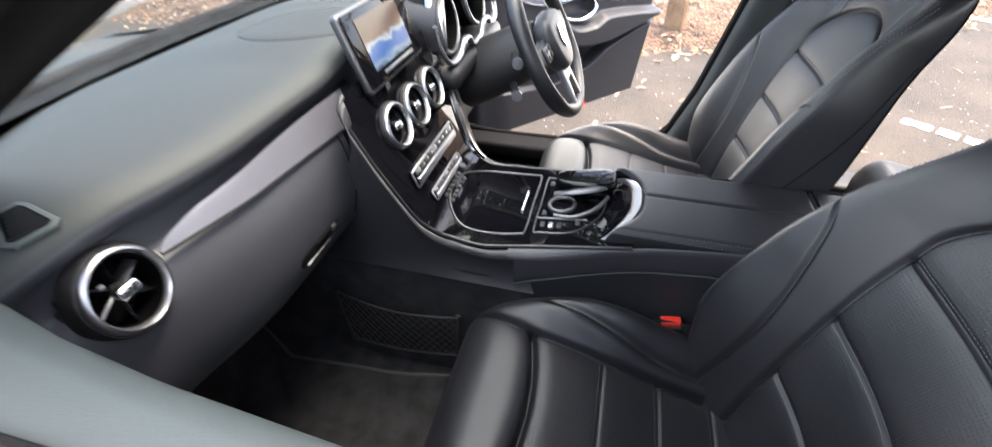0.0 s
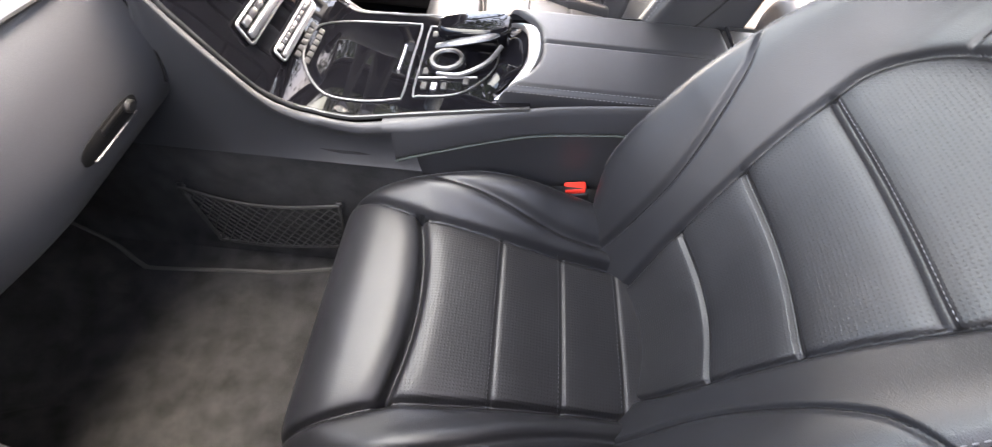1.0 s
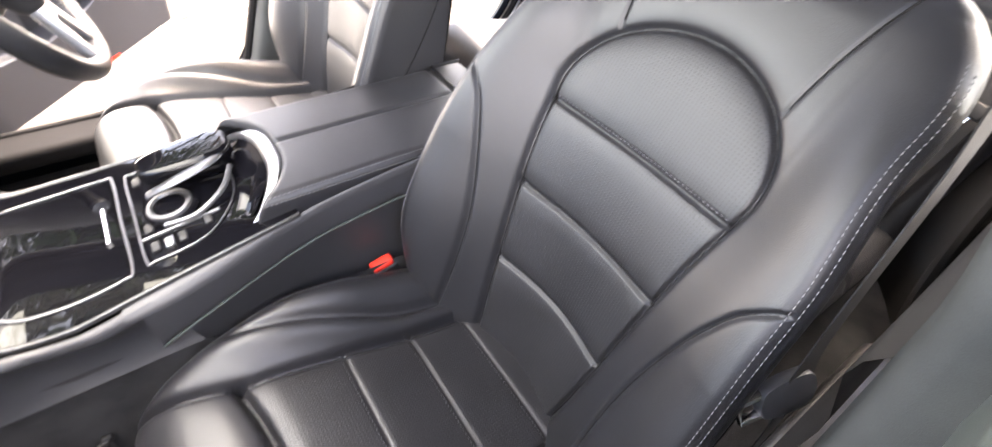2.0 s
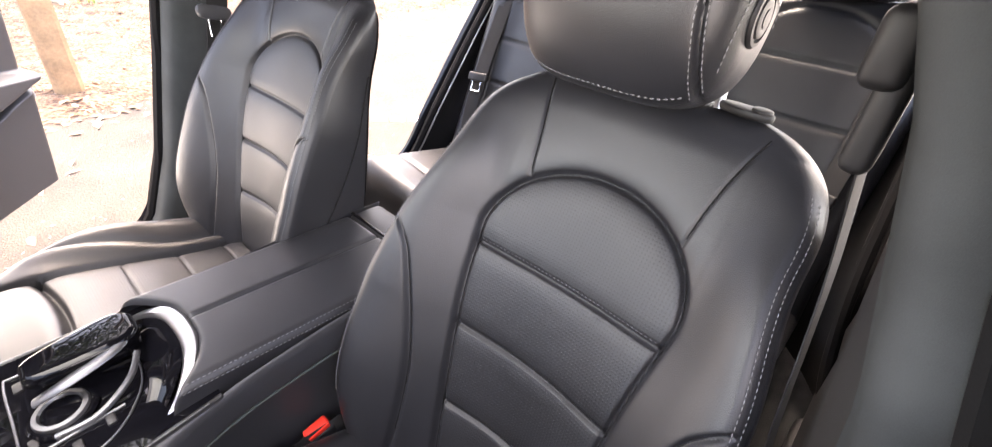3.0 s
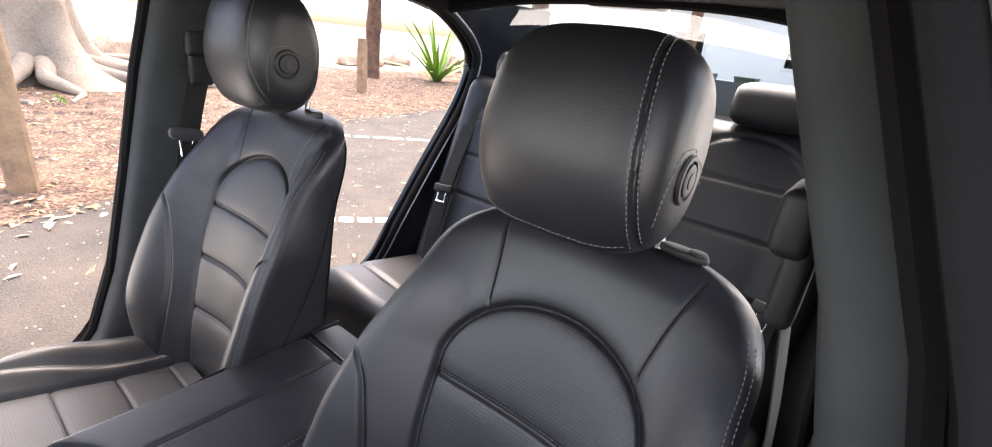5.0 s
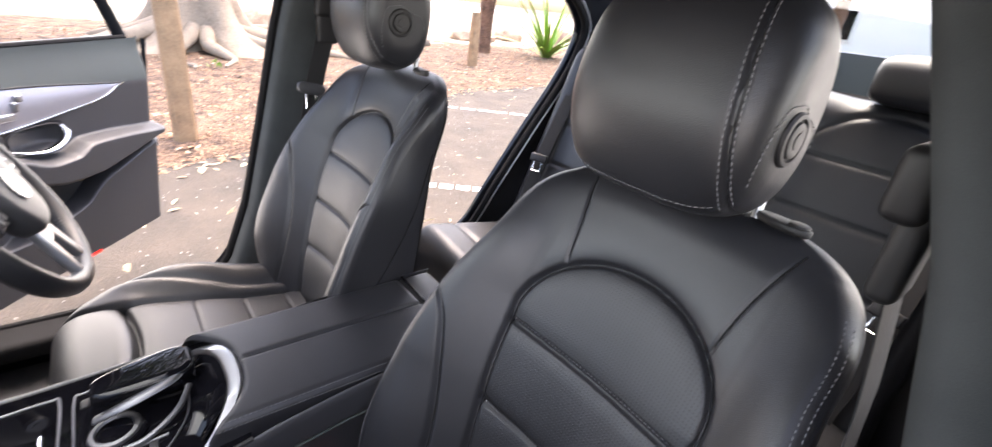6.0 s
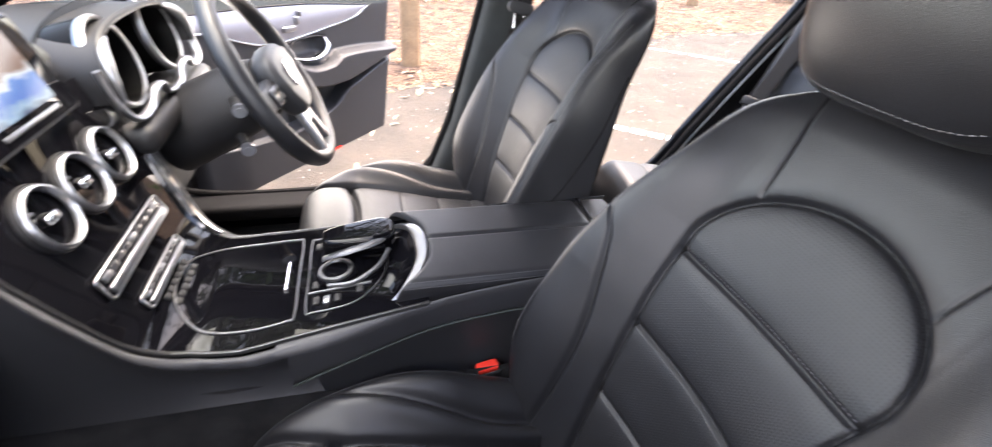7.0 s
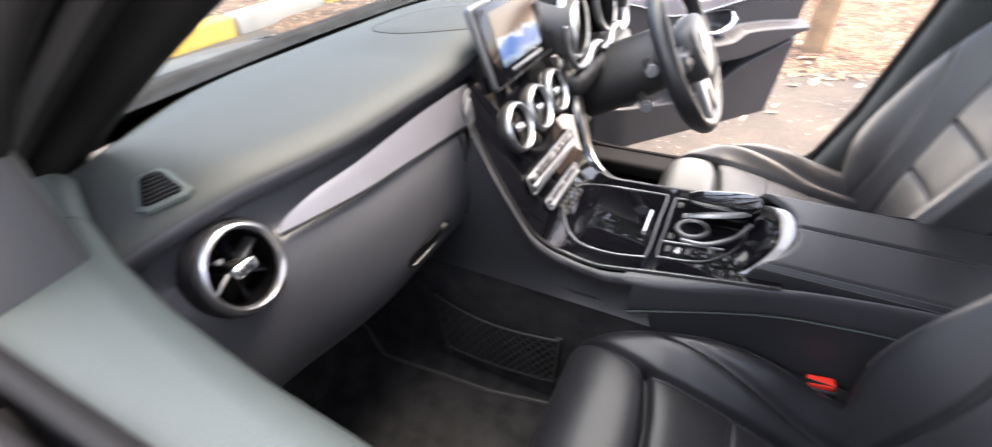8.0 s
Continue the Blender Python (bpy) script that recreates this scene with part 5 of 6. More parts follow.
        q = Vector((max(p.x + 0.12, 1.12 + 0.5 * ease(0.9, 1.3, p.z)), sg * (0.545 - 0.02 * ease(0.6, 1.2, p.z)), p.z + 0.01))
        r = p.lerp(q, v)
        r.y += sg * 0.02 * math.sin(v * math.pi)
        return r
    part("rear_side_trim", sheet(trim, lin(0, 1, 70), lin(0, 1, 16)), CLOTH, body, "black rear side trim")

    def quarter(t, v):
        i = t * n
        p = edge[int(i)].lerp(edge[min(int(i) + 1, n)], i - int(i)) + Vector((0.02, sg * 0.05, 0))
        q = Vector((2.15, sg * (0.80 - 0.12 * ease(0.9, 1.3, p.z)), min(p.z, 1.02)))
        r = p.lerp(q, v)
        r.y += sg * 0.08 * math.sin(v * math.pi) * ease(1.3, 0.8, p.z)
        return r
    part("rear_quarter", sheet(quarter, lin(0, 1, 60), lin(0, 1, 20)), PAINT, body)
    # front wing
    part("front_wing", sheet(lambda u, v: (-0.66 - 1.25 * u, sg * (0.84 - 0.10 * u ** 3 - 0.10 * ease(0.75, 1.0, v)), 0.30 + (0.52 - 0.16 * u) * v), lin(0, 1, 20), lin(0, 1, 16)), PAINT, body)
part("headliner", sheet(lambda x, y: (x, y, 1.392 - 0.035 * (abs(y) / 0.53) ** 3 - 0.02 * ease(0.6, 1.14, x) - 0.03 * ease(0.1, -0.16, x)), lin(-0.16, 1.14, 40), lin(-0.53, 0.53, 30)), CLOTH, body, "black headliner")
part("roof_panel", sheet(lambda x, y: (x, y, 1.432 - 0.05 * (abs(y) / 0.60) ** 3 - 0.05 * ease(0.6, 1.2, x) - 0.05 * ease(0.1, -0.2, x)), lin(-0.2, 1.2, 30), lin(-0.60, 0.60, 24)), PAINT, body)
part("roof_header", rbox((-0.17, 0, 1.365), (0.06, 1.02, 0.035), 0.012), CLOTH, body)
part("rear_header", tube(spline([(1.08, -0.53, 1.325), (1.14, -0.3, 1.365), (1.155, 0, 1.377), (1.14, 0.3, 1.365), (1.08, 0.53, 1.325)], 8), 0.018, 8), CLOTH, body)
part("brake_light_housing", rbox((1.18, 0.0, 1.366), (0.07, 0.20, 0.022), 0.010, 4), HARD, body)
part("parcel_shelf", rbox((1.50, 0, 1.085), (0.38, 1.12, 0.03), 0.012), CLOTH, body)
part("rear_window_sill", sheet(lambda y, v: (1.645 + 0.02 * v - 0.12 * (y / 0.55) ** 2, y, 1.09 + 0.115 * v), lin(-0.56, 0.56, 30), lin(0, 1, 8)), SOFT, body, "grey lower edge of the rear window")
part("boot_lid", sheet(lambda u, v: (1.68 + 0.50 * u, (v - 0.5) * 1.4, 1.12 - 0.08 * u - 0.35 * ease(0.9, 1.0, u) - 0.10 * (2 * v - 1) ** 4), lin(0, 1, 20), lin(0, 1, 24)), PAINT, body)
part("tail_panel", rbox((2.18, 0, 0.66), (0.06, 1.5, 0.70), 0.03), PAINT, body)
part("bonnet", sheet(lambda u, v: (-1.02 - 0.90 * u, (v - 0.5) * 1.42, 0.822 - 0.13 * u - 0.22 * ease(0.9, 1.0, u) - 0.07 * (2 * v - 1) ** 4), lin(0, 1, 30), lin(0, 1, 24)), PAINT, body, "dark blue bonnet")
part("cowl", rbox((-1.02, 0, 0.84), (0.12, 1.30, 0.035), 0.012), HARD, body, "black plastic cowl below the windscreen")
for wx in (-1.30, 1.55):
    for sg in (-1, 1):
        m = axes((wx, sg * 0.70, 0.315), (1, 0, 0), (0, 0, 1))
        tyre = part("wheel", turned([(0.20, -0.10), (0.29, -0.105), (0.312, -0.09), (0.315, 0.0), (0.312, 0.09), (0.29, 0.105), (0.20, 0.10)], 48, m, False), RUBBER, body, "black tyre", 50)
        part("wheel_rim", turned([(0.215, -0.095), (0.20, -0.085), (0.17, -0.05), (0.06, -0.06), (0.001, -0.065)], 32, m @ Matrix.Rotation(math.pi if sg < 0 else 0.0, 4, "X")), SATIN, tyre, "silver alloy rim", 50)
part("front_panel", rbox((-1.92, 0, 0.45), (0.06, 1.36, 0.42), 0.03), PAINT, body)

windscreen = single("window_1", sheet(lambda u, v: (-0.99 + 0.85 * v + 0.10 * (2 * u - 1) ** 2 * (1 - v), (u - 0.5) * (1.28 - 0.22 * v), 0.875 + 0.475 * v + 0.02 * math.sin(v * math.pi)), lin(0, 1, 24), lin(0, 1, 20)), WINDOW, "clear windscreen glass", "window", kind="structure")
windscreen.visible_shadow = False
part("screen_band", sheet(lambda u, v: (-0.984 + 0.085 * v * (1 + 1.1 * (2 * u - 1) ** 4) + 0.10 * (2 * u - 1) ** 2 * (1 - 0.1 * v), (u - 0.5) * (1.27 - 0.022 * v), 0.868 + 0.0535 * v * (1 + 1.1 * (2 * u - 1) ** 4)), lin(0, 1, 40), lin(0, 1, 5)), FRIT, windscreen, "black lower edge of the windscreen")
rearglass = single("window_2", sheet(lambda u, v: (1.155 + 0.50 * v - 0.10 * (2 * u - 1) ** 2 * v, (u - 0.5) * (1.0 + 0.10 * v), 1.378 - 0.17 * v - 0.035 * (2 * u - 1) ** 2 * (1 - v)), lin(0, 1, 24), lin(0, 1, 14)), WINDOW, "rear window glass", "window", kind="structure")
rearglass.visible_shadow = False

# ---- passenger door, shut with its window down ----
pdoor = thing("door_1", (-0.2, -0.72, 0.40), "closed passenger door with the window lowered", "car door", kind="structure")


def belt_y(x):
    return straight(x, ((-0.66, 0.585), (-0.58, 0.616), (-0.50, 0.638), (-0.41, 0.656), (-0.31, 0.668), (-0.15, 0.679), (0.25, 0.690)))


def belt_trim(x, v):
    yi = belt_y(x)
    t = (v * 4.0)
    if t < 1:
        y, z = yi + 0.012 * (1 - t), 0.88 + 0.07 * t
    elif t < 2:
        a = (t - 1) * math.pi / 2
        y, z = yi + 0.022 * (1 - math.cos(a)), 0.95 + 0.020 * math.sin(a)
    else:
        k = (t - 2) / 2
        y, z = yi + 0.022 + (0.726 - yi - 0.022) * k, 0.970 - 0.004 * k
    return (x, -y, z)


part("belt_trim", sheet(belt_trim, lin(-0.565, 0.25, 60), lin(0, 1, 40)), SOFT, pdoor, "soft black top of the door panel")
part("belt_trim_front", sheet(belt_trim, lin(-0.66, -0.567, 10), lin(0, 1, 40)), SOFT, pdoor)
part("inner_panel", sheet(lambda x, v: (x, -(belt_y(x) + 0.012 + 0.02 * v - 0.05 * math.exp(-((v - 0.45) / 0.1) ** 2)), 0.88 - 0.5 * v), lin(-0.66, 0.2, 40), lin(0, 1, 30)), SOFTLOW, pdoor)
part("inner_weatherstrip", tube([(x, -0.730, 0.968) for x in lin(-0.60, 0.27, 20)], 0.007, 8), RUBBER, pdoor, "rubber window seal")
part("outer_weatherstrip", tube([(x, -0.752, 0.964) for x in lin(-0.60, 0.27, 20)], 0.006, 8), RUBBER, pdoor)
part("waist_strip", rbox((-0.16, -0.767, 0.962), (0.90, 0.016, 0.014), 0.004), CHROME, pdoor, "chrome waist strip")
part("outer_skin", sheet(lambda x, v: (x, -(0.775 + 0.09 * math.sin(min(v * 2.2, 1.57)) - 0.05 * ease(0.6, 1, v)), 0.958 - 0.68 * v), lin(-0.64, 0.30, 30), lin(0, 1, 24)), PAINT, pdoor, "dark blue door skin")
part("mirror_corner", rbox((-0.532, -0.690, 1.003), (0.088, 0.075, 0.130), 0.012, 4), SOFTLOW, pdoor, "black plastic mirror corner")
frame_line = spline([(-0.60, -0.675, 0.97), (-0.42, -0.655, 1.13), (-0.20, -0.615, 1.265), (-0.02, -0.585, 1.335), (0.15, -0.575, 1.36)], 8)
part("window_frame", tube(frame_line, 0.016, 10), RUBBER, pdoor, "black window frame")
zs = lin(1.35, 0.95, 16)
part("rear_window_frame", loft([[(front_x(z) - 0.075, -(inner_y(z) + 0.074), z), (front_x(z) - 0.07, -(inner_y(z) + 0.066), z), (front_x(z) + 0.0, -(inner_y(z) + 0.066), z), (front_x(z) + 0.0, -(inner_y(z) + 0.135), z), (front_x(z) - 0.075, -(inner_y(z) + 0.135), z)] for z in zs]), RUBBER, pdoor, "black window frame")
part("frame_strip", tube([(front_x(z) - 0.0765, -(inner_y(z) + 0.092), z) for z in zs], 0.0014, 8), SOFTLOW, pdoor, "grey frame edge")

# ---- rear passenger-side door, shut ----
rdoor = thing("door_2", (0.7, -0.75, 0.40), "closed rear passenger-side door", "car door", kind="structure")
part("inner_panel", sheet(lambda x, v: (x, -(0.69 - 0.03 * math.exp(-((v - 0.4) / 0.1) ** 2)), 0.95 - 0.57 * v), lin(0.40, 1.16, 20), lin(0, 1, 20)), HARD, rdoor)
part("outer_skin", sheet(lambda x, v: (x, -(0.775 + 0.08 * math.sin(min(v * 2.2, 1.57))), 0.958 - 0.66 * v), lin(0.33, 1.2, 20), lin(0, 1, 20)), PAINT, rdoor)
part("belt_trim", rbox((0.76, -0.71, 0.955), (0.78, 0.06, 0.02), 0.008), SOFT, rdoor)
pane = part("pane", sheet(lambda x, v: (x, -(0.73 - 0.165 * v), 0.96 + 0.40 * v), lin(0.45, 1.14, 12), lin(0, 1, 8), lambda x, v: x < 1.19 - 0.25 * v), WINDOW, rdoor, "side window glass")
pane.visible_shadow = False

# ---- driver's door, wide open ----
ddoor = thing("door_3", (-0.58, 0.80, 0.26), "open driver's door with black panel, silver trim and pull handle", "car door", kind="structure")
DU = Vector((0.67, 0.80, 0)).normalized()
MD = axes((-0.58, 0.80, 0), DU, (0, 0, 1))
MD.translation = Vector((-0.58, 0.80, 0))


def leaf(u, z, d=0.0):
    return MD @ Vector((u, z, d))


def trim_low(u):
    return knots(u, ((0.03, 0.832), (0.19, 0.806), (0.252, 0.781), (0.332, 0.757), (0.433, 0.751), (0.65, 0.770), (0.788, 0.788), (0.879, 0.8215), (1.05, 0.8155)))


def trim_high(u):
    return knots(u, ((0.03, 0.869), (0.21, 0.868), (0.37, 0.864), (0.57, 0.853), (0.879, 0.822), (1.05, 0.816)))


def arm_top(u):
    return knots(u, ((0.30, 0.700), (0.42, 0.690), (0.51, 0.655), (0.60, 0.653), (0.632, 0.666), (0.665, 0.679), (0.79, 0.674), (1.02, 0.655)))


def arm_low(u):
    return knots(u, ((0.30, 0.640), (0.44, 0.600), (0.54, 0.571), (0.67, 0.567), (0.80, 0.588), (1.02, 0.625)))


def pocket_lip(u):
    return knots(u, ((0.03, 0.47), (0.40, 0.445), (0.528, 0.462), (0.627, 0.482), (0.697, 0.525), (0.764, 0.548), (1.02, 0.60)))


def door_edge(z):
    return 0.952 + 0.185 * (z - 0.31)


def door_depth(u, z):
    d = -0.035 * ease(0.80, 0.96, z)
    on = ease(0.33, 0.46, u)
    d += 0.058 * ease(arm_top(u) + 0.010, arm_top(u) - 0.012, z) * ease(arm_low(u) - 0.012, arm_low(u) + 0.014, z) * on
    low = ease(pocket_lip(u) + 0.007, pocket_lip(u) - 0.007, z)
    d += 0.022 * low * ease(0.05, 0.2, u)
    d -= 0.045 * (1 - low) * ease(arm_low(u) + 0.008, arm_low(u) - 0.006, z) * on * ease(0.90, 0.72, u)
    d -= 0.034 * math.exp(-((u - 0.535) / 0.078) ** 6 - ((z - 0.712) / 0.032) ** 6)
    r = max(0.07 - u, 0, u - door_edge(z) + 0.04) / 0.04
    return d - 0.028 * min(r, 1) ** 2


def band(low, high):
    def at(a, v):
        n = 0.03 + 1.0 * a
        z = low(n) + (high(n) - low(n)) * v
        u = 0.03 + a * (door_edge(z) - 0.03)
        return leaf(u, z, door_depth(u, z))
    return at


across_door = lin(0, 1, 170)
part("upper_panel", sheet(band(trim_high, lambda u: 0.955), across_door, lin(0, 1, 20)), SOFT, ddoor, "soft black upper door panel")
part("lower_panel", sheet(band(lambda u: 0.302, lambda u: trim_low(u)), across_door, lin(0, 1, 150)), SOFTLOW, ddoor, "black lower door panel with armrest and pocket")
part("silver_trim", sheet(lambda a, v: Vector(band(trim_low, trim_high)(a, v)) + MD.to_3x3() @ Vector((0, 0, 0.004 * math.sin(math.pi * v) ** 0.4 if 0 < v < 1 else 0)), lin(0.01, 0.845, 90), lin(0, 1, 24)), TRIM, ddoor, "brushed silver door trim")
for edge_of in (trim_low, trim_high):
    part("trim_edge", tube([Vector(band(edge_of, edge_of)(a, 0)) + MD.to_3x3() @ Vector((0, 0, 0.003)) for a in lin(0.01, 0.85, 60)], 0.0026, 8), CHROME if edge_of is trim_low else HARD, ddoor)
part("outer_skin", slab([(0.0, 0.235), (0.9, 0.262), (1.062, 0.262), (1.045, 0.30), (1.0, 0.36), (0.995, 0.50), (1.05, 0.80), (1.05, 0.955), (0.0, 0.955)], 0.055, MD @ Matrix.Translation((0, 0, -0.13)), 0.012, 3), PAINT, ddoor, "dark blue door skin")
part("door_core", slab([(0.02, 0.28), (0.94, 0.28), (0.945, 0.32), (0.985, 0.60), (1.01, 0.80), (1.01, 0.95), (0.02, 0.95)], 0.06, MD @ Matrix.Translation((0, 0, -0.10)), 0.006), HARD, ddoor)
part("bottom_seal", tube([leaf(u, 0.288, -0.03) for u in lin(0.05, 0.97, 12)], 0.008, 8), RUBBER, ddoor)
part("edge_seal", tube([leaf(door_edge(z) + 0.004, z, -0.035) for z in lin(0.29, 0.95, 20)], 0.008, 8), RUBBER, ddoor)
pull = spline([leaf(0.47, 0.690, -0.012), leaf(0.50, 0.680, 0.004), leaf(0.548, 0.676, 0.014), leaf(0.595, 0.690, 0.016), leaf(0.620, 0.715, 0.014), leaf(0.618, 0.738, 0.004)], 8)
part("pull_handle", tube(pull, [0.003 + 0.010 * math.sin(math.pi * (i / (len(pull) - 1)) ** 1.2) for i in range(len(pull))], 12, flat=0.55), CHROME, ddoor, "chrome door pull")
part("handle_surround", tube([leaf(0.535 + 0.088 * math.copysign(abs(math.cos(t)) ** 0.6, math.cos(t)), 0.712 + 0.037 * math.copysign(abs(math.sin(t)) ** 0.6, math.sin(t)), 0.003) for t in lin(0, 2 * math.pi * 35 / 36, 36)], 0.003, 8, True), HARD, ddoor)
for u, z, wide, tall in ((0.510, 0.833, 0.020, 0.020), (0.495, 0.812, 0.016, 0.026), (0.458, 0.788, 0.056, 0.020)):
    part("seat_switch", rbox(None, (wide, tall, 0.014), 0.005, 3, MD @ Matrix.Translation((u, z, 0.006))), SATIN, ddoor, "satin silver seat-shaped switch")
part("speaker_grille", turned([(0.085, 0.0), (0.085, 0.006), (0.078, 0.010), (0.0, 0.011)], 40, MD @ Matrix.Translation((0.17, 0.52, 0.0))), HARD, ddoor)
part("red_lamp", rbox(None, (0.060, 0.016, 0.016), 0.004, 3, MD @ Matrix.Translation((0.600, 0.306, 0.014))), LAMPRED, ddoor, "lit red warning lamp")
part("latch", rbox(None, (0.02, 0.10, 0.05), 0.005, 3, MD @ Matrix.Translation((1.035, 0.60, -0.05))), STEEL, ddoor)
for u in (0.77, 0.85):
    part("edge_clip", rbox(None, (0.05, 0.012, 0.010), 0.003, 2, MD @ Matrix.Translation((u, 0.291, -0.006))), STEEL, ddoor)
frm = spline([leaf(1.0, 0.95, -0.06), leaf(0.965, 1.10, -0.09), leaf(0.90, 1.30, -0.15), leaf(0.80, 1.35, -0.17), leaf(0.55, 1.325, -0.16), leaf(0.25, 1.16, -0.11), leaf(0.04, 0.97, -0.06)], 8)
part("window_frame", tube(frm, 0.02, 10), RUBBER, ddoor, "black window frame")
part("window_seal", tube([leaf(u, 0.958, -0.045) for u in lin(0.03, 1.0, 12)], 0.008, 8), RUBBER, ddoor)

# ---- floor mat and cargo net ----
mat_line = spline([(-0.20, -0.235, 0), (-0.45, -0.236, 0), (-0.66, -0.250, 0), (-0.70, -0.245, 0), (-0.78, -0.205, 0), (-0.86, -0.20, 0), (-0.90, -0.23, 0), (-0.92, -0.40, 0), (-0.90, -0.58, 0), (-0.84, -0.61, 0), (-0.50, -0.615, 0), (-0.22, -0.61, 0)], 6, True)
fm = thing("floor_mat", (-0.5, -0.42, 0.28), "black carpet floor mat with pale piping in the footwell", "floor mat")
bm = bmesh.new()
tops = [bm.verts.new((p.x, p.y, floor_height(p.x) + 0.014)) for p in mat_line]
lows = [bm.verts.new((p.x, p.y, floor_height(p.x) + 0.005)) for p in mat_line]
n = len(tops)
for i in range(n):
    bm.faces.new((tops[i], tops[(i + 1) % n], lows[(i + 1) % n], lows[i]))
mid = [bm.verts.new((-0.55 + (v.co.x + 0.55) * 0.5, -0.42 + (v.co.y + 0.42) * 0.5, floor_height(-0.55 + (v.co.x + 0.55) * 0.5) + 0.015)) for v in tops]
cen = bm.verts.new((-0.55, -0.42, floor_height(-0.55) + 0.015))
for i in range(n):
    bm.faces.new((tops[i], mid[i], mid[(i + 1) % n], tops[(i + 1) % n]))
    bm.faces.new((mid[i], cen, mid[(i + 1) % n]))
part("mat", bm, CARPET, fm, "black carpet mat")
part("piping", tube([(p.x, p.y, floor_height(p.x) + 0.014) for p in mat_line], 0.0042, 6, True), PIPING, fm, "pale piping")
net = thing("cargo_net", (-0.45, -0.18, 0.31), "black elastic cargo net on the side of the footwell", "net")


def on_net(u, v):
    """u along the net, v up it."""
    x = -0.585 + 0.285 * u + 0.03 * (1 - v) * (1 - u)
    z = 0.315 + 0.02 * u + v * (0.135 - 0.03 * u)
    y = -0.186 + 0.018 * v - 0.020 * math.sin(math.pi * u) * (0.4 + 0.6 * v)
    return Vector((x, y, z))


verts = bmesh.new()
strands = []
for k in range(-8, 17):
    for sg in (1, -1):
        pts = []
        for t in lin(0, 1, 13):
            u = (k + sg * t * 5.5) / 14 + (0.0 if sg > 0 else 0.15)
            if 0 <= u <= 1:
                pts.append(on_net(u, t) + Vector((0, -0.0015 * sg, 0)))
        if len(pts) > 2:
            strands.append(tube(pts, 0.0014, 5))
me = bpy.data.meshes.new("netting")
for b in strands:
    tmp = bpy.data.meshes.new("tmp")
    b.to_mesh(tmp)
    b.free()
    verts.from_mesh(tmp)
    bpy.data.meshes.remove(tmp)
part("netting", verts, NETTING, net, "crossed black elastic strands")
ring = [on_net(u, 1) for u in lin(0, 1, 16)] + [on_net(1, v) for v in lin(0.9, 0.1, 8)] + [on_net(u, 0) for u in lin(1, 0, 16)] + [on_net(0, v) for v in lin(0.1, 0.9, 8)]
part("net_cord", tube(ring, 0.0032, 7, True), NETTING, net, "black net cord")
for u, v in ((0, 0), (1, 0), (0, 1), (1, 1)):
    part("net_hook", rbox(on_net(u, v) + Vector((0, 0.004, 0)), (0.014, 0.008, 0.012), 0.003), HARD, net)

# ---- belts and buckles ----


def buckle(x, y, z):
    b = thing("belt_buckle", (x, y, z), "black seat belt buckle with a red release button", "seat belt buckle", "belt buckles")
    tilt = Matrix.Translation((x, y, z)) @ Matrix.Rotation(radians(-12), 4, "Y")
    part("buckle_body", rbox(None, (0.048, 0.024, 0.085), 0.007, 4, tilt @ Matrix.Translation((0, 0, -0.05))), HARD, b)
    part("release_button", rbox(None, (0.038, 0.019, 0.014), 0.004, 3, tilt @ Matrix.Translation((0, 0, -0.004))), RED, b, "red release button")
    part("buckle_stem", tube([(x + 0.012, y, z - 0.08), (x + 0.05, y, z - 0.19)], 0.012, 10, flat=0.5), HARD, b)
    return b


first = buckle(0.116, -0.138, 0.524)
copy_thing(first, pose(0.116, 0.138, 0.524))


def front_belt(sg, line, at):
    b = thing("seat_belt", (0.36, sg * 0.64, 0.5), "black front seat belt hanging on the centre pillar", "seat belt", "seat belts")
    pts = spline([(0.385, sg * 0.572, 1.125)] + line, 8)
    part("webbing", ribbon(pts, [(1, 0, 0.25)] * len(pts), 0.047), BELT, b, "black belt webbing")
    up = 0.032 if sg > 0 else 0.0
    part("belt_guide", rbox((0.392, sg * 0.571, 1.138 + up), (0.075, 0.030, 0.055), 0.010, 4), HARD, b)
    part("height_slider", rbox((0.385, sg * 0.580, 1.10 + up), (0.05, 0.022, 0.10), 0.009, 4), HARD, b)
    wide = Matrix.Diagonal((0.5, 1.75, 1.0, 1.0)) if sg > 0 else Matrix()
    grip = part("tongue_grip", slab([(p.x, p.y) for p in spline([(-0.026, 0.016, 0), (0.020, 0.019, 0), (0.031, 0.0, 0), (0.020, -0.019, 0), (-0.026, -0.016, 0)], 5, True)], 0.014, at @ wide @ Matrix.Translation((0, 0, -0.007)), 0.004), SOFTLOW, b)
    part("tongue", tube([at @ Vector(p) for p in ((-0.012, 0.012, 0.0), (-0.050, 0.011, 0.0), (-0.050, -0.011, 0.0), (-0.012, -0.012, 0.0))], 0.0050, 6, True, 0.5), CHROME, grip, "chrome belt tongue")
    return b


front_belt(1, [(0.360, 0.596, 1.0), (0.342, 0.618, 0.88), (0.29, 0.672, 0.66), (0.235, 0.686, 0.44)], axes((0.350, 0.602, 0.972), (0.15, 0.15, 0.97), (1, 0.12, 0.1)))
front_belt(-1, [(0.40, -0.598, 0.976), (0.385, -0.605, 0.939), (0.365, -0.613, 0.887), (0.34, -0.622, 0.827), (0.315, -0.632, 0.774), (0.300, -0.650, 0.70), (0.26, -0.670, 0.52), (0.235, -0.686, 0.44)], axes((0.296, -0.6365, 0.746), (0.96, -0.25, 0.14), (0.0, 0.45, 0.89)))


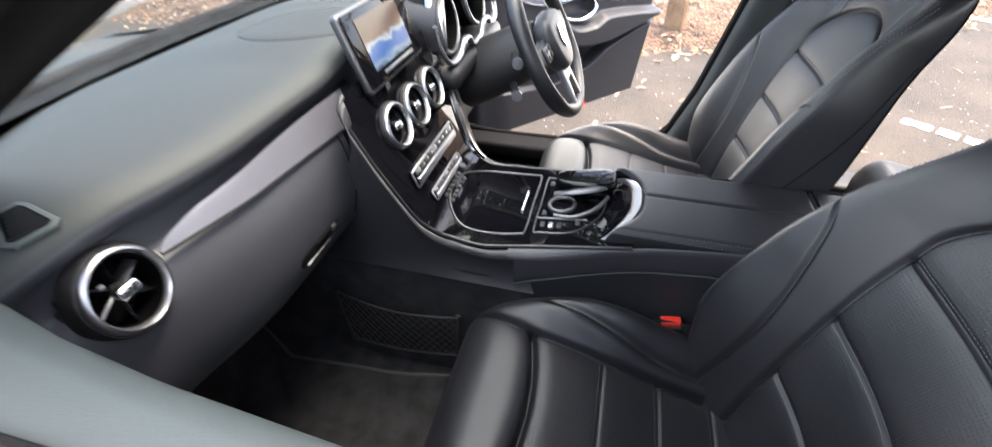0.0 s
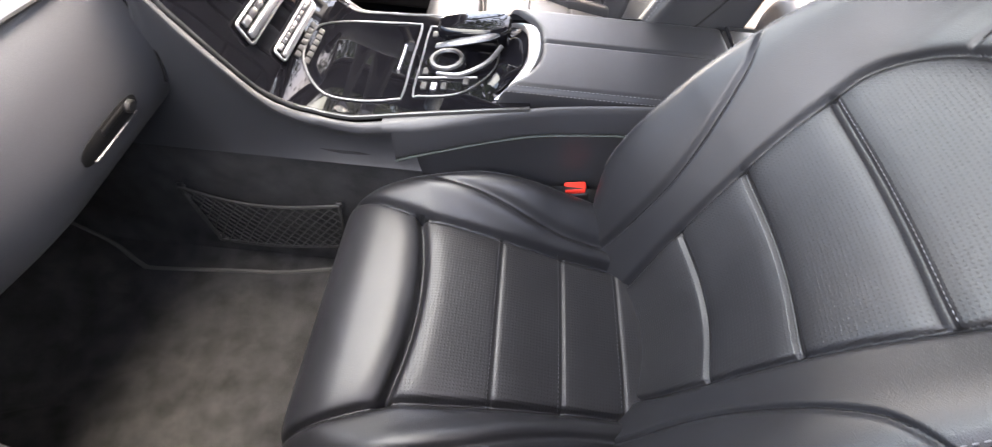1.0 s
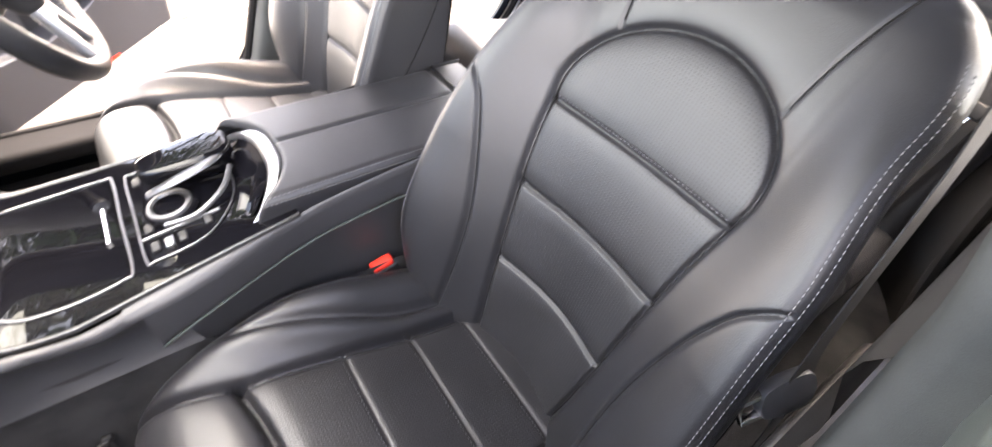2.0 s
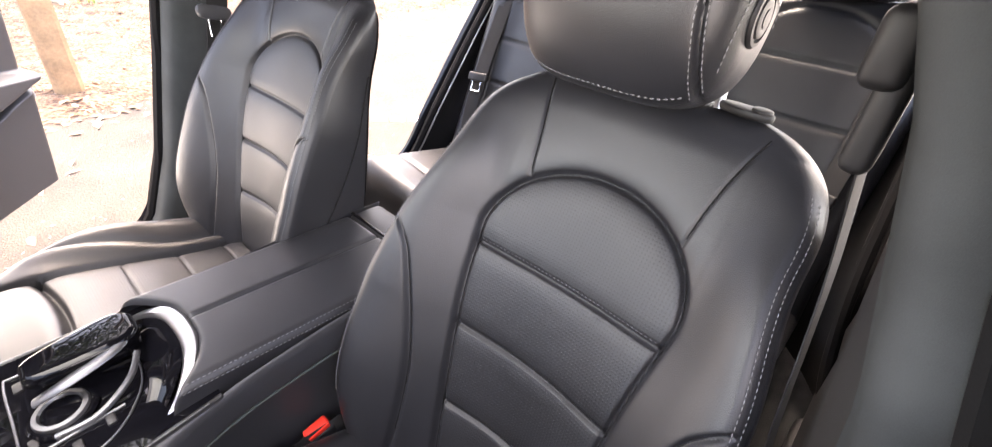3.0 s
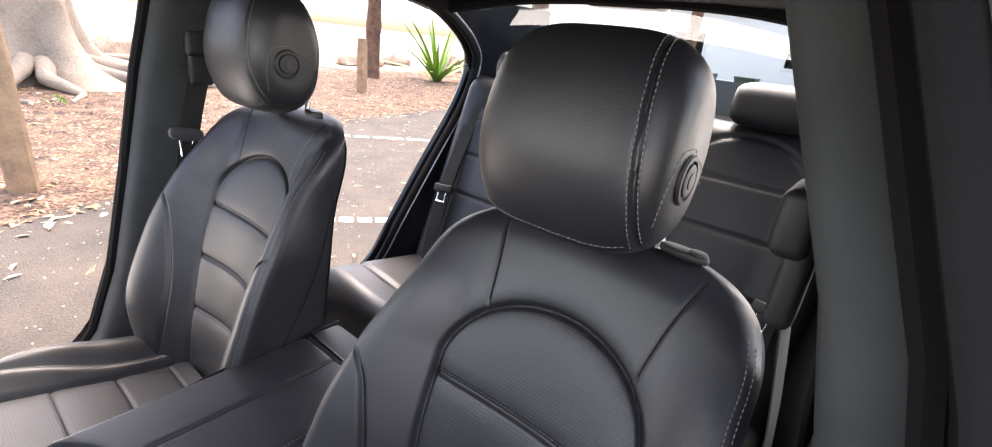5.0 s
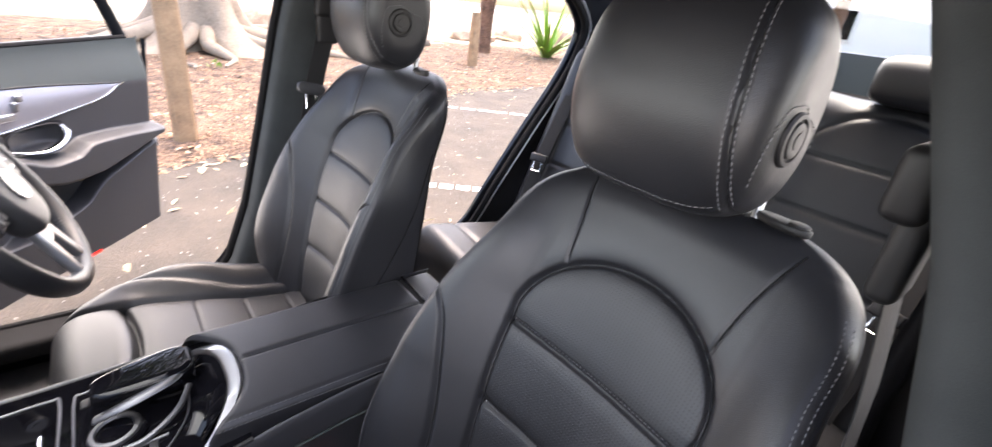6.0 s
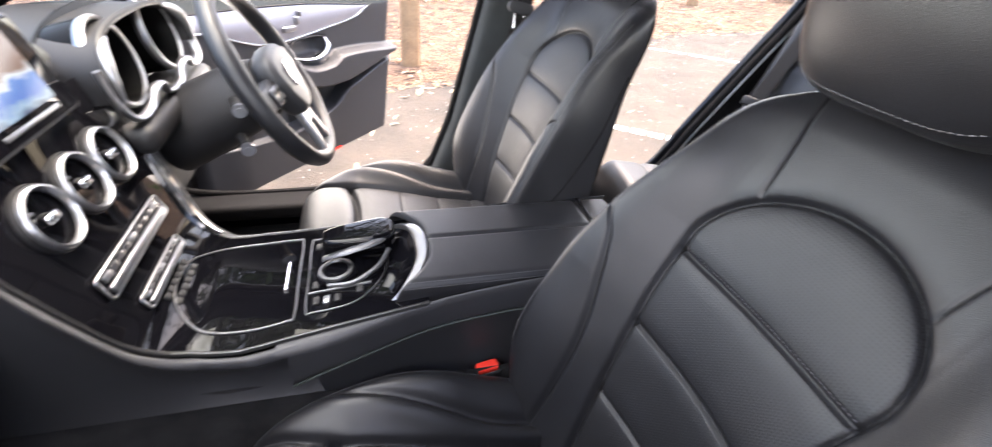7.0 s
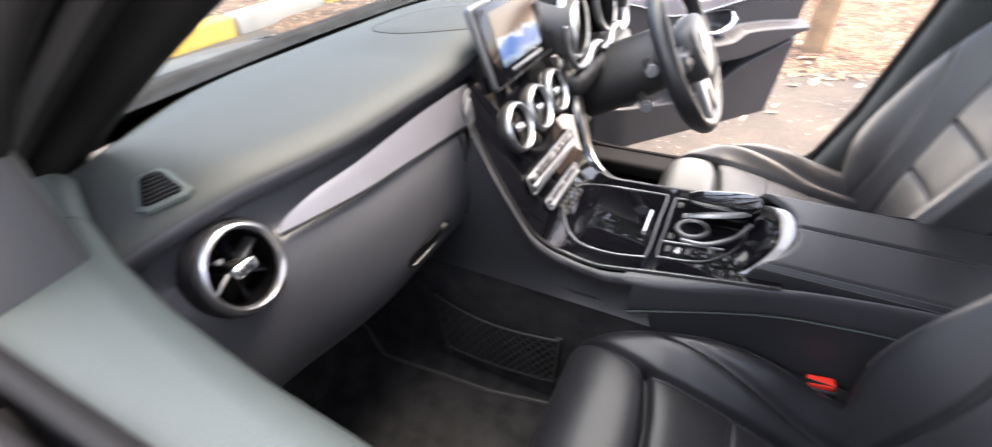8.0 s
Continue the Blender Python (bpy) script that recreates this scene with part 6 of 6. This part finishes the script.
def rear_belt(sg):
    b = thing("seat_belt", (1.2, sg * 0.5, 0.5), "black rear seat belt hanging beside the bench", "seat belt", "seat belts")
    pts = spline([(1.36, sg * 0.50, 1.11), (1.26, sg * 0.525, 1.03), (1.17, sg * 0.53, 0.86), (1.085, sg * 0.525, 0.66), (1.03, sg * 0.51, 0.475)], 8)
    part("webbing", ribbon(pts, [(0.35, -sg * 0.9, 0.1)] * len(pts), 0.046), BELT, b, "black belt webbing")
    m = axes((1.098, sg * 0.520, 0.745), (0.3, -sg * 0.9, 0), (0.4, 0, 0.9))
    part("tongue_grip", rbox(None, (0.064, 0.028, 0.016), 0.004, 3, m), HARD, b)
    part("tongue", tube([m @ Vector(p) for p in ((-0.014, -0.01, 0.0), (-0.014, -0.045, 0.0), (0.014, -0.045, 0.0), (0.014, -0.01, 0.0))], 0.004, 6, True, 0.4), CHROME, b, "chrome belt tongue")
    return b


rear_belt(1)
rear_belt(-1)

# ---- outside: ground, planting and distance ----
ground = single("ground", sheet(lambda x, y: (x, y, 0.0), [-400, -60, -20, -8, -4, 0, 4, 8, 20, 60, 400], [-400, -60, -20, -8, -4, 0, 4, 8, 20, 60, 400]), ASPHALT, "worn grey-brown asphalt car park with dry leaves", "ground", kind="structure")


def bed_edge(x):
    """The near edge of the mulch bed."""
    return straight(x, ((-40, 2.2), (-3, 2.75), (0.1, 3.0), (0.9, 3.22), (2.2, 4.0), (3.9, 5.3), (6.2, 5.75), (40, 7.0)))


def bed_height(x, y):
    d = y - bed_edge(x)
    return 0.002 + 0.035 * ease(0.0, 0.25, d) + 0.02 * noise.noise((x * 1.3, y * 1.3, 3)) * ease(0, 0.4, d) + 0.012 * noise.noise((x * 7, y * 7, 1)) * ease(0, 0.2, d)


bed = single("mulch_bed", sheet(lambda x, v: (x, bed_edge(x) + 0.06 * noise.noise((x * 3, 0, 7)) + 9.0 * v ** 1.6, bed_height(x, bed_edge(x) + 9.0 * v ** 1.6)), lin(-14, 20, 260), lin(0, 1, 70)), MULCHBED, "bark mulch bed under the trees", "mulch", kind="structure")
clearing = single("clearing", sheet(lambda x, y: (x, y, 0.03 + 0.05 * ease(11, 16, y)), lin(-60, 80, 20), lin(11.4, 90, 20)), DUST, "pale sunlit dry ground beyond the bed", "ground", kind="structure")


def litter(name, count, place, shape, mat, label, category):
    """One object of many small flat pieces strewn about."""
    rng = random.Random(name)
    verts, faces = [], []
    for _ in range(count):
        x, y, z = place(rng)
        l, w, h = shape(rng)
        a, tx, ty = rng.uniform(0, 6.28), rng.uniform(-0.35, 0.35), rng.uniform(-0.35, 0.35)
        m = Matrix.Translation((x, y, z + 0.3 * w)) @ Euler((tx, ty, a)).to_matrix().to_4x4()
        k = len(verts)
        bend = rng.uniform(-0.2, 0.2) * l
        for p in ((-l, 0, 0), (-l * 0.3, w, bend), (l * 0.5, w * 0.8, bend), (l, 0, 0), (l * 0.4, -w, bend), (-l * 0.4, -w * 0.8, bend), (0, 0, h)):
            verts.append(tuple(m @ Vector(p)))
        faces += [(k + i, k + (i + 1) % 6, k + 6) for i in range(6)]
    me = bpy.data.meshes.new(name)
    me.from_pydata(verts, [], faces)
    me.update()
    return single(name, me, mat, label, category, kind="stuff")


def bed_place(near, far):
    def f(r):
        x = r.uniform(-6, 12)
        y = bed_edge(x) + near + (far - near) * r.random() ** 1.5
        return x, y, bed_height(x, y)
    return f


litter("bark_chips", 16000, bed_place(-0.15, 7.5), lambda r: (r.uniform(0.012, 0.04), r.uniform(0.005, 0.014), r.uniform(0.003, 0.008)), CHIP, "loose brown bark chips", "bark chips")
litter("dry_leaves", 2600, bed_place(-0.3, 7.5), lambda r: (r.uniform(0.02, 0.05), r.uniform(0.008, 0.02), 0.004), LEAF, "pale dry leaves on the mulch", "leaves")
litter("fallen_leaves", 260, lambda r: (r.uniform(-3, 7), r.uniform(0.9, 5.0), 0.002), lambda r: (r.uniform(0.02, 0.055), r.uniform(0.007, 0.018), 0.004), LEAF, "scattered dry leaves on the asphalt", "leaves")
litter("grit", 1100, lambda r: (r.uniform(-2, 5), r.uniform(0.9, 4.0), 0.0), lambda r: (r.uniform(0.003, 0.008), r.uniform(0.003, 0.006), 0.004), CONCRETE, "pale grit on the asphalt", "grit")


def stripe(a, b, w):
    """A worn painted line between two places on the ground."""
    a, b = Vector(a), Vector(b)
    d = (b - a).normalized()
    s = Vector((-d.y, d.x))
    n = 40
    def f(t, v):
        p = a.lerp(b, t) + s * (v - 0.5) * (w + 0.03 * noise.noise((t * 30, v * 3, a.x)))
        return (p.x, p.y, 0.004)
    rng = random.Random(5)
    gone = {i for i in range(n) if rng.random() < 0.12}
    return single("parking_line", sheet(f, lin(0, 1, n), lin(0, 1, 4), lambda t, v: int(t * n) not in gone), LINE, "worn white painted parking line", "road marking", "parking lines", "structure")


stripe((2.9, 4.55), (4.3, 3.55), 0.09)
stripe((1.55, 2.15), (2.3, 1.6), 0.09)
stripe((2.3, 1.6), (2.9, 1.75), 0.09)


def post(x, y, h, w, lean=(0, 0)):
    p = thing("timber_post", (x, y, 0), "square weathered timber bollard post", "post", "timber posts")
    rings = []
    for k in lin(0, 1, 8):
        z = -0.1 + (h + 0.1) * k
        ww = w * (1 - 0.04 * k) * (0.86 if k == 1 else 1)
        c = Vector((x + lean[0] * z, y + lean[1] * z, z))
        ring = []
        for i in range(16):
            t = 2 * math.pi * (i + 0.5) / 16
            cx, cy = math.cos(t), math.sin(t)
            q = 1 / max(abs(cx), abs(cy)) ** 0.85
            ring.append(c + Vector((cx * q * ww / 2, cy * q * ww / 2, 0)) + Vector((1, 1, 0)) * 0.004 * noise.noise((i, z * 4, x)))
        rings.append(ring)
    part("shaft", loft(rings), POSTWOOD, p)
    return p


post(0.345, 3.47, 1.25, 0.155)
post(5.80, 7.53, 1.02, 0.17)
post(10.1, 8.77, 1.1, 0.17)
post(14.5, 10.6, 1.1, 0.17)


def big_tree(x, y, r, h):
    t = thing("fig_tree", (x, y, 0), "large pale fig tree with buttress roots spreading over the mulch", "tree")

    def trunk(a, v):
        z = h * v ** 1.7
        flare = 1 + 1.5 * math.exp(-z / 0.30)
        lobes = 1 + (0.32 * math.exp(-z / 0.5) + 0.07) * math.sin(5 * a + 0.6) + 0.10 * math.exp(-z / 0.6) * math.sin(9 * a + 1.7)
        rr = r * flare * lobes * (1 - 0.25 * v)
        return (x + rr * math.cos(a), y + rr * math.sin(a), -0.05 + z)
    part("trunk", sheet(trunk, lin(0, 2 * math.pi, 81)[:-1], lin(0, 1, 40), None, None, True), BARK, t, "pale grey buttressed trunk")
    rng = random.Random(11)
    for i in range(13):
        a = 2 * math.pi * i / 13 + rng.uniform(-0.2, 0.2)
        pts = []
        l = rng.uniform(1.3, 2.6)
        for k in lin(0, 1, 9):
            d = r * 1.1 + l * k
            aa = a + 0.10 * k * rng.uniform(-1, 1) + 0.07 * math.sin(k * 5 + i)
            pts.append((x + d * math.cos(aa), y + d * math.sin(aa), 0.30 * (1 - k) ** 2 + 0.02 + 0.03 * math.sin(k * 5 + i)))
        part("root", tube(spline(pts, 3), [0.11 * (1 - q) + 0.015 for q in lin(0, 1, 25)], 9), BARK, t)
    for i in range(5):
        a = i * 1.3
        part("limb", tube(spline([(x, y, h * 0.9), (x + 0.8 * math.cos(a), y + 0.8 * math.sin(a), h * 1.15), (x + 2.6 * math.cos(a), y + 2.6 * math.sin(a), h * 1.5)], 5), [0.3 - 0.02 * k for k in range(11)], 10), BARK, t)
    crown(t, (x, y + 1.6, h * 2.3), (3.2, 2.6, 1.8), 1100, 0.22)
    return t


def crown(parent, c, size, count, leaf_size, mat=None):
    rng = random.Random(int(c[0] * 10 + c[1]))
    clumps = [(Vector((rng.gauss(0, 0.45), rng.gauss(0, 0.45), rng.gauss(0, 0.45))), rng.uniform(0.15, 0.4)) for _ in range(26)]
    verts, faces = [], []
    for _ in range(count):
        q, s = rng.choice(clumps)
        p = q + Vector((rng.gauss(0, s), rng.gauss(0, s), rng.gauss(0, s * 0.7)))
        p = Vector((c[0] + p.x * size[0], c[1] + p.y * size[1], c[2] + p.z * size[2]))
        m = Matrix.Translation(p) @ Euler((rng.uniform(0, 6), rng.uniform(0, 6), rng.uniform(0, 6))).to_matrix().to_4x4()
        l = leaf_size * rng.uniform(0.6, 1.3)
        k = len(verts)
        for v in ((-l, 0, 0), (0, l * 0.35, l * 0.1), (l, 0, 0), (0, -l * 0.35, l * 0.1)):
            verts.append(tuple(m @ Vector(v)))
        faces.append((k, k + 1, k + 2, k + 3))
    me = bpy.data.meshes.new("crown")
    me.from_pydata(verts, [], faces)
    return part("crown", me, mat or FOLIAGE, parent, "uneven green leaf crown")


big_tree(1.30, 8.9, 0.55, 4.2)


def slim_tree(x, y, r, h, name, label):
    t = thing(name, (x, y, 0), label, "tree")
    pts = [(x + 0.08 * math.sin(k * 4), y + 0.06 * math.cos(k * 3), -0.1 + h * k) for k in lin(0, 1, 14)]
    part("trunk", tube(pts, [r * (1 - 0.35 * k) * (1 + 0.25 * math.exp(-k * 14) + 0.12 * noise.noise((k * 14, x, 0))) for k in lin(0, 1, 14)], 14), REDBARK, t)
    for i in range(4):
        a = i * 1.7
        part("limb", tube([(pts[-1][0], pts[-1][1], h * 0.92), (x + 1.2 * math.cos(a), y + 1.2 * math.sin(a), h * 1.2)], [r * 0.5, r * 0.2], 8), REDBARK, t)
    crown(t, (x, y, h * 1.25), (2.6, 2.6, 1.5), 1800, 0.15)
    return t


slim_tree(7.75, 9.85, 0.20, 4.6, "paperbark_tree", "slim reddish rough-barked tree trunk with a leafy crown")
# unseen tree, added so that its crowns mirror in the gloss console deck
t = slim_tree(-3.4, 8.6, 0.22, 4.8, "shade_tree", "unseen leafy tree added for reflections in the gloss console deck")
crown(t, (-3.4, 8.2, 7.8), (3.2, 2.8, 2.2), 3400, 0.22)
slim_tree(12.5, 8.3, 0.30, 4.8, "paperbark_tree", "rough brown tree trunk behind the car with leafy crown")


def boulder(x, y, s, seed):
    bm = bmesh.new()
    bmesh.ops.create_icosphere(bm, subdivisions=3, radius=1.0)
    for v in bm.verts:
        d = v.co.normalized()
        k = 1 + 0.28 * noise.noise(d * 1.6 + Vector((seed, 0, 0))) + 0.1 * noise.noise(d * 4 + Vector((0, seed, 0)))
        v.co = Vector((math.copysign(abs(d.x) ** 0.75, d.x) * s[0], math.copysign(abs(d.y) ** 0.75, d.y) * s[1], math.copysign(abs(d.z) ** 0.75, d.z) * s[2])) * k + Vector((x, y, s[2] * 0.7))
    return single("boulder", bm, ROCK, "rounded orange-brown sandstone boulder", "rock", "boulders")


for i, (x, y, s) in enumerate(((2.0, 13.2, (0.45, 0.35, 0.28)), (3.4, 13.3, (0.65, 0.4, 0.28)), (5.6, 12.6, (0.75, 0.45, 0.42)), (9.6, 13.0, (0.8, 0.45, 0.28)), (11.6, 13.6, (0.5, 0.4, 0.3)), (12.9, 12.2, (0.45, 0.4, 0.4)), (7.6, 14.0, (0.6, 0.4, 0.25)))):
    boulder(x, y, s, i * 3.7)
edging = single("log_edging", tube(spline([(2.6, 11.2, 0.12), (4.0, 11.0, 0.13), (5.4, 10.9, 0.12), (6.6, 10.6, 0.11)], 6), 0.11, 10), BARK, "fallen pale log edging the bed", "log")


def spiky_plant(x, y):
    p = thing("spiky_plant", (x, y, 0), "bright green strap-leaved plant beside a post", "plant")
    rng = random.Random(3)
    for i in range(46):
        a, up = rng.uniform(0, 6.28), rng.uniform(0.45, 1.35)
        l = rng.uniform(1.4, 2.3)
        rings = []
        for k in lin(0, 1, 7):
            r = l * k * math.cos(up) * (1 + 0.3 * k)
            z = l * k * math.sin(up) - 0.35 * l * k * k * math.cos(up)
            w = 0.05 * (1 - k ** 2) + 0.003
            c, s = math.cos(a), math.sin(a)
            rings.append([(x + r * c - s * w, y + r * s + c * w, z), (x + r * c, y + r * s, z + 0.012), (x + r * c + s * w, y + r * s - c * w, z), (x + r * c, y + r * s, z - 0.004)])
        part("blade", loft(rings), BLADE, p)
    return p


spiky_plant(9.5, 9.3)
# small weeds in the mulch
rng = random.Random(8)
for i in range(5):
    x, y = rng.uniform(0.9, 3.5), rng.uniform(6.0, 8.6)
    w = thing("weed", (x, y, bed_height(x, y)), "small yellow-green weed in the mulch", "plant", "weeds")
    crown(w, (x, y, bed_height(x, y) + 0.05), (0.05, 0.05, 0.05), 22, 0.028, BLADE)

# kerb and planting in front of the car
kerb = thing("painted_kerb", (-4.5, 1.0, 0), "concrete kerb with worn yellow paint in front of the car", "kerb", kind="structure")
for i in range(14):
    y0 = -6.0 + i * 1.2
    part("kerb_stone", rbox((-4.55, y0 + 0.58, 0.08), (0.20, 1.16, 0.20), 0.03, 3), YELLOW if i % 4 != 3 else CONCRETE, kerb)
single("front_bed", sheet(lambda x, y: (x, y, 0.10 + 0.03 * noise.noise((x, y, 2))), lin(-30, -4.64, 40), lin(-16, 14, 50)), MULCHBED, "dark mulch bed beyond the kerb", "mulch", kind="structure")
litter("leaf_litter", 1500, lambda r: (-4.7 - 8 * r.random() ** 1.5, r.uniform(-3, 9), 0.12), lambda r: (r.uniform(0.03, 0.07), r.uniform(0.01, 0.03), 0.005), LEAF, "dry leaves on the front bed", "leaves")

# house, bins and lamp post seen through the rear window


def house():
    h = thing("house", (24, 9, 0), "white rendered house with a tiled roof and dark windows", "house")
    part("wall", rbox((26, 9.5, 1.9), (8, 20, 3.8), 0.05), RENDERED, h)
    bm = loft([[(21.5, y, 3.75), (26, y, 6.0), (30.5, y, 3.75), (30.5, y, 3.65), (21.5, y, 3.65)] for y in (-1.2, 20.2)])
    part("roof", bm, ROOFING, h)
    for y in (2.5, 7.0, 12.0, 16.0):
        w = part("window", rbox((21.99, y, 2.0), (0.08, 1.5, 1.2), 0.02), RENDERED, h)
        part("pane", rbox((21.94, y, 2.0), (0.03, 1.3, 1.0), 0.01), PIANO, w)
    return h


house()
for i, y in enumerate((4.35, 5.35, 6.3, 3.1)):
    b = thing("wheelie_bin", (16.5, y, 0), "dark green wheeled rubbish bin", "bin", "wheelie bins")
    part("bin_body", loft([[(16.5 + sx * w, y + sy * w, z) for sx, sy in ((-1, -1), (1, -1), (1, 1), (-1, 1))] for w, z in ((0.23, 0.05), (0.29, 1.0))]), BINGREEN, b)
    part("bin_lid", rbox((16.5, y, 1.03), (0.66, 0.62, 0.07), 0.02), BINGREEN, b)
    for sg in (-1, 1):
        part("bin_wheel", turned([(0.1, -0.03), (0.1, 0.03), (0.02, 0.03)], 16, Matrix.Translation((16.78, y + sg * 0.22, 0.1)) @ Matrix.Rotation(math.pi / 2, 4, "X")), RUBBER, b)
lamp = thing("lamp_post", (15.5, 5.5, 0), "slim galvanised lamp post", "lamp post")
part("pole", tube([(15.5, 5.5, 0), (15.5, 5.5, 5.5)], [0.06, 0.04], 12), STEEL, lamp)
part("lamp_head", rbox((15.2, 5.5, 5.5), (0.6, 0.2, 0.1), 0.03), STEEL, lamp)
slim_tree(11.0, 3.2, 0.16, 3.4, "street_tree", "leafy tree hanging over the view behind the car")
